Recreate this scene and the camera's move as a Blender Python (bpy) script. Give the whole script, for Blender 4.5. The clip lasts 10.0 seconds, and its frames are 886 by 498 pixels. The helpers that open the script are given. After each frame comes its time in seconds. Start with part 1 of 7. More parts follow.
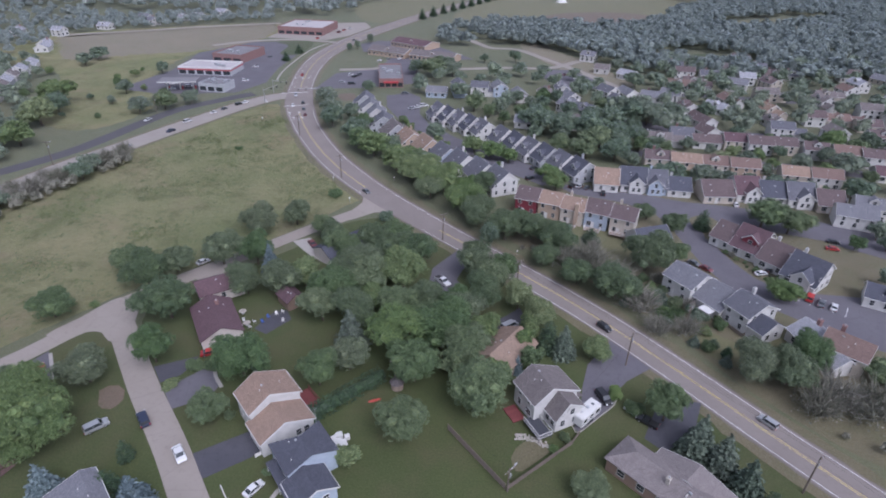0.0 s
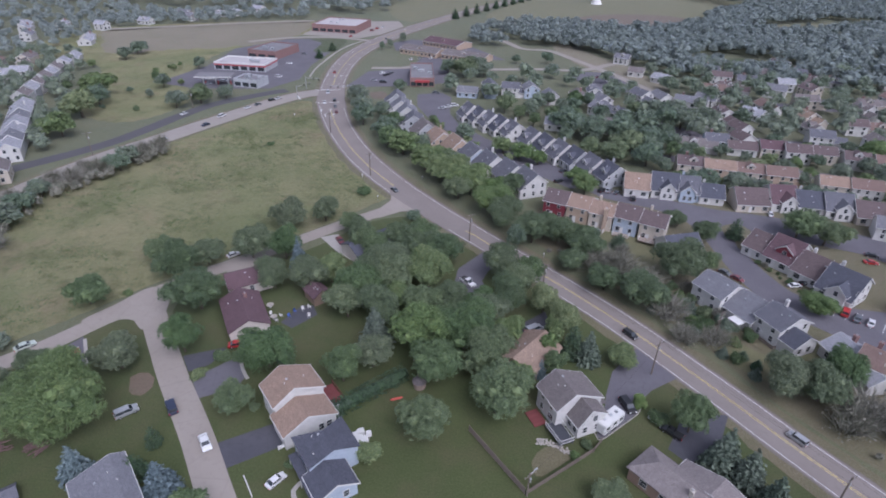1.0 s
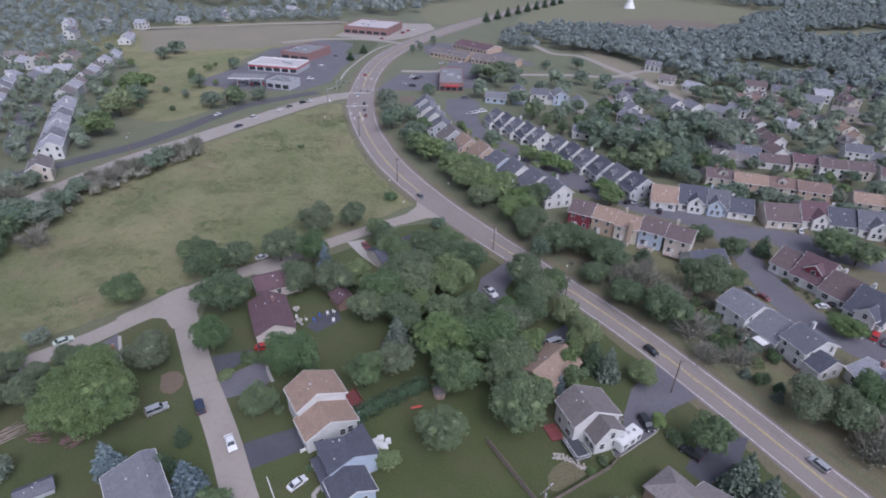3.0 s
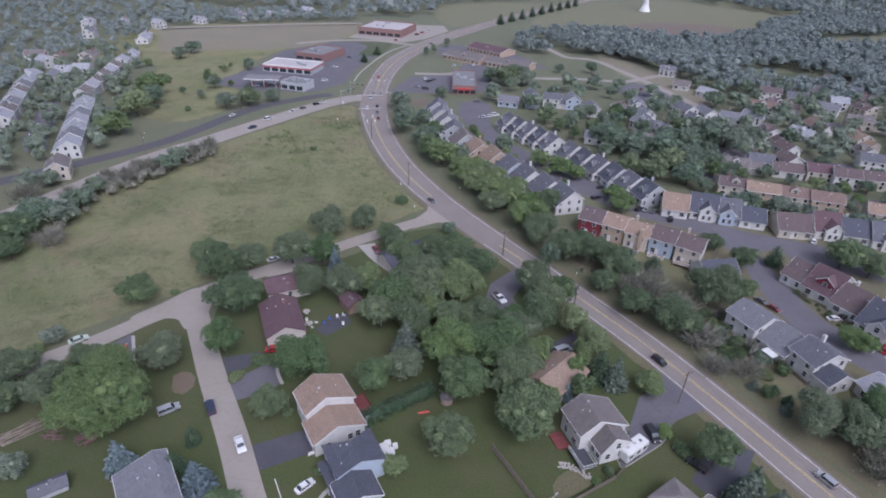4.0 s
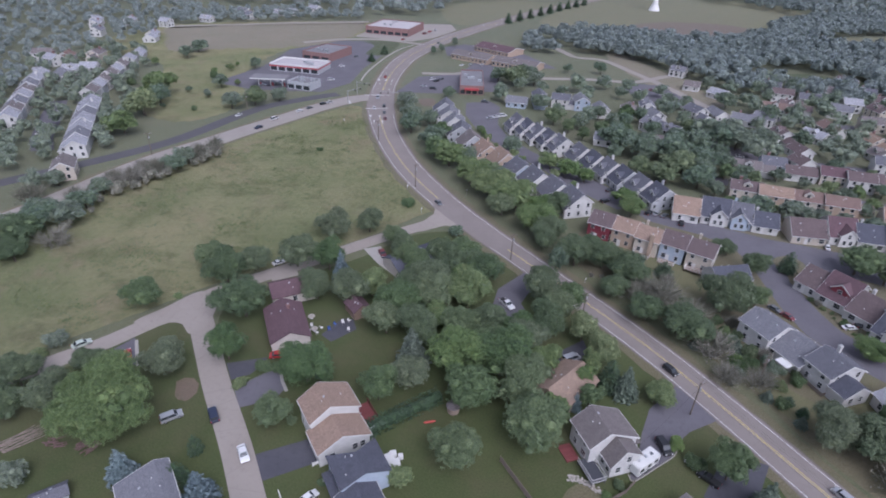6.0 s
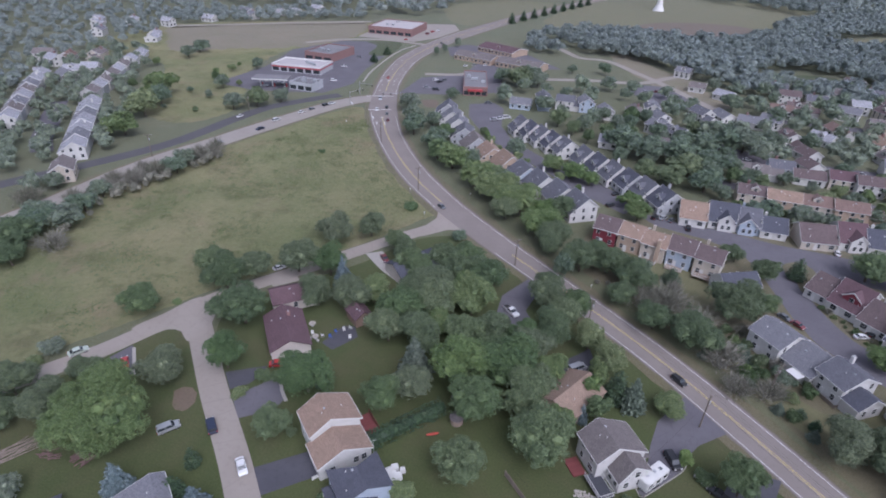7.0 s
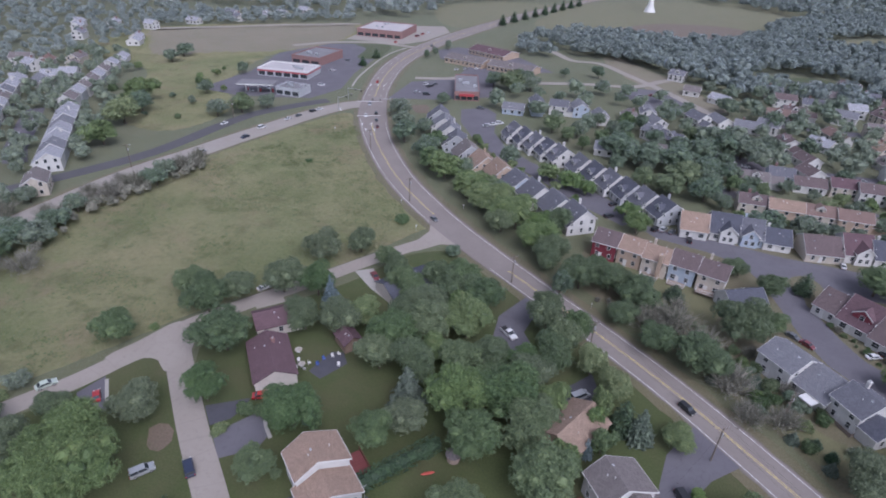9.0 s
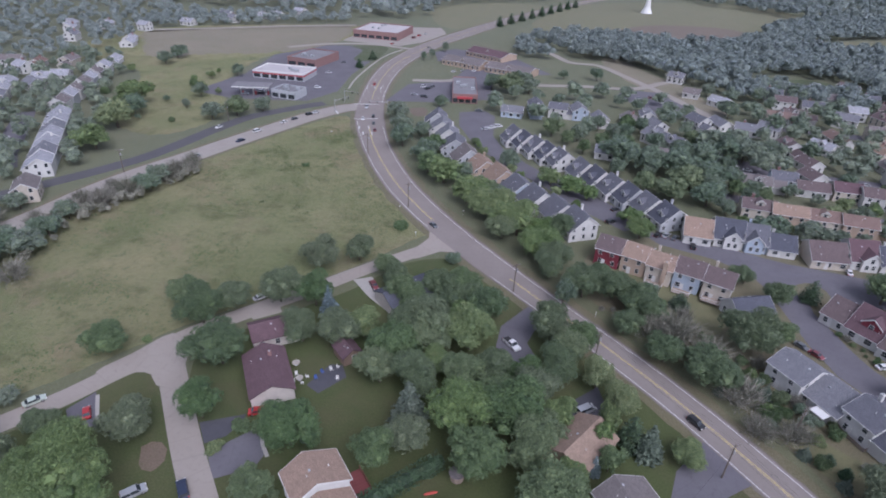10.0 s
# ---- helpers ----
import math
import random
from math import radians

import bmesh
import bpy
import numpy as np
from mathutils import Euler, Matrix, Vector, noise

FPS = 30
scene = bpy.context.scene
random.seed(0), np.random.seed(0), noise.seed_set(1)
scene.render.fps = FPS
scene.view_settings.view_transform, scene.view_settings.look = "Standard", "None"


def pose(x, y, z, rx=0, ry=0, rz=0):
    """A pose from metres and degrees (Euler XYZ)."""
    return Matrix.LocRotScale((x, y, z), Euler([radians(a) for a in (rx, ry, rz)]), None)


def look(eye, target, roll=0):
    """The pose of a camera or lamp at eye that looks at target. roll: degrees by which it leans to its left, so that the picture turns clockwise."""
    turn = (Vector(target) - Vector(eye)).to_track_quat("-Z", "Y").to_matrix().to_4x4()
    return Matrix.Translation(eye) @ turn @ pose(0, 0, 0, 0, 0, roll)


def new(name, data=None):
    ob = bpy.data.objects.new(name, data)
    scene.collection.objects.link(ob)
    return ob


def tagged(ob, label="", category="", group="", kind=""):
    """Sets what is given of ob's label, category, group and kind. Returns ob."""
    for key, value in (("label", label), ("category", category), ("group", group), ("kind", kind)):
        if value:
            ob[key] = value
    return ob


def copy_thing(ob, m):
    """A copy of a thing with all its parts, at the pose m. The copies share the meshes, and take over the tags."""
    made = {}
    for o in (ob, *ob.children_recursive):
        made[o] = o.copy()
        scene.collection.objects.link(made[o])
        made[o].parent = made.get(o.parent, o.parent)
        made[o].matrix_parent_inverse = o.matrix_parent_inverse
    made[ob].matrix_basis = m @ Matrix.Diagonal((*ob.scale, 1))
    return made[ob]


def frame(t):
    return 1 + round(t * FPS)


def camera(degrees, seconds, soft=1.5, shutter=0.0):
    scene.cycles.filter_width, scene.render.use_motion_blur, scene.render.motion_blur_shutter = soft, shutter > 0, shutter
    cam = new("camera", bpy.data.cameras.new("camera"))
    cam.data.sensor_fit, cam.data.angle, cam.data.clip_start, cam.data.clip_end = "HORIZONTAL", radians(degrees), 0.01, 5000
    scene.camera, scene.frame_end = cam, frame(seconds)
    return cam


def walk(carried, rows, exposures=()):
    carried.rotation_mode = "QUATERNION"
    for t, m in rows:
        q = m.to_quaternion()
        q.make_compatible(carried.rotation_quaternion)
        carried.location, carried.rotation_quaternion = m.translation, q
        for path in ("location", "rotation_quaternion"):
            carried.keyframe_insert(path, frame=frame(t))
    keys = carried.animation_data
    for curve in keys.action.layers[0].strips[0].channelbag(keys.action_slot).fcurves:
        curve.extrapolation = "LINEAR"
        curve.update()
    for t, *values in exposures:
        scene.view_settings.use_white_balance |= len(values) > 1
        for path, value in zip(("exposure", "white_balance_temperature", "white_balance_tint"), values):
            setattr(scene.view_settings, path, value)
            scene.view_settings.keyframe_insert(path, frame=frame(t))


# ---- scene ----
cam = camera(75.7, 10.0, soft=1.9)
PATH = [
    (0, (0.753, -0.275, 80.244), (0.67, 1.451, 79.237), 1.1),
    (0.5, (0.499, -0.257, 80.287), (0.402, 1.467, 79.278), 1.2),
    (1, (0.39, -0.243, 80.492), (0.22, 1.474, 79.482), 1.5),
    (1.5, (0.431, -0.287, 81.006), (0.216, 1.424, 79.994), 1.6),
    (2, (0.565, -0.354, 81.66), (0.337, 1.356, 80.648), 1.7),
    (3.5, (0.381, -0.451, 84.514), (0.109, 1.25, 83.498), 1.9),
    (4, (0.549, -0.431, 85.219), (0.259, 1.267, 84.203), 2.1),
    (4.5, (0.518, -0.31, 85.451), (0.221, 1.386, 84.433), 2.1),
    (5, (0.305, 0.149, 85.457), (0.007, 1.844, 84.439), 2.1),
    (5.5, (0.084, 0.989, 85.48), (-0.219, 2.682, 84.46), 2.1),
    (7, (-1.226, 5.071, 85.528), (-1.542, 6.759, 84.505), 2.2),
    (7.5, (-1.596, 6.902, 85.57), (-1.907, 8.591, 84.545), 2.2),
    (8, (-2.172, 9.03, 85.602), (-2.474, 10.722, 84.578), 2.2),
    (8.5, (-2.768, 11.18, 85.74), (-3.06, 12.873, 84.715), 2.2),
    (9, (-3.526, 13.332, 85.771), (-3.811, 15.027, 84.748), 2.3),
    (9.5, (-4.474, 15.384, 85.736), (-4.751, 17.081, 84.714), 2.3),
    (10, (-5.426, 16.935, 85.689), (-5.697, 18.634, 84.668), 2.4),
]
EXPOSURE = [(0.0, 0.4, 5480, 22), (10.0, 0.4, 5480, 22)]
walk(cam, [(t, look(eye, target, roll)) for t, eye, target, roll in PATH], EXPOSURE)

# ---- light: an overcast, hazy summer day ----
SUN_UP, SUN_TURN = 50.0, 146.0
world = bpy.data.worlds.new("overcast_sky")
scene.world = world
world.use_nodes = True
wn = world.node_tree.nodes
sky = wn.new("ShaderNodeTexSky")
sky.sky_type = "NISHITA"
sky.sun_disc = False
sky.sun_elevation, sky.sun_rotation = radians(SUN_UP), radians(SUN_TURN)
sky.dust_density, sky.air_density, sky.ozone_density = 4.0, 1.0, 1.0
soften = wn.new("ShaderNodeHueSaturation")
soften.inputs["Saturation"].default_value = 0.35
world.node_tree.links.new(sky.outputs[0], soften.inputs["Color"])
world.node_tree.links.new(soften.outputs[0], wn["Background"].inputs[0])
wn["Background"].inputs[1].default_value = 0.145
sun = new("sun", bpy.data.lights.new("sun", "SUN"))
sun.data.energy, sun.data.angle, sun.data.color = 1.0, radians(40), (1.0, 0.95, 0.88)
sun.matrix_world = pose(0, 0, 200, 90 - SUN_UP, 0, 180 - SUN_TURN)


# ---- materials ----
def material(name, build, rough=0.85, metal=0.0, spec=0.3):
    """A principled material; build(nodes, links, shader) wires its colour and relief."""
    m = bpy.data.materials.new(name)
    m.use_nodes = True
    n, k = m.node_tree.nodes, m.node_tree.links
    s = n["Principled BSDF"]
    s.inputs["Roughness"].default_value, s.inputs["Metallic"].default_value = rough, metal
    s.inputs["Specular IOR Level"].default_value = spec
    build(n, k, s)
    return m


def where(n, k, world_space=True):
    """Coordinates in metres: of the world, or of the object."""
    if world_space:
        return n.new("ShaderNodeNewGeometry").outputs["Position"]
    return n.new("ShaderNodeTexCoord").outputs["Object"]


def blotch(n, k, at, scale, detail=4.0, rough=0.55, low=0.35, high=0.65):
    """Noise between 0 and 1, stretched in contrast."""
    t = n.new("ShaderNodeTexNoise")
    t.inputs["Scale"].default_value, t.inputs["Detail"].default_value, t.inputs["Roughness"].default_value = scale, detail, rough
    k.new(at, t.inputs["Vector"])
    r = n.new("ShaderNodeMapRange")
    r.inputs["From Min"].default_value, r.inputs["From Max"].default_value = low, high
    k.new(t.outputs["Fac"], r.inputs["Value"])
    return r.outputs["Result"]


def mix(n, k, f, a, b, mode="MIX"):
    """Mixes two colours, each a socket or a triple, by a socket or a number."""
    m = n.new("ShaderNodeMix")
    m.data_type, m.blend_type = "RGBA", mode
    for index, v in ((0, f), (6, a), (7, b)):
        if isinstance(v, bpy.types.NodeSocket):
            k.new(v, m.inputs[index])
        elif index == 0:
            m.inputs[0].default_value = v
        else:
            m.inputs[index].default_value = (*v, 1.0)
    return m.outputs[2]


def relief(n, k, s, height, strength=0.4, distance=0.05):
    b = n.new("ShaderNodeBump")
    b.inputs["Strength"].default_value, b.inputs["Distance"].default_value = strength, distance
    k.new(height, b.inputs["Height"])
    k.new(b.outputs[0], s.inputs["Normal"])


def haze_sheen(s, amount, tint=(0.75, 0.85, 1.0)):
    """The soft sheen of blades and hairs at low angles; it also stands in for haze."""
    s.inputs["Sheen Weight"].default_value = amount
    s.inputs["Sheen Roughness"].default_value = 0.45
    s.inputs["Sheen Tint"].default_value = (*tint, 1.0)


def ground_material(name, a, b, c, big=0.02, mid=0.15, fine=2.5, bump=0.6, patchy=0.5):
    """Grass or soil: a and b in large drifts, c in smaller patches, and a fine grain."""
    def build(n, k, s):
        at = where(n, k)
        col = mix(n, k, blotch(n, k, at, big, 5, 0.6), a, b)
        col = mix(n, k, blotch(n, k, at, mid, 6, 0.65, patchy, patchy + 0.25), col, c)
        g = blotch(n, k, at, fine, 5, 0.7, 0.2, 0.8)
        col = mix(n, k, 0.55, col, mix(n, k, g, tuple(v * 0.45 for v in a), tuple(min(1, v * 1.5) for v in b)))
        k.new(col, s.inputs["Base Color"])
        relief(n, k, s, g, bump, 0.25)
        haze_sheen(s, 0.1)
    return material(name, build, 0.95, spec=0.1)


def meadow_material(name):
    """Uncut meadow: olive and straw in broad drifts, darker mottles, green and rusty patches, a tufted grain."""
    def build(n, k, s):
        at = where(n, k)

        def moved(dx, dy):
            m = n.new("ShaderNodeVectorMath")
            m.inputs[1].default_value = (dx, dy, 0)
            k.new(at, m.inputs[0])
            return m.outputs[0]
        col = mix(n, k, blotch(n, k, at, 0.016, 4, 0.55, 0.36, 0.64), (0.232, 0.214, 0.112), (0.172, 0.186, 0.084))
        col = mix(n, k, blotch(n, k, moved(310, 77), 0.03, 5, 0.6, 0.47, 0.68), col, (0.118, 0.146, 0.056))
        col = mix(n, k, blotch(n, k, moved(-90, 410), 0.04, 6, 0.68, 0.52, 0.72), col, (0.225, 0.170, 0.112))
        mottle = mix(n, k, 0.66, col, (0.07, 0.082, 0.03))
        col = mix(n, k, blotch(n, k, moved(55, -230), 0.1, 6, 0.74, 0.5, 0.64), col, mottle)
        g = blotch(n, k, at, 0.7, 7, 0.78, 0.25, 0.75)
        col = mix(n, k, g, mix(n, k, 0.42, col, (0.05, 0.055, 0.022)), mix(n, k, 0.22, col, (0.30, 0.27, 0.15)))
        k.new(col, s.inputs["Base Color"])
        relief(n, k, s, g, 0.9, 0.4)
        haze_sheen(s, 0.08, (0.95, 0.95, 0.85))
    return material(name, build, 0.95, spec=0.1)


def paved_material(name, a, b, crack=0.25, grain=9.0, cracked=0.22):
    """Asphalt or concrete: stained in drifts, with worn patches and a grain."""
    def build(n, k, s):
        at = where(n, k)
        col = mix(n, k, blotch(n, k, at, 0.12, 5, 0.6), a, b)
        col = mix(n, k, blotch(n, k, at, 0.9, 6, 0.7, 0.52, 0.8), col, tuple(v * 0.72 for v in a))
        v = n.new("ShaderNodeTexVoronoi")
        v.feature = "DISTANCE_TO_EDGE"
        v.inputs["Scale"].default_value = crack
        k.new(at, v.inputs["Vector"])
        r = n.new("ShaderNodeMapRange")
        r.inputs["From Min"].default_value, r.inputs["From Max"].default_value = 0.004, 0.02
        r.inputs["To Min"].default_value, r.inputs["To Max"].default_value = cracked, 0.0
        k.new(v.outputs["Distance"], r.inputs["Value"])
        col = mix(n, k, r.outputs["Result"], col, tuple(v * 0.5 for v in a))
        g = blotch(n, k, at, grain, 4, 0.7, 0.2, 0.8)
        col = mix(n, k, mix(n, k, 0.8, g, (0.5, 0.5, 0.5)), tuple(v * 0.85 for v in a), col)
        k.new(col, s.inputs["Base Color"])
        relief(n, k, s, g, 0.2, 0.01)
    return material(name, build, 0.85, spec=0.25)


def leaf_material(name, a, b, dry=(0.12, 0.125, 0.05), sheen=0.07):
    """Foliage that differs from tree to tree, from clump to clump and over the crown."""
    def build(n, k, s):
        info = n.new("ShaderNodeObjectInfo")
        geo = n.new("ShaderNodeNewGeometry")
        few = n.new("ShaderNodeMath")
        few.operation = "POWER"
        few.inputs[1].default_value = 1.7
        k.new(geo.outputs["Random Per Island"], few.inputs[0])
        col = mix(n, k, few.outputs[0], a, tuple(v * 1.25 for v in b))
        hsv = n.new("ShaderNodeHueSaturation")
        for out, low, high, to in ((info.outputs["Random"], 0.488, 0.522, "Hue"), (info.outputs["Random"], 1.16, 0.86, "Value"), (info.outputs["Random"], 0.85, 1.12, "Saturation")):
            r = n.new("ShaderNodeMapRange")
            r.inputs["To Min"].default_value, r.inputs["To Max"].default_value = low, high
            k.new(out, r.inputs["Value"])
            k.new(r.outputs["Result"], hsv.inputs[to])
        k.new(col, hsv.inputs["Color"])
        at = geo.outputs["Position"]
        col = mix(n, k, blotch(n, k, at, 0.35, 4, 0.6, 0.6, 0.95), hsv.outputs[0], dry)
        k.new(col, s.inputs["Base Color"])
        haze_sheen(s, sheen)
    return material(name, build, 0.6, spec=0.35)


def shingle_material(name, colour, course=0.16):
    """Asphalt shingles: courses along the eaves, tabs of uneven tone, streaks and moss."""
    def build(n, k, s):
        at = where(n, k, False)
        b = n.new("ShaderNodeTexBrick")
        b.inputs["Color1"].default_value = (*[v * 0.82 for v in colour], 1)
        b.inputs["Color2"].default_value = (*[min(1, v * 1.15) for v in colour], 1)
        b.inputs["Mortar"].default_value = (*[v * 0.5 for v in colour], 1)
        b.inputs["Scale"].default_value = 1.0
        b.inputs["Mortar Size"].default_value = 0.012
        b.inputs["Brick Width"].default_value, b.inputs["Row Height"].default_value = 0.33, course
        turn = n.new("ShaderNodeMapping")
        turn.inputs["Rotation"].default_value = (0, 0, radians(90))
        k.new(at, turn.inputs["Vector"])
        k.new(turn.outputs[0], b.inputs["Vector"])
        col = mix(n, k, blotch(n, k, at, 0.5, 5, 0.65, 0.45, 0.8), b.outputs["Color"], tuple(v * 0.72 for v in colour))
        col = mix(n, k, blotch(n, k, at, 3.0, 3, 0.6, 0.55, 0.9), col, tuple(min(1, v * 1.3) for v in colour))
        k.new(col, s.inputs["Base Color"])
        relief(n, k, s, b.outputs["Fac"], 0.35, 0.02)
    return material(name, build, 0.9, spec=0.2)


def siding_material(name, colour, lap=0.13):
    """Lapped siding: level shadow lines each lap, light weathering."""
    def build(n, k, s):
        at = where(n, k, False)
        w = n.new("ShaderNodeTexWave")
        w.wave_type, w.bands_direction, w.wave_profile = "BANDS", "Z", "SAW"
        w.inputs["Scale"].default_value = 0.314 / lap
        k.new(at, w.inputs["Vector"])
        col = mix(n, k, blotch(n, k, at, 0.7, 5, 0.6, 0.4, 0.8), colour, tuple(v * 0.8 for v in colour))
        k.new(col, s.inputs["Base Color"])
        relief(n, k, s, w.outputs["Fac"], 0.5, 0.02)
    return material(name, build, 0.6, spec=0.35)


def plain_material(name, colour, rough=0.6, metal=0.0, spread=0.12, scale=1.5, spec=0.4):
    def build(n, k, s):
        at = where(n, k, False)
        col = mix(n, k, blotch(n, k, at, scale, 5, 0.6, 0.3, 0.7), tuple(v * (1 - spread) for v in colour), tuple(min(1, v * (1 + spread)) for v in colour))
        k.new(col, s.inputs["Base Color"])
    return material(name, build, rough, metal, spec=spec)


def paint_material(name, colour):
    def build(n, k, s):
        at = where(n, k)
        f = blotch(n, k, at, 1.6, 5, 0.7, 0.42, 0.62)
        k.new(mix(n, k, f, colour, tuple(v * 0.6 for v in colour)), s.inputs["Base Color"])
    return material(name, build, 0.8, spec=0.2)


def car_material(name, colour, metal=0.2):
    def build(n, k, s):
        at = where(n, k, False)
        k.new(mix(n, k, blotch(n, k, at, 3, 4, 0.6), colour, tuple(v * 0.88 for v in colour)), s.inputs["Base Color"])
        s.inputs["Coat Weight"].default_value = 0.6
        s.inputs["Coat Roughness"].default_value = 0.08
    return material(name, build, 0.38, metal, spec=0.5)


M = {
    "ground": ground_material("rough_grass", (0.098, 0.112, 0.058), (0.132, 0.128, 0.074), (0.066, 0.092, 0.044), 0.03, 0.12),
    "meadow": meadow_material("dry_meadow_grass"),
    "lawn": ground_material("mown_lawn", (0.045, 0.062, 0.023), (0.076, 0.088, 0.035), (0.100, 0.082, 0.050), 0.05, 0.07, 3.0, 0.3, 0.44),
    "lawn_dry": ground_material("dry_lawn", (0.125, 0.13, 0.065), (0.155, 0.14, 0.078), (0.085, 0.105, 0.05), 0.05, 0.25, 3.0, 0.3),
    "verge": ground_material("verge_grass", (0.115, 0.11, 0.057), (0.148, 0.126, 0.08), (0.082, 0.1, 0.044), 0.06, 0.2, 2.5, 0.6),
    "stubble": ground_material("brown_dry_field", (0.155, 0.14, 0.09), (0.195, 0.168, 0.115), (0.125, 0.135, 0.07), 0.025, 0.06, 2.0, 0.5),
    "soil": ground_material("bare_soil", (0.125, 0.098, 0.07), (0.15, 0.115, 0.085), (0.09, 0.095, 0.05), 0.1, 0.4, 3.0, 0.4),
    "gravel": paved_material("dusty_gravel", (0.15, 0.13, 0.115), (0.20, 0.175, 0.155), 0.6, 6),
    "asphalt": paved_material("worn_asphalt", (0.208, 0.180, 0.164), (0.25, 0.220, 0.201), 0.2, 9.0, 0.12),
    "concrete_road": paved_material("pale_road_surface", (0.27, 0.242, 0.214), (0.32, 0.292, 0.262)),
    "street": paved_material("sealed_street_surface", (0.278, 0.244, 0.212), (0.318, 0.282, 0.248), 0.12),
    "dark_asphalt": paved_material("dark_asphalt", (0.085, 0.083, 0.088), (0.105, 0.102, 0.108), 0.15),
    "drive": paved_material("sealed_driveway", (0.07, 0.069, 0.08), (0.1, 0.098, 0.11), 0.2),
    "lot": paved_material("parking_asphalt", (0.12, 0.112, 0.125), (0.155, 0.147, 0.16), 0.2),
    "concrete": paved_material("concrete", (0.34, 0.318, 0.288), (0.40, 0.375, 0.34), 0.3),
    "white_line": paint_material("white_road_paint", (0.66, 0.655, 0.64)),
    "yellow_line": paint_material("yellow_road_paint", (0.56, 0.46, 0.19)),
    "leaf_mid": leaf_material("leaves_mid_green", (0.057, 0.086, 0.038), (0.121, 0.157, 0.068), (0.115, 0.135, 0.058)),
    "leaf_dark": leaf_material("leaves_dark_green", (0.053, 0.076, 0.039), (0.108, 0.135, 0.065), (0.105, 0.12, 0.062)),
    "leaf_light": leaf_material("leaves_light_green", (0.078, 0.111, 0.042), (0.156, 0.193, 0.076), (0.178, 0.171, 0.067)),
    "leaf_pale": leaf_material("leaves_pale_green", (0.17, 0.22, 0.085), (0.24, 0.29, 0.12), (0.24, 0.26, 0.12)),
    "needle_dark": leaf_material("needles_dark", (0.052, 0.072, 0.05), (0.098, 0.122, 0.085), (0.075, 0.085, 0.062)),
    "needle_blue": leaf_material("needles_blue", (0.07, 0.10, 0.105), (0.13, 0.17, 0.175), (0.09, 0.1, 0.08)),
    "cedar": leaf_material("cedar_foliage", (0.025, 0.045, 0.022), (0.05, 0.08, 0.035)),
    "brush": leaf_material("grey_brush", (0.115, 0.115, 0.085), (0.205, 0.192, 0.155), (0.11, 0.125, 0.07)),
    "weed": leaf_material("meadow_weeds", (0.082, 0.105, 0.04), (0.15, 0.15, 0.07), (0.16, 0.11, 0.065), 0.08),
    # haze is put into these two: paler, greyer greens and a stronger bluish sheen
    "hazed_far_leaf": leaf_material("distant_wood_leaves_hazed", (0.112, 0.136, 0.118), (0.15, 0.17, 0.145), (0.13, 0.14, 0.115), 0.5),
    "hazed_estate_leaf": leaf_material("estate_tree_leaves_hazed", (0.072, 0.100, 0.062), (0.126, 0.155, 0.094), (0.14, 0.148, 0.085), 0.26),
    "bark": plain_material("bark", (0.085, 0.068, 0.052), 0.9, 0, 0.35, 6),
    "pole_wood": plain_material("weathered_pole_wood", (0.14, 0.115, 0.095), 0.9, 0, 0.3, 4),
    "fence_wood": plain_material("weathered_fence_wood", (0.20, 0.165, 0.135), 0.9, 0, 0.3, 3),
    "white_trim": plain_material("white_trim", (0.56, 0.552, 0.53), 0.5, 0, 0.06, 1),
    "glass": plain_material("window_glass", (0.035, 0.04, 0.045), 0.08, 0, 0.1, 1, 0.6),
    "tyre": plain_material("tyre_rubber", (0.02, 0.02, 0.02), 0.8),
    "rim": plain_material("alloy_rim", (0.5, 0.5, 0.52), 0.35, 0.8),
    "lamp_red": plain_material("tail_lamp", (0.35, 0.02, 0.02), 0.3),
    "lamp_clear": plain_material("head_lamp", (0.75, 0.75, 0.72), 0.15),
    "metal": plain_material("galvanised_metal", (0.42, 0.43, 0.44), 0.45, 0.7),
    "brick": plain_material("brick_facing", (0.21, 0.125, 0.115), 0.85, 0, 0.2, 3),
    "flat_roof": plain_material("pale_membrane_roof", (0.37, 0.345, 0.34), 0.8, 0, 0.08, 0.2),
    "flat_roof_grey": plain_material("grey_membrane_roof", (0.17, 0.165, 0.17), 0.85, 0, 0.12, 0.2),
    "red_band": plain_material("red_fascia", (0.33, 0.055, 0.06), 0.5),
    "deck_red": plain_material("red_stained_deck", (0.155, 0.045, 0.043), 0.8, 0, 0.2, 2),
    "deck_dark": plain_material("dark_deck_boards", (0.055, 0.057, 0.066), 0.8, 0, 0.2, 2),
    "log_red": plain_material("reddish_log_bark", (0.125, 0.08, 0.073), 0.9, 0, 0.35, 3),
    "deck": plain_material("deck_boards", (0.26, 0.20, 0.16), 0.85, 0, 0.2, 2),
    "plastic_red": plain_material("red_plastic", (0.42, 0.07, 0.05), 0.4),
    "plastic_blue": plain_material("blue_plastic", (0.06, 0.10, 0.28), 0.5),
    "stone": plain_material("garden_stone", (0.36, 0.33, 0.29), 0.9, 0, 0.3, 2),
    "tarp": plain_material("grey_tarpaulin", (0.13, 0.14, 0.15), 0.6, 0, 0.2, 1),
}
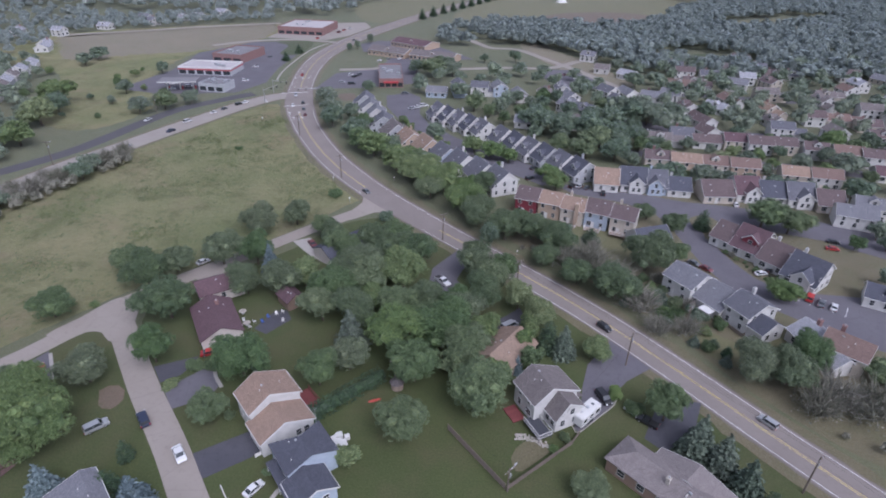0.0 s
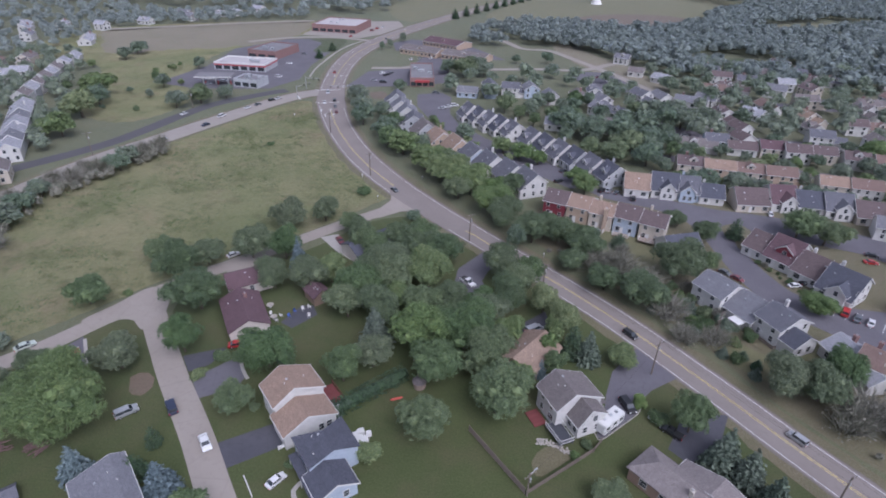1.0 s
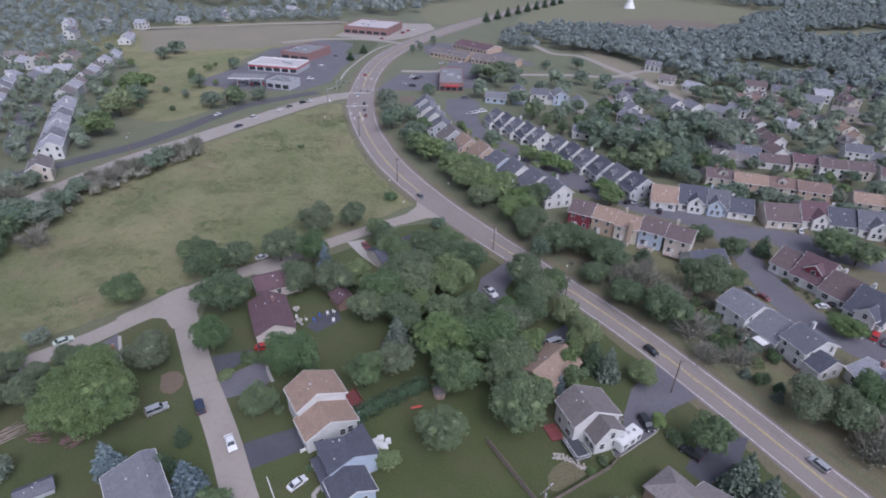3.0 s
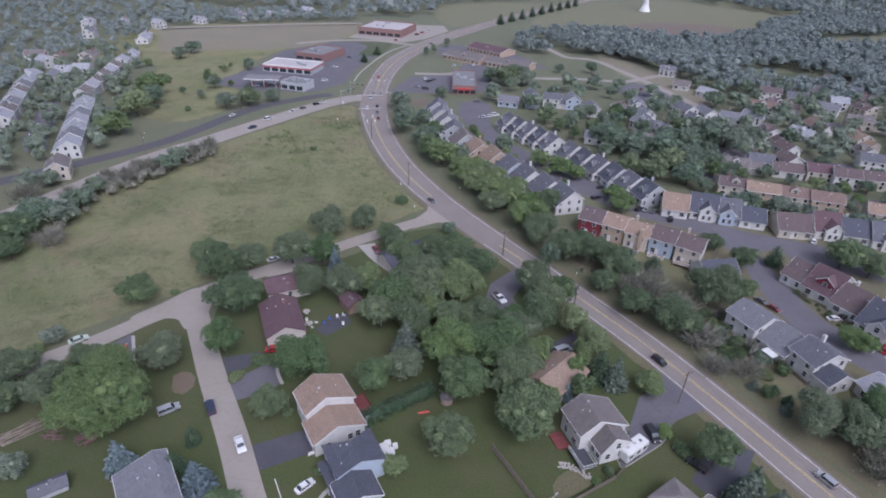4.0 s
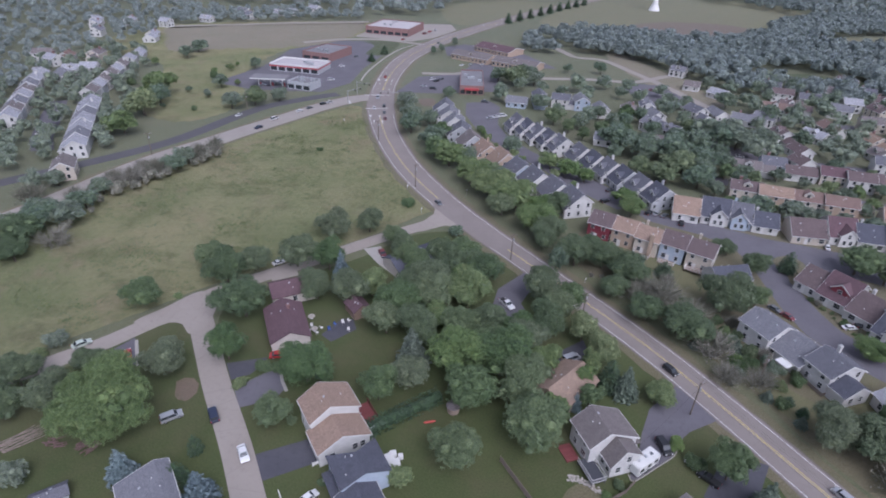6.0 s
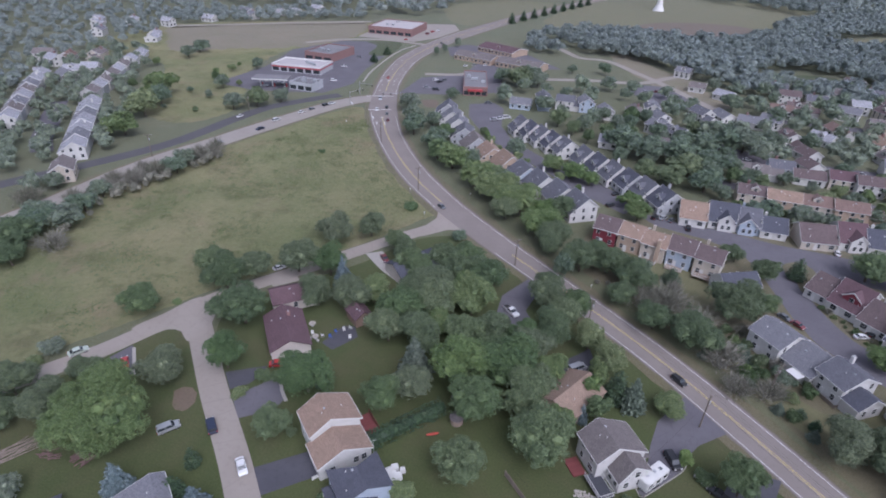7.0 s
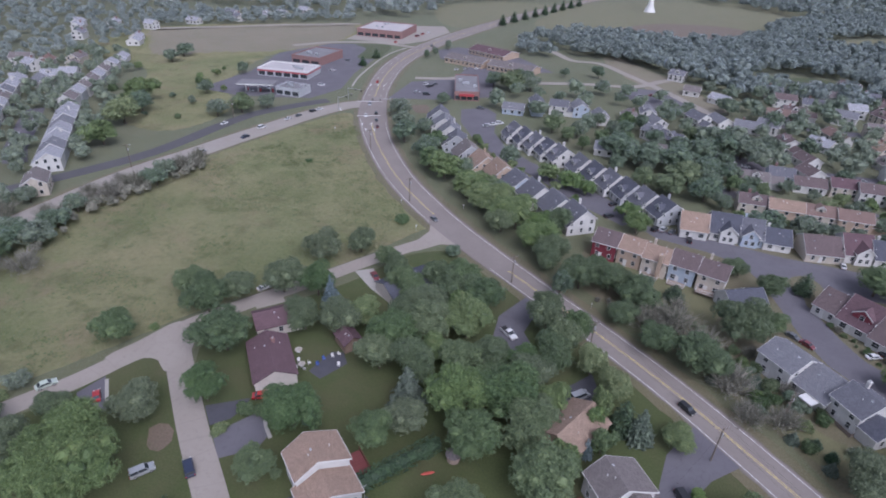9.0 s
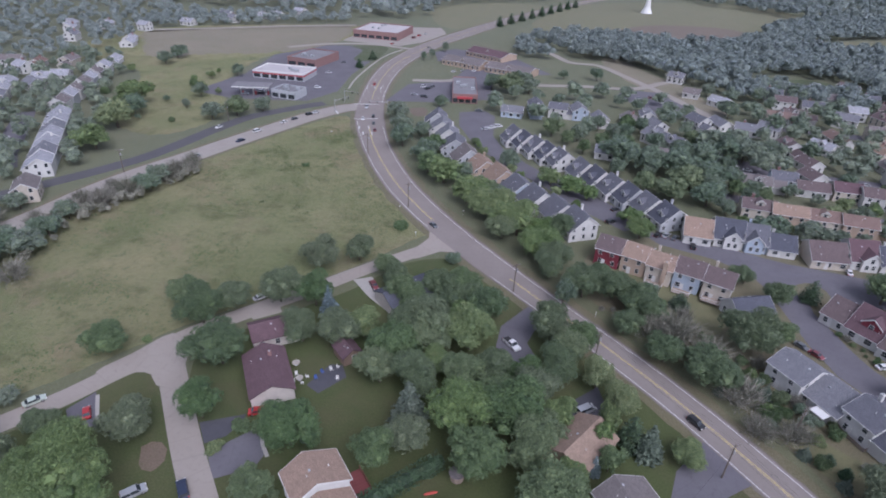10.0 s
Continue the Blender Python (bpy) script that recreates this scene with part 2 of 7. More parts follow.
ROOF = {key: shingle_material("shingles_" + key, c) for key, c in {
    "tan": (0.27, 0.195, 0.15), "slate": (0.085, 0.088, 0.108), "grey": (0.17, 0.17, 0.185), "mid": (0.125, 0.125, 0.142), "taupe": (0.165, 0.145, 0.14),
    "brown": (0.128, 0.098, 0.097), "maroon": (0.122, 0.078, 0.086), "rust": (0.185, 0.13, 0.112), "pale": (0.30, 0.30, 0.32), "orange": (0.26, 0.19, 0.145), "dove": (0.21, 0.185, 0.178)}.items()}
WALL = {key: siding_material("siding_" + key, c) for key, c in {
    "white": (0.51, 0.50, 0.475), "cream": (0.46, 0.41, 0.34), "tan": (0.38, 0.29, 0.22), "red": (0.17, 0.032, 0.045), "blue": (0.34, 0.39, 0.45), "grey": (0.36, 0.37, 0.38),
    "beige": (0.52, 0.47, 0.42), "brown": (0.24, 0.17, 0.13)}.items()}


# ---- mesh helpers ----
def link_mesh(name, bm, mat, smooth=False):
    me = bpy.data.meshes.new(name)
    bm.normal_update()
    bm.to_mesh(me)
    bm.free()
    me.materials.append(mat)
    if smooth:
        me.polygons.foreach_set("use_smooth", [True] * len(me.polygons))
    return me


def part(name, bm, mat, parent, label="", smooth=False):
    """Links a bmesh as one mesh object under a thing or a part."""
    ob = new(name, link_mesh(name, bm, mat, smooth) if isinstance(bm, bmesh.types.BMesh) else bm)
    ob.parent = parent
    if label:
        ob["label"] = label
    return ob


def thing(name, x, y, z, rz, label, category, group="", kind=""):
    """An Empty at the base of a thing that parents its parts."""
    ob = new(name)
    ob.empty_display_size = 0.5
    ob.matrix_basis = pose(x, y, z, 0, 0, rz)
    return tagged(ob, label, category, group, kind)


def raw(name, verts, faces, mat):
    me = bpy.data.meshes.new(name)
    me.from_pydata(verts, [], faces)
    me.materials.append(mat)
    me.update()
    return me


def box(bm, x0, x1, y0, y1, z0, z1, bevel=0.0):
    v = bmesh.ops.create_cube(bm, size=1.0)["verts"]
    for p in v:
        p.co = Vector((x0 if p.co.x < 0 else x1, y0 if p.co.y < 0 else y1, z0 if p.co.z < 0 else z1))
    if bevel:
        edges = {e for p in v for e in p.link_edges}
        bmesh.ops.bevel(bm, geom=list(edges), offset=bevel, segments=2, affect="EDGES")
    return bm


def boxed(*a, bevel=0.0):
    return box(bmesh.new(), *a, bevel=bevel)


def tube(bm, a, b, ra, rb, sides=8):
    a, b = Vector(a), Vector(b)
    m = Matrix.Translation((a + b) / 2) @ (b - a).to_track_quat("Z", "Y").to_matrix().to_4x4()
    bmesh.ops.create_cone(bm, cap_ends=True, segments=sides, radius1=ra, radius2=rb, depth=(b - a).length, matrix=m)
    return bm


def prism(bm, outline, y0, y1):
    """A closed outline in x and z, drawn out along y."""
    a = [bm.verts.new((x, y0, z)) for x, z in outline]
    b = [bm.verts.new((x, y1, z)) for x, z in outline]
    bm.faces.new(a)
    bm.faces.new(list(reversed(b)))
    for i in range(len(a)):
        j = (i + 1) % len(a)
        bm.faces.new((a[j], a[i], b[i], b[j]))
    bmesh.ops.recalc_face_normals(bm, faces=bm.faces)
    return bm


def spline(points, step=3.0):
    """A smooth line through points in the plan, sampled about every step metres."""
    p = [np.array(q, float) for q in points]
    p = [2 * p[0] - p[1]] + p + [2 * p[-1] - p[-2]]
    out = []
    for i in range(1, len(p) - 2):
        n = max(2, int(np.linalg.norm(p[i + 1] - p[i]) / step))
        for j in range(n):
            t = j / n
            out.append(0.5 * (2 * p[i] + (p[i + 1] - p[i - 1]) * t + (2 * p[i - 1] - 5 * p[i] + 4 * p[i + 1] - p[i + 2]) * t * t + (3 * p[i] - p[i - 1] - 3 * p[i + 1] + p[i + 2]) * t ** 3))
    out.append(p[-2])
    return np.array(out)


def normals(line):
    d = np.gradient(line, axis=0)
    d /= np.linalg.norm(d, axis=1)[:, None]
    return np.stack([d[:, 1], -d[:, 0]], 1)


TAKEN = []      # discs in the plan where no scattered tree may stand


def strip(name, line, left, right, z, mat, depth=0.0, kind="structure", label="", category="", wobble=0.0):
    """A ribbon along a line, from the offset left to the offset right (right is positive), with sides where it has a depth."""
    n = normals(line)
    rng = np.random.default_rng(len(name) * 17 + len(line))
    wide = lambda v: (np.interp(np.linspace(0, 1, len(line)), np.linspace(0, 1, len(v)), v) if np.ndim(v) else np.full(len(line), float(v)))
    l, r = wide(left) + wobble * rng.normal(size=len(line)), wide(right) + wobble * rng.normal(size=len(line))
    a, b = line + n * l[:, None], line + n * r[:, None]
    verts = [(*q, z) for q in a] + [(*q, z) for q in b]
    m = len(line)
    faces = [(i, m + i, m + i + 1, i + 1) for i in range(m - 1)]
    if depth:
        verts += [(*q, z - depth) for q in a] + [(*q, z - depth) for q in b]
        for i in range(m - 1):
            faces += [(i, i + 1, 2 * m + i + 1, 2 * m + i), (m + i, 3 * m + i, 3 * m + i + 1, m + i + 1)]
        faces += [(0, 2 * m, 3 * m, m), (m - 1, 2 * m - 1, 4 * m - 1, 3 * m - 1)]
    ob = new(name, raw(name, verts, faces, mat))
    return tagged(ob, label, category, "", kind)


def dashes(name, line, offset, width, long, gap, z, mat):
    """Broken road paint along a line, in one mesh."""
    n = normals(line)
    s = np.concatenate([[0], np.cumsum(np.linalg.norm(np.diff(line, axis=0), axis=1))])
    verts, faces, at = [], [], 0.0
    while at + long < s[-1]:
        k = len(verts)
        for q in (at, at + long):
            c = np.array([np.interp(q, s, line[:, 0]), np.interp(q, s, line[:, 1])])
            w = np.array([np.interp(q, s, n[:, 0]), np.interp(q, s, n[:, 1])])
            verts += [(*(c + w * (offset - width / 2)), z), (*(c + w * (offset + width / 2)), z)]
        faces.append((k, k + 1, k + 3, k + 2))
        at += long + gap
    return new(name, raw(name, verts, faces, mat))


def patch(name, corners, z, mat, label="", category="", rounding=True, depth=0.0, kind="structure", fray=0.0):
    """A piece of ground or paving with a rounded or straight outline."""
    if rounding:
        c = list(corners)
        line = spline(c[-1:] + c + c[:2], 2.0)
        start = int(np.argmin(np.linalg.norm(line - np.array(c[0], float), axis=1)))
        ends = np.linalg.norm(line - np.array(c[0], float), axis=1)
        ends[:start + 5] = 1e9
        line = line[start:int(np.argmin(ends))]
    else:
        line = np.array(corners, float)
    if fray:
        rng = np.random.default_rng(len(name))
        line = line + rng.normal(size=line.shape) * fray
    bm = bmesh.new()
    v = [bm.verts.new((*q, z)) for q in line]
    f = bm.faces.new(v)
    if f.calc_area() and f.normal.z < 0:
        f.normal_flip()
    f.normal_update()
    if f.normal.z < 0:
        f.normal_flip()
    if depth:
        ext = bmesh.ops.extrude_face_region(bm, geom=[f])
        bmesh.ops.translate(bm, vec=(0, 0, -depth), verts=[e for e in ext["geom"] if isinstance(e, bmesh.types.BMVert)])
        bmesh.ops.recalc_face_normals(bm, faces=bm.faces)
    bmesh.ops.triangulate(bm, faces=bm.faces[:])
    ob = new(name, link_mesh(name, bm, mat))
    return tagged(ob, label, category, "", kind)


# ---- ground and roads ----
def build_ground():
    """One sheet to the horizon: fine near the houses, coarse far away, with a slight unevenness."""
    xs = np.concatenate([np.linspace(-4500, -600, 14), np.linspace(-560, 560, 113), np.linspace(600, 4500, 14)])
    ys = np.concatenate([np.linspace(-1500, -60, 8), np.linspace(-40, 960, 101), np.linspace(1000, 4700, 16)])
    verts = [(x, y, 0.0) for y in ys for x in xs]
    w = len(xs)
    faces = [(j * w + i, j * w + i + 1, (j + 1) * w + i + 1, (j + 1) * w + i) for j in range(len(ys) - 1) for i in range(w - 1)]
    return tagged(new("ground", raw("ground", verts, faces, M["ground"])), "rough green and straw-coloured grassland that reaches the horizon", "ground", kind="structure")


build_ground()

MAIN = spline([(105, 15), (80, 46.5), (58.4, 74.1), (43.8, 93.4), (30.1, 110.3), (15.2, 126), (2.0, 138.8), (-12.5, 153), (-27.5, 168.5), (-41, 184.5), (-53, 201.5), (-64.8, 222.5), (-75.2, 245), (-84.5, 272), (-92.7, 307.5), (-98, 347), (-98.7, 386), (-91, 437), (-74.5, 496), (-40, 592), (-2, 681), (60, 800), (160, 960), (330, 1190)], 3.0)
WEST = spline([(-91, 286), (-99, 283), (-110.5, 266), (-121.5, 241), (-130, 221), (-137, 203.5), (-144.7, 185.5), (-150, 168), (-153, 152), (-158, 130), (-168, 95), (-185, 50), (-205, 0)], 3.0)
NEW_ROAD = spline([(-112, 287), (-121, 277.5), (-136.5, 257), (-143.4, 236), (-147, 219), (-151.5, 202), (-157.5, 189), (-163, 179.5), (-169, 170), (-180, 153), (-198, 126), (-225, 90)], 3.0)
SIDE = spline([(-24, 161), (-31, 159.5), (-37.5, 153.5), (-44.5, 146.3), (-52.5, 137), (-59.5, 128.8), (-65.5, 122.3), (-71.5, 115.5), (-78.5, 107), (-82.3, 99), (-86.5, 92), (-90.5, 85.3), (-95, 79.5), (-110, 61), (-126, 42)], 2.0)
STREET = spline([(-80.5, 103.5), (-75.5, 97), (-68, 87.5), (-60.3, 78), (-49.2, 65.2), (-40.3, 54), (-29, 40), (-15, 22)], 2.0)


def road_width(line, pairs):
    """Half widths along a line from pairs of (y, half width)."""
    ys, hs = zip(*pairs)
    return np.interp(line[:, 1], ys, hs)


HALF = road_width(MAIN, [(0, 4.0), (140, 4.0), (165, 4.4), (200, 4.7), (240, 5.0), (275, 6.4), (310, 6.2), (400, 7.2), (500, 7.6), (700, 6.0)])
HALF_R = road_width(MAIN, [(0, 4.0), (130, 4.2), (155, 5.2), (185, 6.3), (230, 6.7), (262, 7.2), (285, 6.8), (310, 6.4), (400, 7.2), (500, 7.6), (700, 6.0)])
strip("verge", MAIN, -HALF - 2.6, HALF_R + 2.6, 0.02, M["verge"], label="worn grass verge along the main road", category="verge", wobble=0.35)
strip("gravel_shoulder", MAIN, -HALF - 0.35, HALF_R + 0.35, 0.035, M["gravel"], label="dusty gravel shoulder along the main road", category="shoulder", wobble=0.15)
road_main = strip("road_main", MAIN, -HALF, HALF_R, 0.06, M["asphalt"], 0.06, label="two-lane worn grey asphalt road that curves to a junction", category="road")
strip("road_west", WEST, -5.4, 5.4, 0.052, M["concrete_road"], 0.05, label="pale straight road to the junction", category="road")
strip("verge_west", WEST, -7.0, 7.0, 0.022, M["verge"], label="grass verge along the pale road", category="verge", wobble=0.4)
strip("road_new", NEW_ROAD, -3.4, 3.4, 0.046, M["dark_asphalt"], 0.05, label="freshly laid dark asphalt road beside the pale one", category="road")
strip("side_street", SIDE, -2.35, 2.6, 0.05, M["street"], 0.05, label="pale sealed side street", category="road")
strip("home_street", STREET, -2.75, 2.75, 0.054, M["street"], 0.05, label="pale sealed street between the gardens", category="road")
patch("junction_apron", [(-34.5, 172), (-33.5, 165), (-36, 158.5), (-35, 152), (-28.5, 158), (-21, 158.5), (-14, 152.5), (-22, 163), (-30, 171.5)], 0.057, M["street"], "flared mouth of the side street", "road", False)
patch("corner_apron", [(-81.8, 107.5), (-75.5, 104), (-73.2, 98), (-70.5, 92), (-75.5, 91.7), (-78.5, 94.3), (-82, 94.2), (-85, 91), (-90, 92.5), (-86.5, 99)], 0.058, M["street"], "widened corner where two streets meet", "road", True)


def sub(line, y0, y1):
    return line[(line[:, 1] >= y0) & (line[:, 1] <= y1)]


EDGE = [(0, 3.55), (140, 3.6), (200, 3.9), (240, 4.2), (275, 5.6), (310, 5.4), (400, 6.4), (500, 6.8), (700, 5.4)]
near, far = sub(MAIN, 0, 152), sub(MAIN, 172, 268)
def painted(name, line, a, b, z, mat):
    strip(name, line, a, b, z, mat, kind="").parent = road_main


EDGE_R = [(0, 3.55), (130, 3.6), (155, 4.4), (185, 5.5), (230, 5.9), (262, 6.4), (285, 6.0), (310, 5.6), (400, 6.4), (500, 6.8), (700, 5.4)]
for line in (sub(MAIN, 0, 262), sub(MAIN, 292, 800)):
    e = road_width(line, EDGE_R)
    painted("edge_line", line, e - 0.065, e + 0.065, 0.075, M["white_line"])
for line in (near, far, sub(MAIN, 292, 800)):
    e = road_width(line, EDGE)
    painted("edge_line", line, -e - 0.065, -e + 0.065, 0.075, M["white_line"])
for line in (sub(MAIN, 0, 150), sub(MAIN, 176, 262), sub(MAIN, 300, 800)):
    for o in (-0.2, 0.2):
        painted("centre_line", line, o - 0.07, o + 0.07, 0.076, M["yellow_line"])
for o in (-3.2, 3.2):
    dashes("lane_line", sub(MAIN, 300, 760), o, 0.16, 3.0, 9.0, 0.075, M["white_line"]).parent = road_main


def stop_line(x, y, rz, long, wide=0.5):
    part("stop_line", boxed(-long / 2, long / 2, -wide / 2, wide / 2, 0.062, 0.078), M["white_line"], road_main).matrix_basis = pose(x, y, 0, 0, 0, rz)


for at in ((-87.5, 268, 18, 6), (-82, 270, 18, 5), (-101, 274.5, -60, 5), (-90, 292, 12, 10), (-93.5, 291, 12, 10)):
    stop_line(*at)


def turn_arrow(x, y, rz):
    bm = boxed(-0.12, 0.12, -2.2, 0.8, 0.062, 0.079)
    v = [bm.verts.new(q) for q in ((-0.6, 0.8, 0.079), (0.6, 0.8, 0.079), (0, 2.2, 0.079))]
    bm.faces.new(v)
    part("turn_arrow", bm, M["white_line"], road_main).matrix_basis = pose(x, y, 0, 0, 0, rz)


for at in ((-80, 257, 17), (-84, 256, 17), (-76.5, 250, 22), (-80.2, 249, 22), (-96, 322, 8), (-92.5, 322, 8), (-99.8, 321, 8)):
    turn_arrow(*at)

# a pale raised kerb and path along the outside of the wide bend
KERB = spline([(-109, 316), (-111.5, 333), (-112.5, 352), (-112.5, 385), (-110, 408), (-105, 424)], 3.0)
strip("kerb", KERB, -0.45, 0.45, 0.15, M["concrete"], 0.15, label="pale concrete kerb along the bend", category="kerb")

# ---- grounds, lawns, drives and lots ----
patch("meadow", [(-34, 173), (-37.5, 163), (-50, 145), (-68, 124), (-81, 110), (-92, 94), (-106, 76), (-128, 50), (-160, 40), (-168, 70), (-157, 105), (-148, 140), (-143, 165), (-133, 195), (-120, 226), (-107, 255), (-97, 270), (-88, 262), (-80, 243), (-70, 222), (-58, 201)], 0.012, M["meadow"], "open meadow of dry tan and green grass", "meadow", True, fray=0.25)
patch("far_meadow", [(-300, 330), (-310, 425), (-220, 485), (-160, 500), (-157, 425), (-182, 375), (-180, 320), (-165, 285), (-150, 255), (-160, 225), (-185, 230), (-205, 265), (-240, 320)], 0.012, M["meadow"], "far dry meadow behind the shops", "meadow", True, fray=0.5)
patch("stubble_field", [(-300, 423), (-258, 455), (-216, 484), (-168, 499), (-158, 430), (-186, 384), (-215, 372), (-250, 350), (-275, 380)], 0.02, M["stubble"], "brownish dry field behind the shops", "field", True, fray=1.4)
patch("far_field", [(-110, 560), (-85, 520), (-60, 560), (-35, 620), (-10, 690), (-60, 700), (-120, 640)], 0.012, M["lawn_dry"], "pale field beyond the shops", "field", True)
patch("park_field", [(15, 715), (-5, 640), (-20, 560), (30, 520), (90, 560), (165, 600), (250, 690), (240, 800), (120, 790)], 0.012, M["lawn_dry"], "pale grass field in the distance", "field", True)
patch("bare_field", [(50, 560), (70, 530), (150, 545), (175, 590), (150, 620), (90, 610)], 0.02, M["soil"], "brownish bare field in the distance", "field", True)
patch("building_ground", [(36, 446), (50, 438), (62, 408), (76, 386), (84, 356), (91, 330), (72, 321), (57, 340), (53, 366), (45, 386), (34, 424)], 0.03, M["stubble"], "bare tan building ground beyond the estate", "field", True, fray=0.4)
patch("clearing", [(205, 535), (250, 535), (345, 590), (330, 620), (270, 600), (215, 565)], 0.02, M["lawn_dry"], "pale clearing in the far wood", "field", True)
patch("green_knoll", [(120, 385), (130, 410), (165, 425), (190, 405), (165, 388)], 0.02, M["lawn"], "bright green clearing among far trees", "lawn", True)
patch("garden_lawn", [(-68, 84), (-50, 62), (-36, 46), (-10, 30), (60, 25), (92, 26), (66, 56), (50, 78), (35, 96), (20, 114), (6, 128), (-10, 143), (-22, 154), (-36, 150), (-48, 133), (-62, 118), (-72, 104), (-70, 94)], 0.016, M["lawn"], "mown green garden lawn behind the houses", "lawn", True)
patch("west_lawn", [(-79.5, 96), (-75, 92), (-63.5, 78), (-52.5, 65), (-43.5, 54), (-31.5, 39.5), (-34, 34), (-60, 25), (-105, 30), (-108, 58), (-92, 78), (-85, 90)], 0.016, M["lawn"], "green lawn in the bend of the street", "lawn", True)
patch("town_lawn", [(60, 84), (48, 104), (37, 118), (24, 134), (12, 146), (14, 166), (26, 178), (60, 190), (130, 190), (190, 150), (190, 80), (120, 60), (80, 66)], 0.014, M["verge"], "patchy grass between the terraced houses", "lawn", True)
patch("terrace_lawn", [(19.9, 158.8), (25.2, 165.7), (35.4, 159.5), (46.2, 153.7), (49.5, 149.2), (44.5, 136.2), (38.5, 136.0), (30.8, 137.6), (23.6, 148.3)], 0.024, M["lawn_dry"], "yellow-green lawn behind the terrace", "lawn", True)
patch("end_lawn", [(45, 113), (51, 101), (57, 94), (68, 92), (76, 100), (71, 107), (64, 101), (57, 105), (51, 113)], 0.024, M["lawn_dry"], "dry mown lawn at the end of the terrace", "lawn", True)
patch("soil_patch", [(-68.6, 77.5), (-66, 78.9), (-63.3, 75.5), (-64, 72.8), (-67.2, 74.4)], 0.024, M["soil"], "bare brown soil beside the street", "soil", True, fray=0.35)
patch("soil_heap", [(-68.8, 290), (-61.7, 294), (-58.8, 281), (-64, 280)], 0.045, M["soil"], "bare orange-brown soil at the end of the terrace", "soil", True, fray=0.4)
patch("soil_bed", [(13.0, 65.4), (17.6, 69.3), (17, 70.4), (12.5, 70.6), (10, 67), (10.8, 64.2)], 0.024, M["verge"], "bare garden bed inside the fence", "soil", True, fray=0.15)

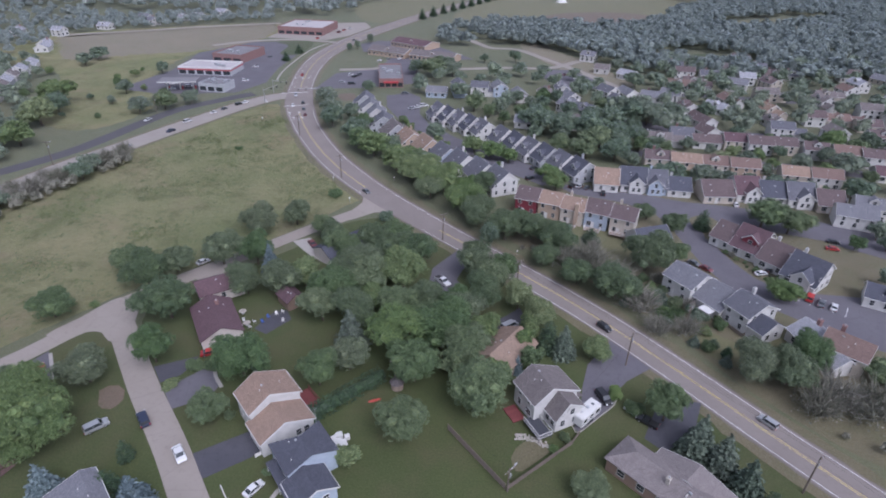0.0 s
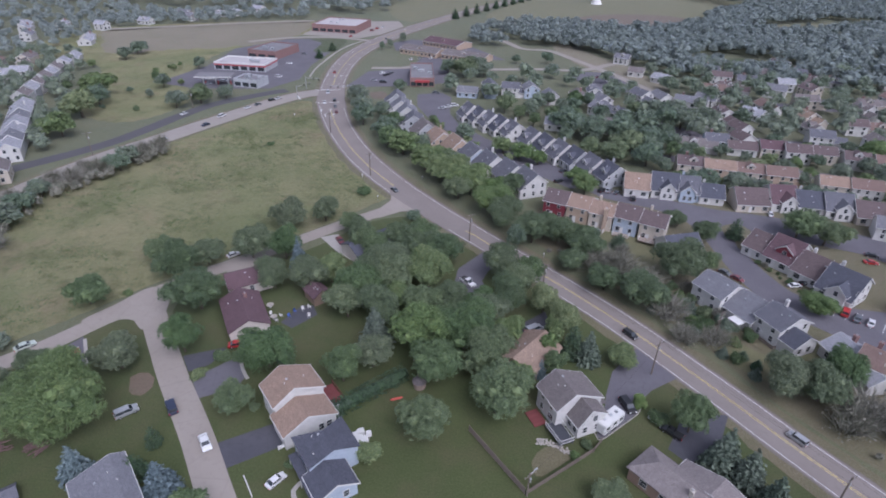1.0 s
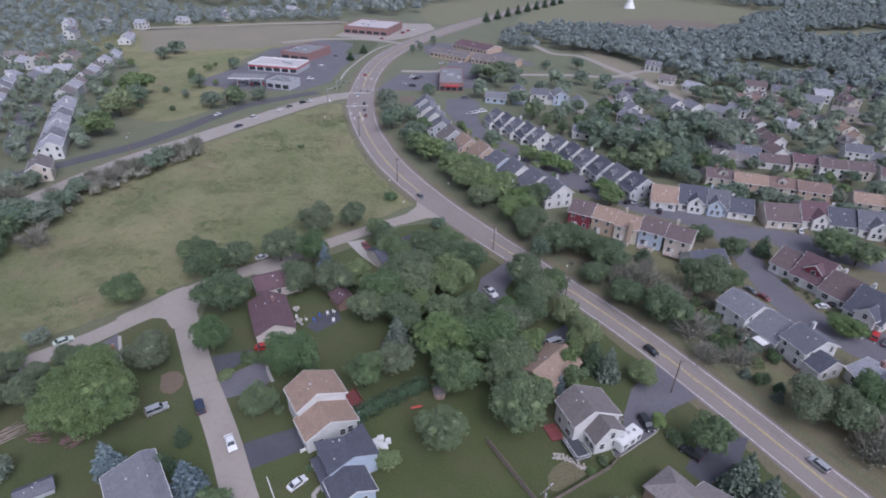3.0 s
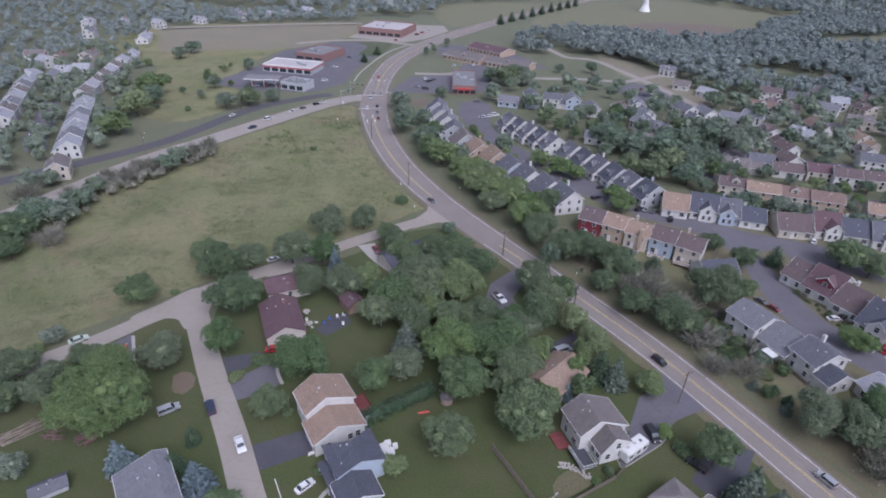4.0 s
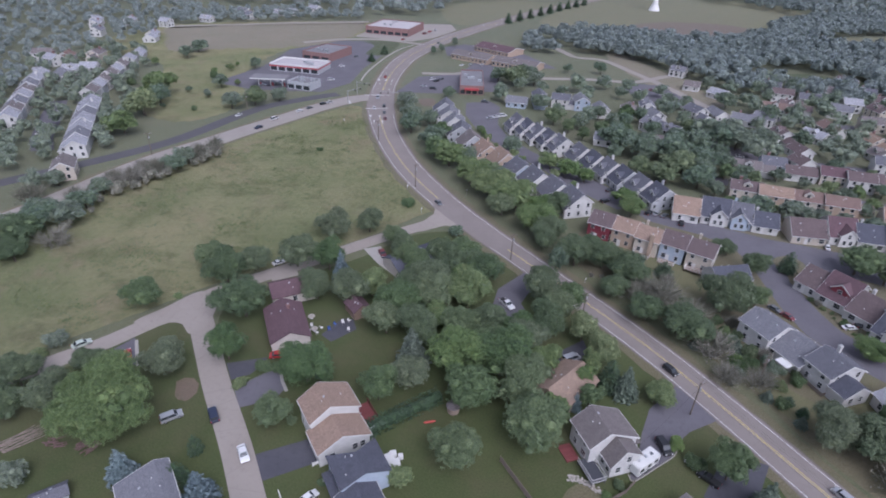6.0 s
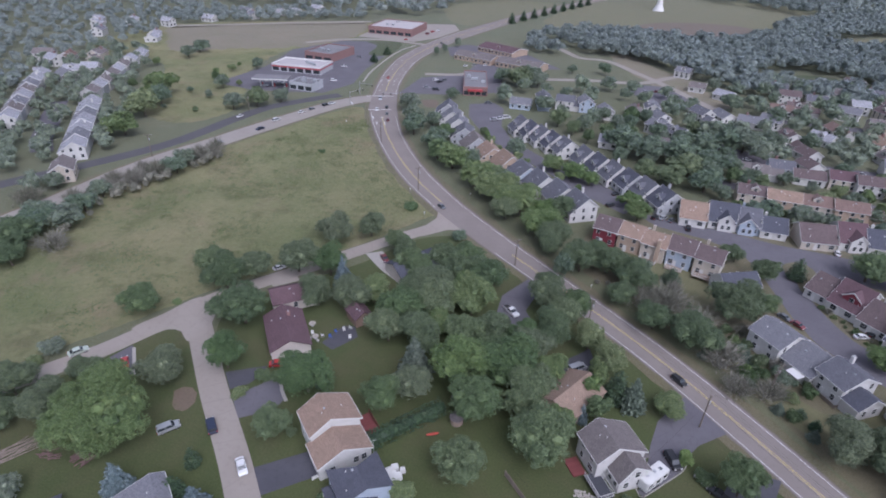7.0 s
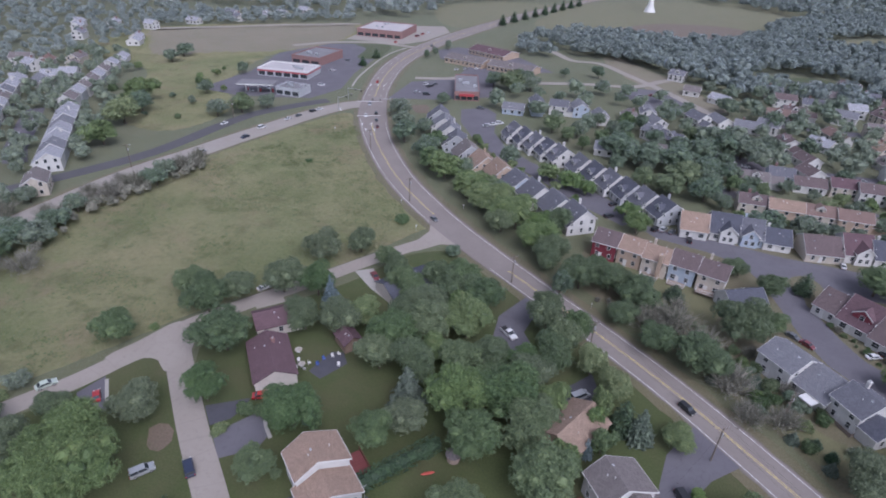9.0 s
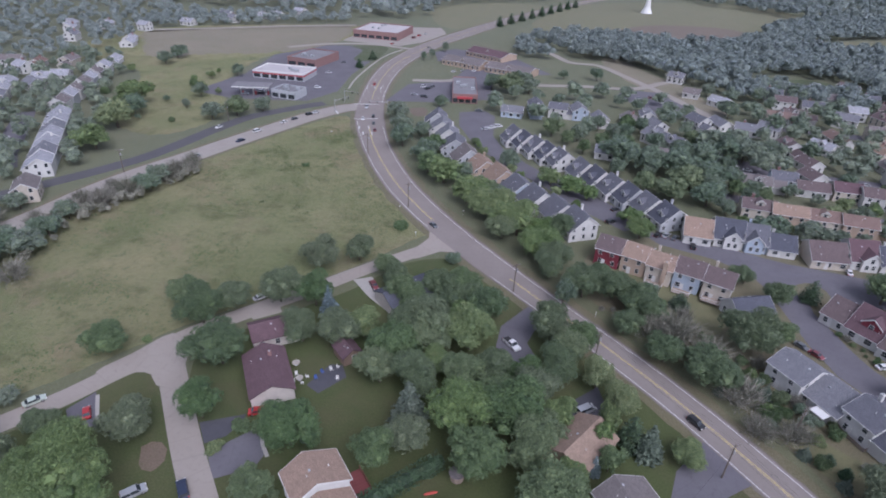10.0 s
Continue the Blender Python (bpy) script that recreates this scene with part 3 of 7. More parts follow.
DRIVES = [
    ("driveway", [(-45.2, 63.6), (-36.5, 69.6), (-32.6, 65.3), (-41.6, 58.6)], "drive", "dark sealed driveway beside the tan-roofed house"),
    ("driveway", [(41.8, 93.2), (33.5, 100.5), (27, 92), (24.8, 85), (23.6, 79), (21.6, 74.3), (22.5, 73.6), (26.5, 77.3), (30.1, 80.9), (31.2, 84), (34, 87.5)], "lot", "dark asphalt driveway with a parked trailer"),
    ("driveway", [(47.2, 82.6), (44.2, 83), (37.5, 79.5), (34, 73), (37, 70), (43.5, 75)], "drive", "dark driveway behind the spruces"),
    ("driveway", [(-61.9, 84.6), (-54.3, 88.4), (-53.8, 86.4), (-55.4, 82.6), (-58.4, 80.2)], "drive", "short dark driveway by the street"),
    ("driveway", [(-56.9, 78.6), (-54.5, 81.3), (-50.5, 86.0), (-46.4, 81.0), (-47.2, 77.2), (-53, 73.6)], "lot", "grey gravelled driveway with parked things"),
    ("driveway", [(-48.6, 138), (-44.2, 140.5), (-39, 133.2), (-35.5, 127.3), (-37, 127), (-42, 131), (-44.2, 133.2)], "concrete", "pale concrete driveway by the side street"),
    ("driveway", [(-70, 121.2), (-64.5, 125), (-61, 120.5), (-66.5, 116)], "street", "pale driveway off the side street"),
    ("driveway", [(-88.4, 82.2), (-86.0, 87.6), (-79.9, 80.0), (-83.8, 77.6)], "lot", "grey asphalt driveway with a red car"),
    ("driveway", [(3.5, 132), (-2, 136.5), (-8, 127), (-8.5, 119), (-3, 113), (2, 115), (-1.5, 122), (0, 127)], "lot", "grey asphalt yard under the trees"),
    ("driveway", [(14, 111), (9, 106), (8, 100), (12, 98), (16, 103)], "drive", "dark drive behind the low house"),
    ("patio", [(-45.9, 98.4), (-43.2, 105.4), (-40.5, 105.6), (-38.6, 102.3), (-42.7, 96.6)], "drive", "dark patio covering behind the brown house"),
    ("terrace_road", [(28, 188), (36, 178), (50, 173), (59, 167), (62, 158), (63, 148), (64.5, 136), (67, 126), (73, 117), (84, 107), (105, 92), (135, 70), (150, 88), (118, 110), (100, 122), (88, 123), (78, 130), (73.5, 140), (70.5, 150), (71.5, 158), (80, 158.5), (95, 155), (115, 148), (150, 130), (156, 141), (118, 160), (98, 170), (84, 173), (72, 175), (56, 180.5), (44, 182)], "lot", "grey asphalt access road between the terraces"),
    ("parking_lot", [(-44, 292), (-41, 272), (-30, 247), (-18, 231), (0, 212), (14, 195), (26, 184), (34, 190), (24, 202), (10, 216), (-6, 231), (-18, 247), (-24, 262), (-26, 290), (-32, 298)], "lot", "grey asphalt court between two terraces"),
    ("parking_lot", [(100, 158), (106, 150), (120, 140), (128, 148), (112, 162)], "lot", "grey asphalt parking court"),
    ("shop_lot", [(-184, 288), (-176, 330), (-181, 380), (-160, 420), (-125, 430), (-116, 405), (-117, 345), (-113, 310), (-122, 288), (-140, 284), (-160, 282)], "lot", "wide asphalt lot round the shops"),
    ("shop_lot", [(-155, 440), (-150, 505), (-95, 520), (-86, 495), (-97, 455), (-110, 436)], "concrete_road", "pale lot beside the far shop"),
    ("shop_lot", [(-84, 300), (-80, 336), (-58, 350), (-52, 395), (-75, 398), (-82, 425), (-70, 440), (-30, 430), (0, 385), (-34, 372), (-32, 318), (-60, 305)], "lot", "asphalt lot before the low shops"),
    ("terrace_road", [(60, 262), (75, 246), (92, 243), (130, 240), (170, 236), (210, 230), (212, 238), (170, 246), (130, 250), (95, 253), (78, 262), (70, 275)], "lot", "asphalt street among the far houses"),
    ("terrace_road", [(62, 217), (84, 213), (120, 207), (165, 198), (200, 190), (202, 196), (165, 206), (122, 214), (84, 220), (64, 224)], "lot", "asphalt street among the far terraces"),
    ("terrace_road", [(90, 310), (130, 306), (170, 300), (240, 300), (240, 308), (170, 308), (130, 314), (92, 318)], "lot", "asphalt street among the far houses"),
    ("terrace_road", [(-196, 176), (-206, 186), (-226, 214), (-238, 232), (-232, 237), (-219, 220), (-200, 192), (-189, 180)], "lot", "asphalt court between the western terraces"),
    ("church_lot", [(38, 352), (42, 362), (66, 362), (80, 330), (66, 318), (44, 330)], "lot", "grey lot beside the far junction"),
]
for i, (name, corners, mat, label) in enumerate(DRIVES):
    patch(name, corners, 0.034 + 0.002 * (i % 5), M[mat], label, name.split("_")[-1], False, 0.03)
patch("island_lawn", [(69.6, 162.5), (75.5, 165.5), (78, 159.5), (73.2, 153.4), (69.8, 156)], 0.05, M["verge"], "planted grass island beside the access road", "lawn", True)
patch("front_lawn", [(72.6, 153), (71.8, 147), (72.8, 140.5), (74.6, 133.5), (77.6, 127.5), (84.5, 124), (82, 132.4), (77.5, 140.4), (74.5, 147)], 0.05, M["verge"], "patchy front lawn before the terrace", "lawn", True)
patch("shop_lawn", [(-128, 384), (-131, 412), (-142, 424), (-118, 428), (-114, 400), (-116, 384)], 0.05, M["lawn"], "mown lawn between the shops", "lawn", True)
bay_line = link_mesh("bay_line", boxed(-0.07, 0.07, -2.4, 2.4, 0.04, 0.052), M["white_line"])
court = tagged(new("parking_bays", link_mesh("parking_bays", boxed(-0.07, 0.07, -2.4, 2.4, 0.04, 0.052), M["white_line"])), "row of white bay lines painted on asphalt", "bay lines", kind="structure")
court.matrix_basis = pose(82.0, 122.6, 0, 0, 0, -35)
for i in range(1, 6):
    part("bay_line", bay_line, None, court).matrix_basis = pose(2.5 * i, 0.0, 0)
NORTH_LANES = [[(-30, 352), (-5, 357), (20, 363), (47, 366), (66, 385), (76, 392)], [(-30, 500), (0, 445), (12, 424), (30, 421), (46, 394), (63, 362), (80, 325), (95, 300)], [(-80, 345), (-60, 350), (-52, 362)], [(-310, 423), (-260, 452), (-220, 478), (-165, 505)], [(50, 550), (70, 546), (95, 540), (130, 520)], [(-182, 405), (-160, 425), (-130, 435), (-100, 428)]]
for i, p in enumerate(NORTH_LANES):
    strip("lane", spline(p, 4), -2.6, 2.6, 0.05 + 0.012 * i, M["concrete_road"], 0.05 + 0.012 * i, label="pale lane in the distance", category="road")
for line, r in ((MAIN, 8), (WEST, 8), (NEW_ROAD, 6), (SIDE, 5), (STREET, 5)):
    TAKEN += [(*q, r) for q in line[::2]]
for p in NORTH_LANES:
    TAKEN += [(*q, 5) for q in spline(p, 6)]


# ---- houses ----
WINDOW_MESHES = {}


def window_meshes(w, h):
    """Frame with a mullion, and its pane, facing local -y, shared by windows of one size."""
    key = (round(w, 2), round(h, 2))
    if key not in WINDOW_MESHES:
        f = 0.065
        bm = boxed(-w / 2 - f, w / 2 + f, -0.07, 0.02, h, h + f)
        box(bm, -w / 2 - f, w / 2 + f, -0.09, 0.02, -f, 0)
        box(bm, -w / 2 - f, -w / 2, -0.07, 0.02, 0, h)
        box(bm, w / 2, w / 2 + f, -0.07, 0.02, 0, h)
        box(bm, -w / 2, w / 2, -0.06, 0.0, h / 2 - 0.03, h / 2 + 0.03)
        pane = boxed(-w / 2, w / 2, -0.035, -0.01, 0, h)
        WINDOW_MESHES[key] = (link_mesh("window", bm, M["white_trim"]), link_mesh("pane", pane, M["glass"]))
    return WINDOW_MESHES[key]


FAR_WINDOW = {}


def far_window(parent, x, y, z, face, w=0.95, h=1.3):
    """A small distant window: frame and pane in one mesh."""
    key = (round(w, 2), round(h, 2))
    if key not in FAR_WINDOW:
        bm = boxed(-w / 2 - 0.09, w / 2 + 0.09, -0.03, 0.02, -0.09, h + 0.09)
        box(bm, -w / 2, w / 2, -0.05, -0.02, 0, h)
        bm.faces.ensure_lookup_table()
        for f in bm.faces[6:]:
            f.material_index = 1
        me = link_mesh("window", bm, M["white_trim"])
        me.materials.append(M["glass"])
        FAR_WINDOW[key] = me
    part("window", FAR_WINDOW[key], None, parent).matrix_basis = pose(x, y, z, 0, 0, face)


def window(parent, x, y, z, face, w=0.95, h=1.3):
    """A window on a wall that faces the angle face (0: local -y, 90: +x, 180: +y, 270: -x)."""
    frame_mesh, pane_mesh = window_meshes(w, h)
    ob = part("window", frame_mesh, None, parent)
    ob.matrix_basis = pose(x, y, z, 0, 0, face)
    part("pane", pane_mesh, None, ob)
    return ob


def door(parent, x, y, face, mat, w=0.95, h=2.05, name="door"):
    bm = boxed(-w / 2, w / 2, -0.06, 0.02, 0, h, bevel=0.02)
    for i in range(3):
        box(bm, -w * 0.36, w * 0.36, -0.075, -0.05, h * (0.08 + 0.3 * i), h * (0.3 + 0.3 * i))
    ob = part(name, bm, mat, parent)
    ob.matrix_basis = pose(x, y, 0.05, 0, 0, face)
    return ob


def both(w, eave):
    """The eaves' heights on the -x and +x sides, and where the ridge stands: set back over a low front."""
    if isinstance(eave, tuple):
        return eave if len(eave) == 3 else (*eave, w * 0.1)
    return (eave, eave, 0.0)


def gable_wall(w, l, eave, ridge):
    ew, ee, rx = both(w, eave)
    bm = bmesh.new()
    prism(bm, [(-w / 2, 0), (w / 2, 0), (w / 2, ee), (rx, ridge), (-w / 2, ew)], -l / 2, l / 2)
    return bm


def gable_roof(w, l, eave, ridge, over=0.35, thick=0.16):
    """Two slabs that meet at the ridge along y."""
    ew, ee, rx = both(w, eave)
    lw, le = ew - (ridge - ew) / (w / 2 + rx) * over + 0.03, ee - (ridge - ee) / (w / 2 - rx) * over + 0.03
    a, b = -w / 2 - over, w / 2 + over
    bm = bmesh.new()
    prism(bm, [(a, lw), (rx, ridge + 0.03), (b, le), (b, le + thick), (rx, ridge + 0.03 + thick * 1.15), (a, lw + thick)], -l / 2 - over, l / 2 + over)
    return bm


def barge_boards(w, l, eave, ridge, over=0.35, thick=0.2):
    """White boards along the gable edges and the eaves."""
    ew, ee, rx = both(w, eave)
    lw, le = ew - (ridge - ew) / (w / 2 + rx) * over, ee - (ridge - ee) / (w / 2 - rx) * over
    a, b = -w / 2 - over, w / 2 + over
    bm = bmesh.new()
    for y in (-l / 2 - over - 0.05, l / 2 + over + 0.012):
        prism(bm, [(a, lw - 0.08), (rx, ridge - 0.08), (b, le - 0.08), (b, le + thick), (rx, ridge + thick + 0.03), (a, lw + thick)], y, y + 0.04)
    for x, low in ((a - 0.1, lw), (b, le)):
        box(bm, x, x + 0.1, -l / 2 - over, l / 2 + over, low - 0.03, low + 0.13)
    return bm


def chimney(parent, x, y, z0, z1, mat, wide=0.8):
    bm = boxed(x - wide / 2, x + wide / 2, y - wide / 2, y + wide / 2, z0, z1)
    box(bm, x - wide / 2 - 0.08, x + wide / 2 + 0.08, y - wide / 2 - 0.08, y + wide / 2 + 0.08, z1, z1 + 0.14)
    ob = part("chimney", bm, mat, parent)
    flue = tube(bmesh.new(), (x, y, z1 + 0.1), (x, y, z1 + 0.5), 0.13, 0.13, 8)
    part("flue", flue, M["metal"], ob)


def slope_height(w, eave, ridge, x):
    """Height of the roof's slope over local x."""
    ew, ee, rx = both(w, eave)
    return ridge - (rx - x) / (w / 2 + rx) * (ridge - ew) if x < rx else ridge - (x - rx) / (w / 2 - rx) * (ridge - ee)


def vents(parent, w, l, eave, ridge, seed):
    """Small pipes and a vent box on the roof slopes."""
    rng = random.Random(seed)
    for _ in range(2):
        x, y = rng.uniform(0.15, 0.35) * w * rng.choice((-1, 1)), rng.uniform(-0.35, 0.35) * l
        z = slope_height(w, eave, ridge, x)
        part("vent_pipe", tube(bmesh.new(), (x, y, z), (x, y, z + 0.55), 0.07, 0.07, 8), M["white_trim"], parent)
    x, y = -0.1 * w, rng.uniform(-0.3, 0.3) * l
    z = slope_height(w, eave, ridge, x)
    part("roof_vent", boxed(x - 0.2, x + 0.2, y - 0.25, y + 0.25, z - 0.1, z + 0.28, bevel=0.04), M["metal"], parent)


def dormer(parent, x, y, z, face, wall, roof, w=2.6, deep=3.0, high=1.5):
    """A gabled dormer with its window; face as for windows."""
    data = link_mesh("dormer", prism(bmesh.new(), [(-w / 2, -1.2), (w / 2, -1.2), (w / 2, high), (0, high + w * 0.36), (-w / 2, high)], 0, deep), wall)
    ob = part("dormer", data, None, parent)
    ob.matrix_basis = pose(x, y, z, 0, 0, face)
    s = 0.72
    bm = bmesh.new()
    o = 0.25
    prism(bm, [(-w / 2 - o, high - o * s), (0, high + w * 0.36), (w / 2 + o, high - o * s), (w / 2 + o, high - o * s + 0.15), (0, high + w * 0.36 + 0.17), (-w / 2 - o, high - o * s + 0.15)], -0.3, deep)
    part("dormer_roof", bm, roof, ob)
    bm = bmesh.new()
    prism(bm, [(-w / 2 - o, high - o * s - 0.1), (0, high + w * 0.36 - 0.1), (w / 2 + o, high - o * s - 0.1), (w / 2 + o, high - o * s + 0.18), (0, high + w * 0.36 + 0.2), (-w / 2 - o, high - o * s + 0.18)], -0.36, -0.3)
    part("barge_board", bm, M["white_trim"], ob)
    frame_mesh, pane_mesh = window_meshes(1.0, 1.2)
    win = part("dormer_window", frame_mesh, None, ob)
    win.matrix_basis = pose(0, -0.005, 0.25)
    part("dormer_pane", pane_mesh, None, ob).matrix_basis = pose(0, -0.005, 0.25)


def gable_house(x, y, rz, w, l, eave, ridge, wall, roof, label, name="house", category="house", group="", storeys=2, stack=None, sides="WESN", seed=0, dorm=(), doors=(), trim=True, dorm_wall=None):
    """A house whose ridge runs along local y, with windows on the sides named: S and N are the gable ends, W and E the eaves sides."""
    h = thing(name, x, y, 0, rz, label, category, group)
    wm, rm = (WALL[wall] if wall in WALL else M[wall]), ROOF[roof]
    part("wall", gable_wall(w, l, eave, ridge), wm, h)
    part("roof", gable_roof(w, l, eave, ridge), rm, h)
    if trim:
        part("trim", barge_boards(w, l, eave, ridge), M["white_trim"], h)
    rng = random.Random(seed * 7 + 3)
    rows = [0.95 + 2.65 * i for i in range(storeys)]
    put = far_window if y > 195 or abs(x) > 130 else window
    low_front = isinstance(eave, tuple) and eave[0] < 4
    for z in rows:
        for side in sides:
            if low_front and side == "W" and z > 2:
                continue
            span = w if side in "SN" else l
            n = max(1, int(span / 3.0))
            for i in range(n):
                u = (i + 0.5) / n * span - span / 2 + rng.uniform(-0.3, 0.3)
                wide = rng.choice((0.9, 0.95, 1.5)) if z < 2 else 0.95
                if side == "S":
                    put(h, u, -l / 2, z, 0, wide)
                elif side == "N":
                    put(h, u, l / 2, z, 180, wide)
                elif side == "E":
                    put(h, w / 2, u, min(z, both(w, eave)[1] - 1.5), 90, wide)
                else:
                    put(h, -w / 2, u, min(z, both(w, eave)[0] - 1.5), 270, wide)
    for u, face, kind in doors:
        at = {0: (u, -l / 2), 90: (w / 2, u), 180: (u, l / 2), 270: (-w / 2, u)}[face]
        if kind == "garage":
            door(h, *at, face, M["white_trim"], 4.6, 2.2, "garage_door")
        else:
            door(h, *at, face, M["white_trim"])
    if stack:
        chimney(h, *stack)
    vents(h, w, l, eave, ridge, seed)
    for dx, dy, dz, face in dorm:
        dormer(h, dx, dy, dz, face, WALL[dorm_wall] if dorm_wall else wm, rm, 4.4 if dorm_wall == "red" else 2.6)
    TAKEN.append((x, y, max(w, l) * 0.5))
    return h


def wing(h, x, y, w, l, eave, ridge, wall, roof, turn=0, wins=()):
    """A lower wing of a house, as parts of it."""
    m = pose(x, y, 0, 0, 0, turn)
    body = part("wing_wall", gable_wall(w, l, eave, ridge), WALL[wall], h)
    body.matrix_basis = m
    part("wing_roof", gable_roof(w, l, eave, ridge), ROOF[roof], body)
    part("wing_trim", barge_boards(w, l, eave, ridge), M["white_trim"], body)
    for u, v, z, face in wins:
        window(h, 0, 0, 0, 0).matrix_basis = m @ pose(u, v, z, 0, 0, face)
    return body


def slab_deck(h, x, y, rz, w, l, z, mat, rail=None, label=""):
    """A raised deck of boards on posts, with a rail on its outer sides."""
    bm = boxed(-w / 2, w / 2, -l / 2, l / 2, z - 0.16, z - 0.05)
    for sx in (-1, 1):
        for sy in (-1, 1):
            box(bm, sx * (w / 2 - 0.15) - 0.06, sx * (w / 2 - 0.15) + 0.06, sy * (l / 2 - 0.15) - 0.06, sy * (l / 2 - 0.15) + 0.06, 0, z - 0.16)
    ob = part("deck", bm, mat, h, label)
    ob.matrix_basis = pose(x, y, 0, 0, 0, rz)
    n = max(4, int(w / 0.3))
    board = link_mesh("board", boxed(0, w / n * 0.93, -l / 2, l / 2, z - 0.05, z), mat)
    for i in range(n):
        part("board", board, None, ob).matrix_basis = pose(-w / 2 + w * i / n, 0, 0)
    if rail:
        bm = bmesh.new()
        for a, b in (((-w / 2, -l / 2), (w / 2, -l / 2)), ((-w / 2, -l / 2), (-w / 2, l / 2)), ((w / 2, -l / 2), (w / 2, l / 2))):
            tube(bm, (*a, z + 0.95), (*b, z + 0.95), 0.06, 0.06, 4)
            tube(bm, (*a, z + 0.12), (*b, z + 0.12), 0.04, 0.04, 4)
            k = int(math.dist(a, b) / 0.35)
            for i in range(k + 1):
                p = (a[0] + (b[0] - a[0]) * i / k, a[1] + (b[1] - a[1]) * i / k)
                tube(bm, (*p, z), (*p, z + 0.95), 0.03, 0.03, 4)
        part("railing", bm, rail, ob)
    return ob


# tan-roofed house in two steps beside the street
h = gable_house(-34.1, 74.0, 41.4, 9.3, 6.4, (5.4, 5.4, -0.8), 7.8, "white", "tan", "two-storey white house with stepped tan shingle roofs", sides="WE", seed=1)
wing(h, -0.4, -5.9, 9.6, 5.6, (3.4, 3.4, -0.3), 5.6, "white", "tan", wins=((1.9, -2.8, 1.2, 0), (3.4, -2.8, 1.2, 0), (-2.4, -2.8, 1.0, 0)))
slab_deck(h, 6.4, -1.2, 0, 3.6, 5.0, 0.6, M["deck_red"], M["deck_red"], "red-brown stained garden deck")
# dark-roofed neighbour, also in two steps, with a porch roof along one side
h = gable_house(-24.7, 63.1, 39.3, 8.4, 7.0, 4.4, 6.1, "blue", "slate", "pale blue house with stepped dark slate-grey roofs", sides="WE", seed=2, trim=False)
for ob in h.children:
    if ob.name.split(".")[0] in ("wall", "roof"):
        for v in ob.data.vertices:
            if v.co.y > 3 and v.co.z > 5.6:
                v.co.y -= 3.0
wing(h, -1.8, -6.1, 6.6, 5.2, 2.7, 4.4, "blue", "slate", wins=((1.4, -2.6, 0.8, 0), (-1.4, -2.6, 0.8, 0)))
part("porch", boxed(-5.9, -4.3, -8.6, 2.2, 2.35, 2.5), ROOF["slate"], h)
for v in (-8.3, -3.0, 1.9):
    part("porch_post", boxed(-5.8, -5.66, v - 0.07, v + 0.07, 0, 2.35), M["white_trim"], h)
slab_deck(h, 5.9, 1.0, 0, 2.6, 3.4, 0.5, M["white_trim"], None, "small white garden deck")
part("aerial", tube(tube(bmesh.new(), (3.9, 3.3, 4), (3.9, 3.3, 8.0), 0.03, 0.03, 6), (3.4, 3.3, 7.8), (4.4, 3.3, 7.9), 0.02, 0.02, 6), M["metal"], h)
# white house with a taupe roof beside the main road
h = gable_house(16.8, 80.1, 29, 9.5, 6.5, (4.9, 4.7, -1.3), 7.4, "white", "taupe", "two-storey white house with a taupe gabled roof and a lower wing", sides="WE", seed=3)
wing(h, 0.55, -4.9, 5.6, 3.4, (3.2, 4.4, -0.5), 6.1, "white", "taupe", wins=((-1.3, -1.7, 1.0, 0), (1.3, -1.7, 1.0, 0), (0.6, -1.7, 3.2, 0), (-2.8, -0.8, 1.0, 270), (-2.8, 0.8, 1.0, 270)))
slab_deck(h, -4.9, -5.0, 0, 2.9, 5.0, 1.0, M["deck_dark"], M["white_trim"], "dark deck with a white railing")
slab_deck(h, -6.6, 0.2, 0, 2.6, 3.8, 0.3, M["deck_red"], None, "red deck beside the house")
part("porch", boxed(4.3, 6.2, -3.2, 1.0, 2.5, 2.7), ROOF["taupe"], h)
part("bay_wall", boxed(4.8, 5.8, -2.8, 0.6, 0, 2.5), WALL["white"], h)


def hip_roof(w, l, eave, ridge, over=0.4):
    """Four slopes that meet at a ridge along y."""
    a, b, r = w / 2 + over, l / 2 + over, (l - w) / 2
    bm = bmesh.new()
    low = [bm.verts.new(q) for q in ((-a, -b, eave), (a, -b, eave), (a, b, eave), (-a, b, eave))]
    lip = [bm.verts.new((q.co.x, q.co.y, eave + 0.16)) for q in low]
    top = [bm.verts.new((0, -r, ridge)), bm.verts.new((0, r, ridge))]
    bm.faces.new(low[::-1])
    for i in range(4):
        bm.faces.new((low[i], low[(i + 1) % 4], lip[(i + 1) % 4], lip[i]))
    bm.faces.new((lip[0], lip[1], top[0]))
    bm.faces.new((lip[1], lip[2], top[1], top[0]))
    bm.faces.new((lip[2], lip[3], top[1]))
    bm.faces.new((lip[3], lip[0], top[0], top[1]))
    return bm


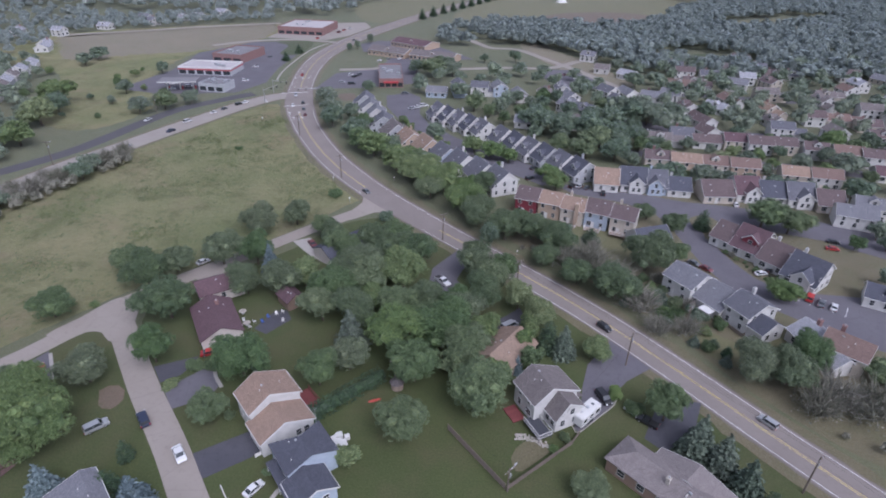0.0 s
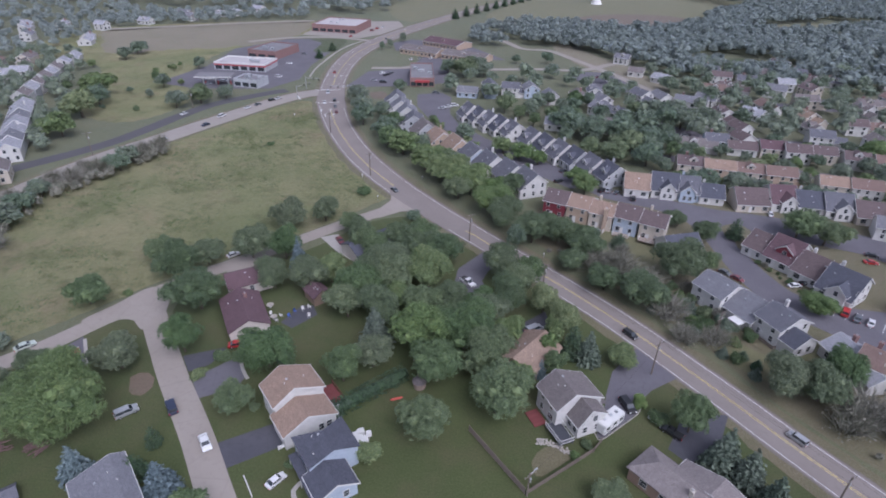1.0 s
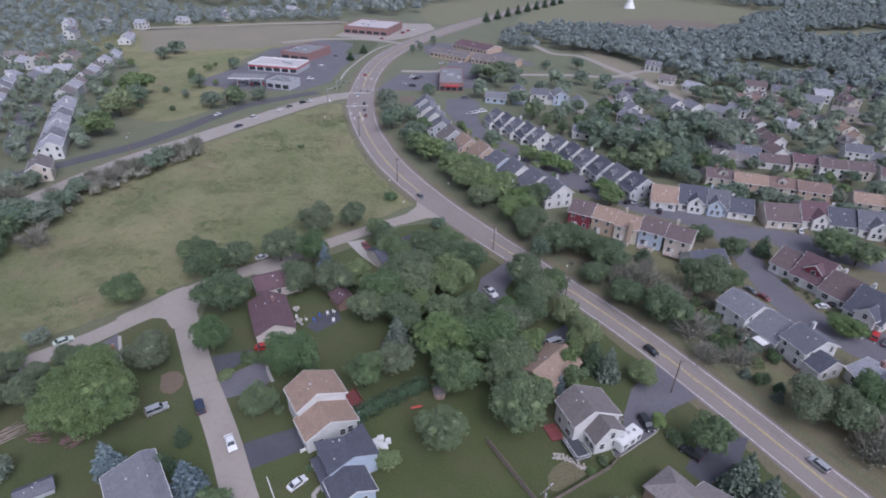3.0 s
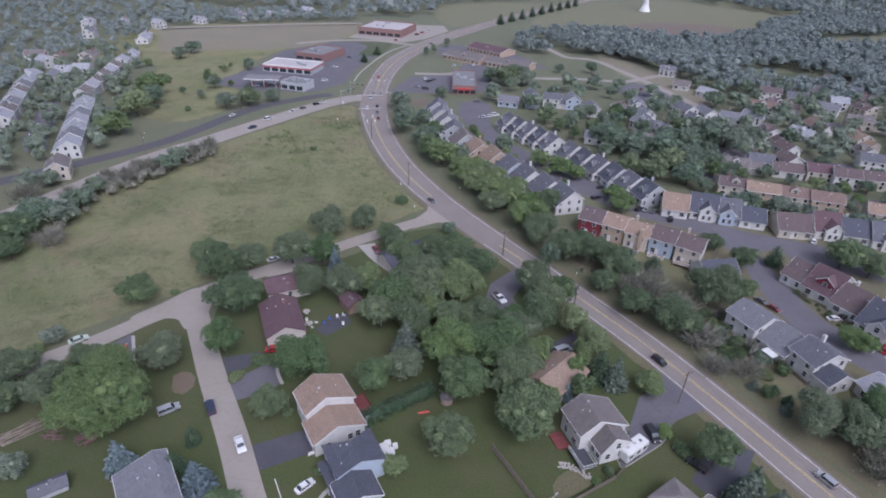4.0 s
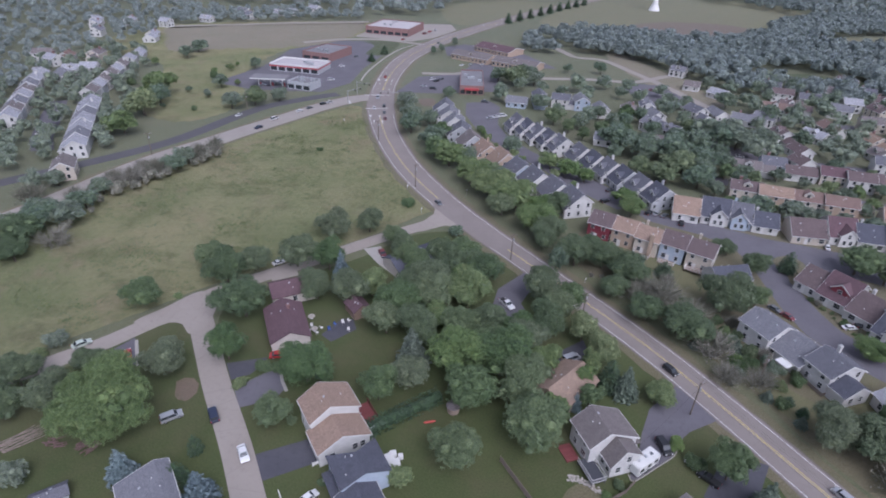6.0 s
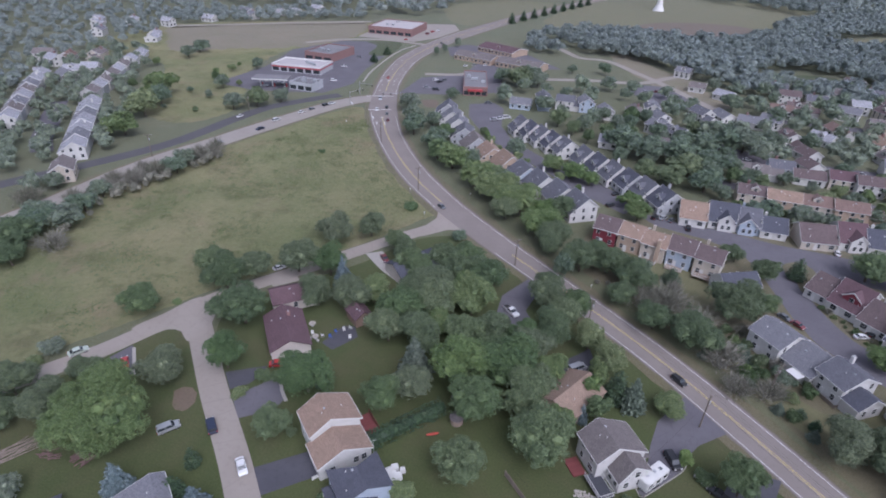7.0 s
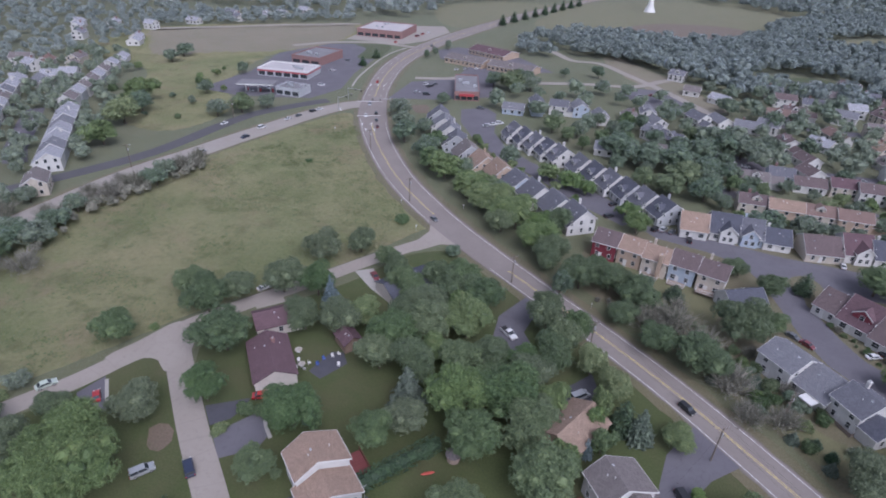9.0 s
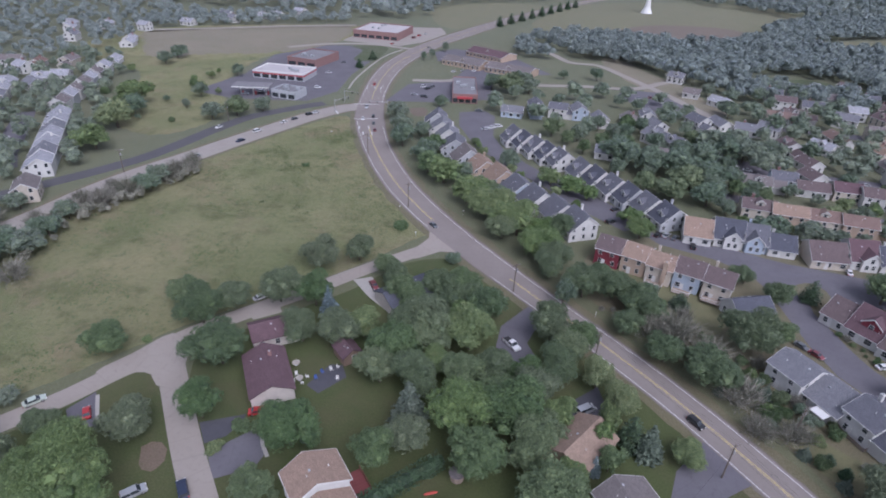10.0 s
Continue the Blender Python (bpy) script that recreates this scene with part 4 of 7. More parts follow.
# long low house with a hipped roof at the near edge
h = thing("house", 35.0, 61.0, 0, 45, "long low house with a grey-brown hipped shingle roof", "house")
part("wall", boxed(-3.2, 3.2, -10.0, 10.0, 0, 2.75), WALL["brown"], h)
part("roof", hip_roof(6.4, 20.0, 2.75, 4.8), ROOF["dove"], h)
for u in (-7.0, -3.5, 0.2, 3.6, 7.2):
    window(h, -3.2, u, 0.9, 270, 1.3)
window(h, -1.4, 10.0, 0.9, 180)
window(h, 1.5, 10.0, 0.9, 180)
chimney(h, -1.2, 0.5, 3.2, 5.2, M["stone"], 0.6)
wing(h, 3.4, -1.4, 12.4, 4.0, (2.7, 2.7, 0.0), 4.3, "brown", "dove", 90)
vents(h, 6.4, 16.0, 2.8, 4.8, 71)
TAKEN.append((35.0, 61.0, 10.0))

# brown ranch houses behind the street
gable_house(-53.7, 97.6, 33, 8.4, 13.2, 2.8, 4.9, "beige", "maroon", "low house with a dark red-brown shingle roof", storeys=1, seed=5, sides="WE", stack=(1.0, 3, 3.5, 5.4, M["brick"], 0.7), trim=False)
gable_house(-58.8, 111.4, 36 + 90, 7.2, 10.0, 2.8, 4.7, "beige", "maroon", "small low house with a red-brown roof", storeys=1, seed=6, sides="WESN", trim=False)
gable_house(-40.4, 108.6, 45, 4.2, 5.2, 2.4, 3.8, "brown", "maroon", "brown garden shed with a dark roof", "shed", "shed", storeys=1, seed=7, sides="S", trim=False)
gable_house(-32.2, 132.6, 46 - 90, 9.0, 14.5, 2.7, 4.7, "beige", "slate", "low house with a dark grey roof among trees", storeys=1, seed=8, sides="WE", trim=False)
gable_house(9.6, 92.6, -35, 8.4, 11.5, 2.7, 4.8, "tan", "orange", "low house with an orange-brown roof among trees", storeys=1, seed=9, sides="WE", trim=False)
h = gable_house(-55.4, 50.0, 45, 8.0, 11.0, (2.8, 4.0, 2.2), 4.7, "white", "grey", "low white house with a pale grey roof", storeys=1, seed=10, sides="WE")
wing(h, -6.2, -3.2, 6.0, 6.0, 2.6, 4.0, "white", "grey", 90)
gable_house(52.3, 145.2, -69, 7.0, 10.0, 3.1, 5.5, "white", "slate", "small white house with a dark slate roof behind trees", storeys=1, seed=13, sides="WS")
gable_house(-72.6, 48.2, -45, 2.6, 5.0, 1.4, 2.1, "grey", "mid", "low grey shed on the lawn", "shed", "shed", storeys=1, seed=12, sides="", trim=False)

# ---- terraces ----
TERRACES = {
    "terrace of townhouses by the tree belt": [(-51, 266.5, 9, 9.6, 9, (3.4, 5.2), 8.0, "grey", "mid"), (-47, 256.5, 9, 9.6, 9, (3.4, 5.2), 7.6, "white", "grey"), (-42.5, 246.5, 9, 9.6, 9, (3.4, 5.2), 8.0, "white", "grey"), (-38, 236, 9, 9.6, 9, (3.4, 5.2), 7.6, "grey", "mid"), (-31.5, 224.5, 22, 9.6, 9, (3.4, 5.2), 8.0, "grey", "taupe"), (-24.5, 215.5, 27, 9.6, 9, (3.4, 5.2), 7.6, "tan", "tan"), (-16.8, 207.8, 27, 9.6, 9, (3.4, 5.2), 8.0, "tan", "orange"), (-9.5, 200, 27, 9.6, 9, (3.4, 5.2), 7.6, "blue", "mid"), (-3, 192.5, 27, 9.6, 9, (3.4, 5.2), 8.0, "white", "mid"), (4, 186, 27, 9.6, 9, (3.4, 5.2), 7.6, "white", "mid"), (10.5, 178.5, 27, 9.6, 9, (3.4, 5.2), 8.0, "white", "mid")],
    "terrace of white townhouses": [(-14.6, 253.6, 25, 9.0, 7.6, (3.1, 5.2), 7.9, "white", "mid"), (-9.7, 248.1, 25, 9.0, 7.6, (3.1, 5.2), 7.8, "white", "slate"), (-4.8, 242.6, 25, 9.0, 7.6, (3.1, 5.2), 7.7, "white", "mid"), (0.1, 237.1, 25, 9.0, 7.6, (3.1, 5.2), 7.6, "white", "slate"), (5.0, 231.6, 25, 9.0, 7.6, (3.1, 5.2), 7.5, "white", "mid")],
    "terrace of grey-roofed townhouses": [(13.0, 222.2, 25, 9.0, 7.6, (3.1, 5.2), 7.9, "white", "mid"), (18.3, 216.0, 25, 9.0, 7.6, (3.1, 5.2), 7.8, "white", "slate"), (23.6, 209.8, 25, 9.0, 7.6, (3.1, 5.2), 7.7, "white", "mid"), (28.8, 203.6, 25, 9.0, 7.6, (3.1, 5.2), 7.6, "grey", "slate"), (34.1, 197.4, 25, 9.0, 7.6, (3.1, 5.2), 7.5, "white", "mid"), (39.4, 191.2, 25, 9.0, 7.6, (3.1, 5.2), 7.4, "grey", "slate")],
    "terrace of coloured townhouses": [(20.0, 165.2, 70, 9, 6.8, 5.2, 7.6, "red", "brown"), (27.0, 162.6, 68, 9, 6.8, 5.2, 7.4, "tan", "tan"), (33.4, 159.4, 68, 9, 6.8, 5.0, 7.2, "cream", "tan"), (40.4, 157.2, 67, 9, 6.8, 5.2, 7.7, "blue", "brown"), (47.3, 153.9, 66, 9, 6.8, 5.2, 7.5, "cream", "brown")],
    "terrace of mixed townhouses": [(47.6, 184.8, 84, 9, 8, (3.0, 4.7), 6.7, "white", "tan"), (56.8, 185.2, 84, 9, 8.4, (2.9, 4.8), 7.4, "white", "slate"), (64.4, 184.2, 84, 9, 6.4, (3.0, 4.7), 7.0, "blue", "mid"), (71.4, 182.6, 84, 8.5, 7.6, (2.5, 3.2), 5.4, "white", "slate")],
    "terrace of brown-roofed townhouses": [(82.6, 179.0, 92, 9, 10, (2.8, 4.2), 6.4, "cream", "brown"), (93, 181, 92, 9, 8, (2.9, 4.8), 7.2, "white", "maroon"), (101, 179.6, 86, 9, 8, (2.8, 4.4), 6.4, "white", "slate"), (109, 177.8, 84, 9, 8, (2.9, 4.6), 7.0, "white", "mid"), (117, 174.5, 82, 9, 8, (2.8, 4.2), 6.2, "cream", "brown")],
    "terrace of red and grey townhouses": [(75.6, 147.6, 42, 8.6, 6.4, (2.8, 4.2), 6.2, "white", "brown"), (80.0, 142.6, 42, 9.4, 7.6, (2.8, 5.0), 7.6, "red", "maroon"), (84.6, 135.6, 40, 9.4, 8, (2.7, 4.4), 6.6, "white", "brown"), (87.6, 127.6, 40, 9.4, 8.4, (2.8, 5.0), 7.7, "white", "slate")],
    "terrace of pale grey townhouses": [(55.8, 120.9, 35, 9.0, 8.0, 4.8, 7.0, "white", "grey"), (61.2, 115.6, 33, 9.6, 8.6, (2.8, 3.6), 5.8, "white", "grey"), (66.1, 109.5, 28, 9.2, 6.6, 4.8, 7.1, "white", "mid")],
}
for (x0, y0), (x1, y1), n, rz, roofs in (((-177, 177.5), (-209, 225), 7, 34, ("pale", "grey", "pale")), ((-226, 197), (-262, 249), 7, 35, ("pale", "taupe", "grey")), ((-222, 240), (-243, 290), 6, 23, ("taupe", "pale", "taupe"))):
    TERRACES["western terrace of pale townhouses" if n == 7 else "western terrace of taupe-roofed townhouses"] = TERRACES.get("western terrace of pale townhouses" if n == 7 else "", []) + [(x0 + (x1 - x0) * i / (n - 1), y0 + (y1 - y0) * i / (n - 1), rz, 9.0, 8.4, (3.5, 4.9), 7.0 + 0.35 * (i % 2), "white" if i % 3 != 1 else "grey", roofs[i % 3]) for i in range(n)]
seed = 20
for group, rows in TERRACES.items():
    for i, (x, y, rz, w, l, eave, ridge, wall, roof) in enumerate(rows):
        seed += 1
        colour = {"white": "white", "cream": "cream", "tan": "tan", "red": "dark red", "blue": "pale blue", "grey": "grey"}[wall]
        tone = {"mid": "grey", "grey": "pale grey", "slate": "dark slate", "taupe": "taupe", "brown": "brown", "maroon": "maroon", "tan": "tan", "orange": "orange-tan", "pale": "whitish-grey"}[roof]
        dorm, stack, sides = (), None, "WS"
        low = isinstance(eave, tuple)
        back = eave[1] if low else eave
        fronted = low and "belt" not in group and "western" not in group and "-roofed" not in group.replace("brown-roofed", "") and "white townhouses" not in group and wall != "red" and ridge > 6.9
        if fronted:
            dorm = ()
        elif low and "belt" not in group and "western" not in group and (ridge > 6.8 or "white townhouses" in group):
            dorm = ((-w * 0.34, l * 0.08 * (-1) ** i, slope_height(w, eave, ridge, -w * 0.34) - 0.25, 270),)
        if i == len(rows) - 1 or i % 3 == 2:
            stack = (w * 0.26, l * 0.3, back, ridge + 0.6, WALL[wall] if wall != "red" else M["brick"], 0.65)
        if i == len(rows) - 1:
            sides = "WSE"
        h = gable_house(x, y, rz, w, l, eave, ridge, "white" if wall == "red" and low else wall, roof, "%s townhouse with a %s shingle roof in a terrace" % (colour, tone), "townhouse", "townhouse", group, 2 if back > 4 else 1, stack, sides, seed, dorm, ((0.8, 270, "door"),), dorm_wall=wall)
        if fronted:
            wing(h, -w * 0.25 - 0.5, l * 0.1 * (-1) ** i, 4.6, w * 0.5 + 0.8, 3.9, min(ridge - 0.8, 5.9), wall, roof, 90, ((0, w * 0.25 + 0.4, 3.0, 180), (-0.9, w * 0.25 + 0.4, 0.9, 180), (0.9, w * 0.25 + 0.4, 0.9, 180)))
        if "coloured" in group and i in (2, 3, 4):
            slab_deck(h, -w / 2 - 1.4, 0.4, 270, 4.6, 2.6, 1.0 if i == 4 else 0.4, M["deck"], M["white_trim"], "wooden deck with a pale railing")
        if "coloured" in group and i == 2:
            chimney(h, -w / 2 - 0.4, -1.5, 0, 7.4, WALL["tan"], 1.1)
        if "pale grey" in group and i == 2:
            wing(h, -0.9, -5.2, 6.8, 4.0, 3.0, 5.0, "white", "slate", wins=((-1.5, -2.0, 1.0, 0), (1.2, -2.0, 1.0, 0)))
        if "pale grey" in group and i == 1:
            part("awning", boxed(-w / 2 - 2.6, -w / 2, -3.4, -0.4, 2.3, 2.45), M["white_trim"], h, "white patio awning")

# single houses further off
HOUSES_EAST = [(77.3, 101.2, 15, "pale", "white"), (81, 97, 48, "rust", "cream"), (103.5, 119, 60, "slate", "white"), (71, 206, 83, "brown", "cream"), (80, 203.5, 83, "tan", "tan"), (90, 203, 83, "rust", "cream"), (100, 200.5, 83, "rust", "tan"), (116, 195, 80, "tan", "cream"), (125, 193, 80, "rust", "white"), (78, 232, 84, "taupe", "white"), (88, 235, 84, "mid", "blue"), (97, 231, 84, "brown", "white"), (108, 230, 84, "maroon", "cream"), (116, 226, 84, "brown", "white"), (126, 227, 84, "brown", "cream"), (136, 222, 78, "brown", "white"), (146, 218, 78, "rust", "cream"), (155, 214, 78, "brown", "white"), (157, 266, 85, "brown", "white"), (168, 267, 85, "rust", "cream"), (178, 260, 85, "brown", "cream")]
HOUSES_EAST += [(119, 281, 40, "pale", "white"), (130, 297, 10, "rust", "white"), (111, 318, 80, "rust", "white"), (121, 326, 85, "brown", "white"), (102, 299, 60, "grey", "white"), (92, 298, 70, "grey", "white"), (81, 303, 20, "grey", "white"), (70, 300, 30, "mid", "white"), (47, 273, 40, "grey", "white"), (53, 266, 50, "mid", "white"), (24, 249, 80, "pale", "white"), (38, 297, 0, "taupe", "white"), (47, 303, 0, "grey", "white"), (24, 295, 10, "grey", "white")]
HOUSES_EAST += [(-18, 294, 85, "grey", "blue"), (-7, 302, 10, "mid", "blue"), (14, 300, 10, "grey", "blue"), (4, 300, 85, "mid", "white"), (75, 390, 60, "grey", "white"), (78, 358, 70, "taupe", "white"), (90, 344, 45, "pale", "white"), (134, 247, 80, "mid", "white"), (141, 278, 20, "orange", "cream"), (184, 309, 85, "taupe", "cream"), (199, 316, 10, "rust", "white"), (213, 331, 10, "pale", "white"), (205, 385, 30, "pale", "white"), (172, 391, 40, "brown", "white")]
HOUSES_EAST += [(145, 324, 60, "grey", "white"), (152, 305, 85, "taupe", "cream"), (152, 201, 80, "maroon", "white"), (127, 169, 70, "grey", "white"), (119, 163, 70, "grey", "white"), (165, 330, 20, "brown", "cream"), (190, 280, 80, "taupe", "white"), (205, 268, 80, "brown", "cream"), (172, 240, 82, "brown", "white"), (186, 238, 82, "rust", "cream"), (160, 185, 75, "brown", "white"), (175, 200, 78, "taupe", "cream"), (214, 300, 5, "grey", "white"), (232, 318, 15, "brown", "white"), (238, 350, 25, "grey", "cream")]
HOUSES_WEST = [(-274, 267, 30, "pale", "white"), (-166, 160, 35, "taupe", "cream"), (-250, 307, 25, "pale", "white"), (-258, 327, 25, "pale", "white"), (-281, 372, 20, "pale", "white"), (-288, 384, 20, "pale", "white"), (-356, 412, 20, "pale", "white"), (-345, 398, 20, "pale", "white"), (-326, 376, 20, "grey", "white")]
HOUSES_WEST += [(-333, 421, 20, "pale", "white"), (-304, 303, 110, "taupe", "white"), (-292, 307, 20, "rust", "white"), (-289, 294, 70, "pale", "white"), (-276, 313, 10, "taupe", "cream"), (-266, 281, 110, "pale", "white"), (-256, 283, 110, "pale", "white"), (-257, 266, 60, "grey", "white"), (-288, 456, 80, "pale", "white"), (-274, 491, 80, "grey", "white"), (-225, 531, 70, "pale", "white"), (-249, 506, 70, "pale", "white"), (-304, 424, 80, "pale", "white"), (-240, 515, 80, "pale", "white"), (-262, 480, 60, "grey", "white")]
spot_rng = random.Random(41)
for x0 in range(36, 240, 17):
    for y0 in range(246, 392, 15):
        x, y = x0 + spot_rng.uniform(-4, 4), y0 + spot_rng.uniform(-4, 4)
        clear = min(math.dist((x, y), q[:2]) for q in HOUSES_EAST) > 13 and min(math.hypot(x - a, y - b) - c for a, b, c in TAKEN) > 5
        if clear and 44 < x < 235 and y < 400 - abs(x - 130) * 0.25 and not (x < 112 and y > 318) and spot_rng.random() < 0.7:
            HOUSES_EAST.append((x, y, spot_rng.choice((8, 20, 80, 86)), spot_rng.choice(("grey", "taupe", "pale", "brown", "mid")), "white"))
for rows, place in ((HOUSES_EAST, "houses of the eastern estate"), (HOUSES_WEST, "houses of the western estate")):
    for x, y, rz, roof, wall in rows:
        seed += 1
        rng = random.Random(seed)
        two = rng.random() < 0.6
        w, l = rng.uniform(7.0, 8.2), rng.uniform(8.0, 10.8)
        tone = {"mid": "grey", "grey": "pale grey", "slate": "dark slate", "taupe": "taupe", "brown": "brown", "maroon": "maroon", "tan": "tan", "orange": "orange", "rust": "rust-brown", "pale": "whitish-grey"}[roof]
        colour = {"white": "white", "cream": "cream", "tan": "tan", "blue": "pale blue"}[wall]
        eave = rng.uniform(4.0, 4.7) if two else 2.9
        h = gable_house(x, y, rz, w, l, eave, eave + 2.2, wall, roof, "%s house with a %s roof in an estate" % (colour, tone), "house", "house", place, 2 if two else 1, (1.5, 2.0, eave, eave + 3, M["brick"], 0.8) if rng.random() < 0.3 else None, "WS" if y > 240 else "WSE", seed, ((-w * 0.34, 0, eave + 0.4, 270),) if rng.random() < 0.35 else ())
        if rng.random() < 0.5 and y < 330:
            wing(h, rng.choice((-1, 1)) * 1.0, -l / 2 - 2.4, 5.6, 5.0, 2.7, 4.4, wall, roof)


# ---- shops ----
def shop(x, y, rz, w, l, high, wall, roof, label, band=None, awning=None, units=6):
    """A flat-roofed shop: walls, parapet, roof, shop windows, roof plant."""
    s = thing("shop", x, y, 0, rz, label, "shop")
    part("wall", boxed(-w / 2, w / 2, -l / 2, l / 2, 0, high), wall, s)
    part("roof", boxed(-w / 2 + 0.3, w / 2 - 0.3, -l / 2 + 0.3, l / 2 - 0.3, high, high + 0.06), roof, s)
    for a in ((-w / 2, w / 2, -l / 2, -l / 2 + 0.3), (-w / 2, w / 2, l / 2 - 0.3, l / 2), (-w / 2, -w / 2 + 0.3, -l / 2 + 0.3, l / 2 - 0.3), (w / 2 - 0.3, w / 2, -l / 2 + 0.3, l / 2 - 0.3)):
        part("parapet", boxed(*a, high, high + 0.7), M["white_trim"] if band else wall, s)
    if band:
        part("fascia", boxed(-w / 2 - 0.12, w / 2 + 0.12, -l / 2 - 0.12, -l / 2 - 0.02, high - 1.0, high - 0.3), band, s)
        part("fascia", boxed(w / 2 + 0.02, w / 2 + 0.12, -l / 2, l / 2, high - 1.0, high - 0.3), band, s)
    for i in range(units):
        u = (i + 0.5) / units * w - w / 2
        part("shop_window", boxed(u - w / units * 0.38, u + w / units * 0.38, -l / 2 - 0.05, -l / 2 - 0.01, 0.5, 2.6), M["glass"], s)
    rng = random.Random(int(x * 3 + y))
    for _ in range(4):
        u, v = rng.uniform(-0.35, 0.35) * w, rng.uniform(-0.3, 0.35) * l
        part("roof_plant", boxed(u - 1, u + 1, v - 0.8, v + 0.8, high + 0.06, high + 1.2, bevel=0.08), M["metal"], s)
    if awning:
        bm = prism(bmesh.new(), [(-w * 0.3, 2.6), (w * 0.3, 2.6), (w * 0.3, 3.6), (-w * 0.3, 3.6)], -l / 2 - 1.4, -l / 2 - 0.02)
        part("awning", bm, awning, s)
    TAKEN.append((x, y, max(w, l) * 0.6))
    return s


shop(-152, 331, -2, 31, 18, 3.7, WALL["grey"], M["flat_roof"], "white flat-roofed shop with a red band", M["red_band"])
shop(-149.5, 369, -11, 20, 28, 4.4, M["brick"], M["flat_roof_grey"], "red-brick shop with a grey flat roof", units=3)
shop(-132, 472, -6, 36, 36, 5, M["brick"], M["flat_roof"], "large brick shop with a white flat roof")
shop(-46.5, 325.5, 9, 13, 36, 4.2, M["brick"], M["flat_roof_grey"], "long restaurant with a dark roof and red front", None, M["red_band"], 4)
shop(-133.5, 293.5, -9, 14, 11, 3.6, WALL["grey"], M["flat_roof_grey"], "small white filling-station shop", units=3)
# filling station canopy on columns
s = thing("canopy", -152, 291, 0, 10, "white filling-station canopy on columns", "canopy")
part("canopy_roof", boxed(-9.5, 9.5, -4.6, 4.6, 4.5, 5.2), M["flat_roof_grey"], s)
part("fascia", boxed(-9.6, 9.6, -4.72, -4.61, 4.6, 5.1), M["white_trim"], s)
for u in (-6.5, 0.0, 6.5):
    part("column", boxed(u - 0.25, u + 0.25, -0.25, 0.25, 0, 4.5), M["white_trim"], s)
    part("pump", boxed(u + 0.8, u + 1.5, -0.35, 0.35, 0, 1.9, bevel=0.05), M["red_band"], s)
# low strip of shops with pitched grey roofs
for x, y, rz, w, l, label in ((-55, 391, 66, 14, 28, "low strip of shops with a grey-brown pitched roof"), (-25, 380.5, 68, 15, 30, "low tan strip of shops with a grey-brown pitched roof"), (-42, 421, 58, 18, 30, "low building with a red-brown pitched roof")):
    gable_house(x, y, rz, w, l, 3.2, 5.2, "tan", "maroon" if "red" in label else "taupe", label, "shop", "shop", "", 1, None, "W", int(l), ((-4.5, 0, 3.0, 270),))
# water tower: only its flared foot is in view
s = thing("water_tower", 94, 692, 0, 0, "white flared steel water tower in the distance", "water tower")
bm = bmesh.new()
for z0, z1, r0, r1 in ((0, 6, 6.0, 3.2), (6, 14, 3.2, 2.2), (14, 34, 2.2, 2.2)):
    tube(bm, (0, 0, z0), (0, 0, z1), r0, r1, 24)
part("shaft", bm, M["white_trim"], s)
bm = bmesh.new()
bmesh.ops.create_uvsphere(bm, u_segments=24, v_segments=14, radius=9, matrix=Matrix.Translation((0, 0, 40)) @ Matrix.Diagonal((1, 1, 0.75, 1)))
part("tank", bm, M["white_trim"], s, smooth=True)


# ---- trees and shrubs ----
def clumps(rng, points, outward, size, flat=0.35, single=False):
    """Leaf clumps: rhombic tufts that face roughly outward and up, as vertices and faces."""
    n = len(points)
    d = outward + rng.normal(size=(n, 3)) * 0.6 + np.array([0, 0, flat])
    d /= np.linalg.norm(d, axis=1)[:, None] + 1e-9
    a = np.cross(d, rng.normal(size=(n, 3)))
    a /= np.linalg.norm(a, axis=1)[:, None] + 1e-9
    b = np.cross(d, a)
    s = size * rng.uniform(0.55, 1.35, size=(n, 1))
    k = rng.uniform(0.45, 0.8, size=(n, 1))
    dip = d * s * 0.3
    if single:
        v = np.stack([points - a * s * 1.25 - dip, points + b * s * k * 1.3, points + a * s * 1.25 - dip], 1).reshape(-1, 3)
        return v, np.arange(3 * n).reshape(-1, 3)
    v = np.stack([points - a * s - dip, points + b * s * k, points + a * s - dip, points - b * s * k], 1).reshape(-1, 3)
    f = np.arange(4 * n).reshape(-1, 4)
    return v, f


BALL = []


def ball(rng, centre, radii, noise_size=0.25, low=-2.0):
    """A rough low inner body of a crown, so that it is not seen through; faces under low are left out."""
    if not BALL:
        bm = bmesh.new()
        bmesh.ops.create_icosphere(bm, subdivisions=1, radius=1.0)
        BALL.append(np.array([p.co[:] for p in bm.verts]))
        BALL.append(np.array([[p.index for p in q.verts] for q in bm.faces]))
        bm.free()
    unit, f = BALL
    f = f[unit[f][:, :, 2].mean(axis=1) > low]
    v = unit * (1 + rng.normal(size=(len(unit), 1)) * noise_size * 0.5) * np.array(radii) + np.array(centre)
    return v, f


def gather(pieces):
    verts, faces, k = [], [], 0
    for v, f in pieces:
        verts.append(np.asarray(v))
        faces += (np.asarray(f) + k).tolist()
        k += len(v)
    return np.concatenate(verts).tolist(), faces


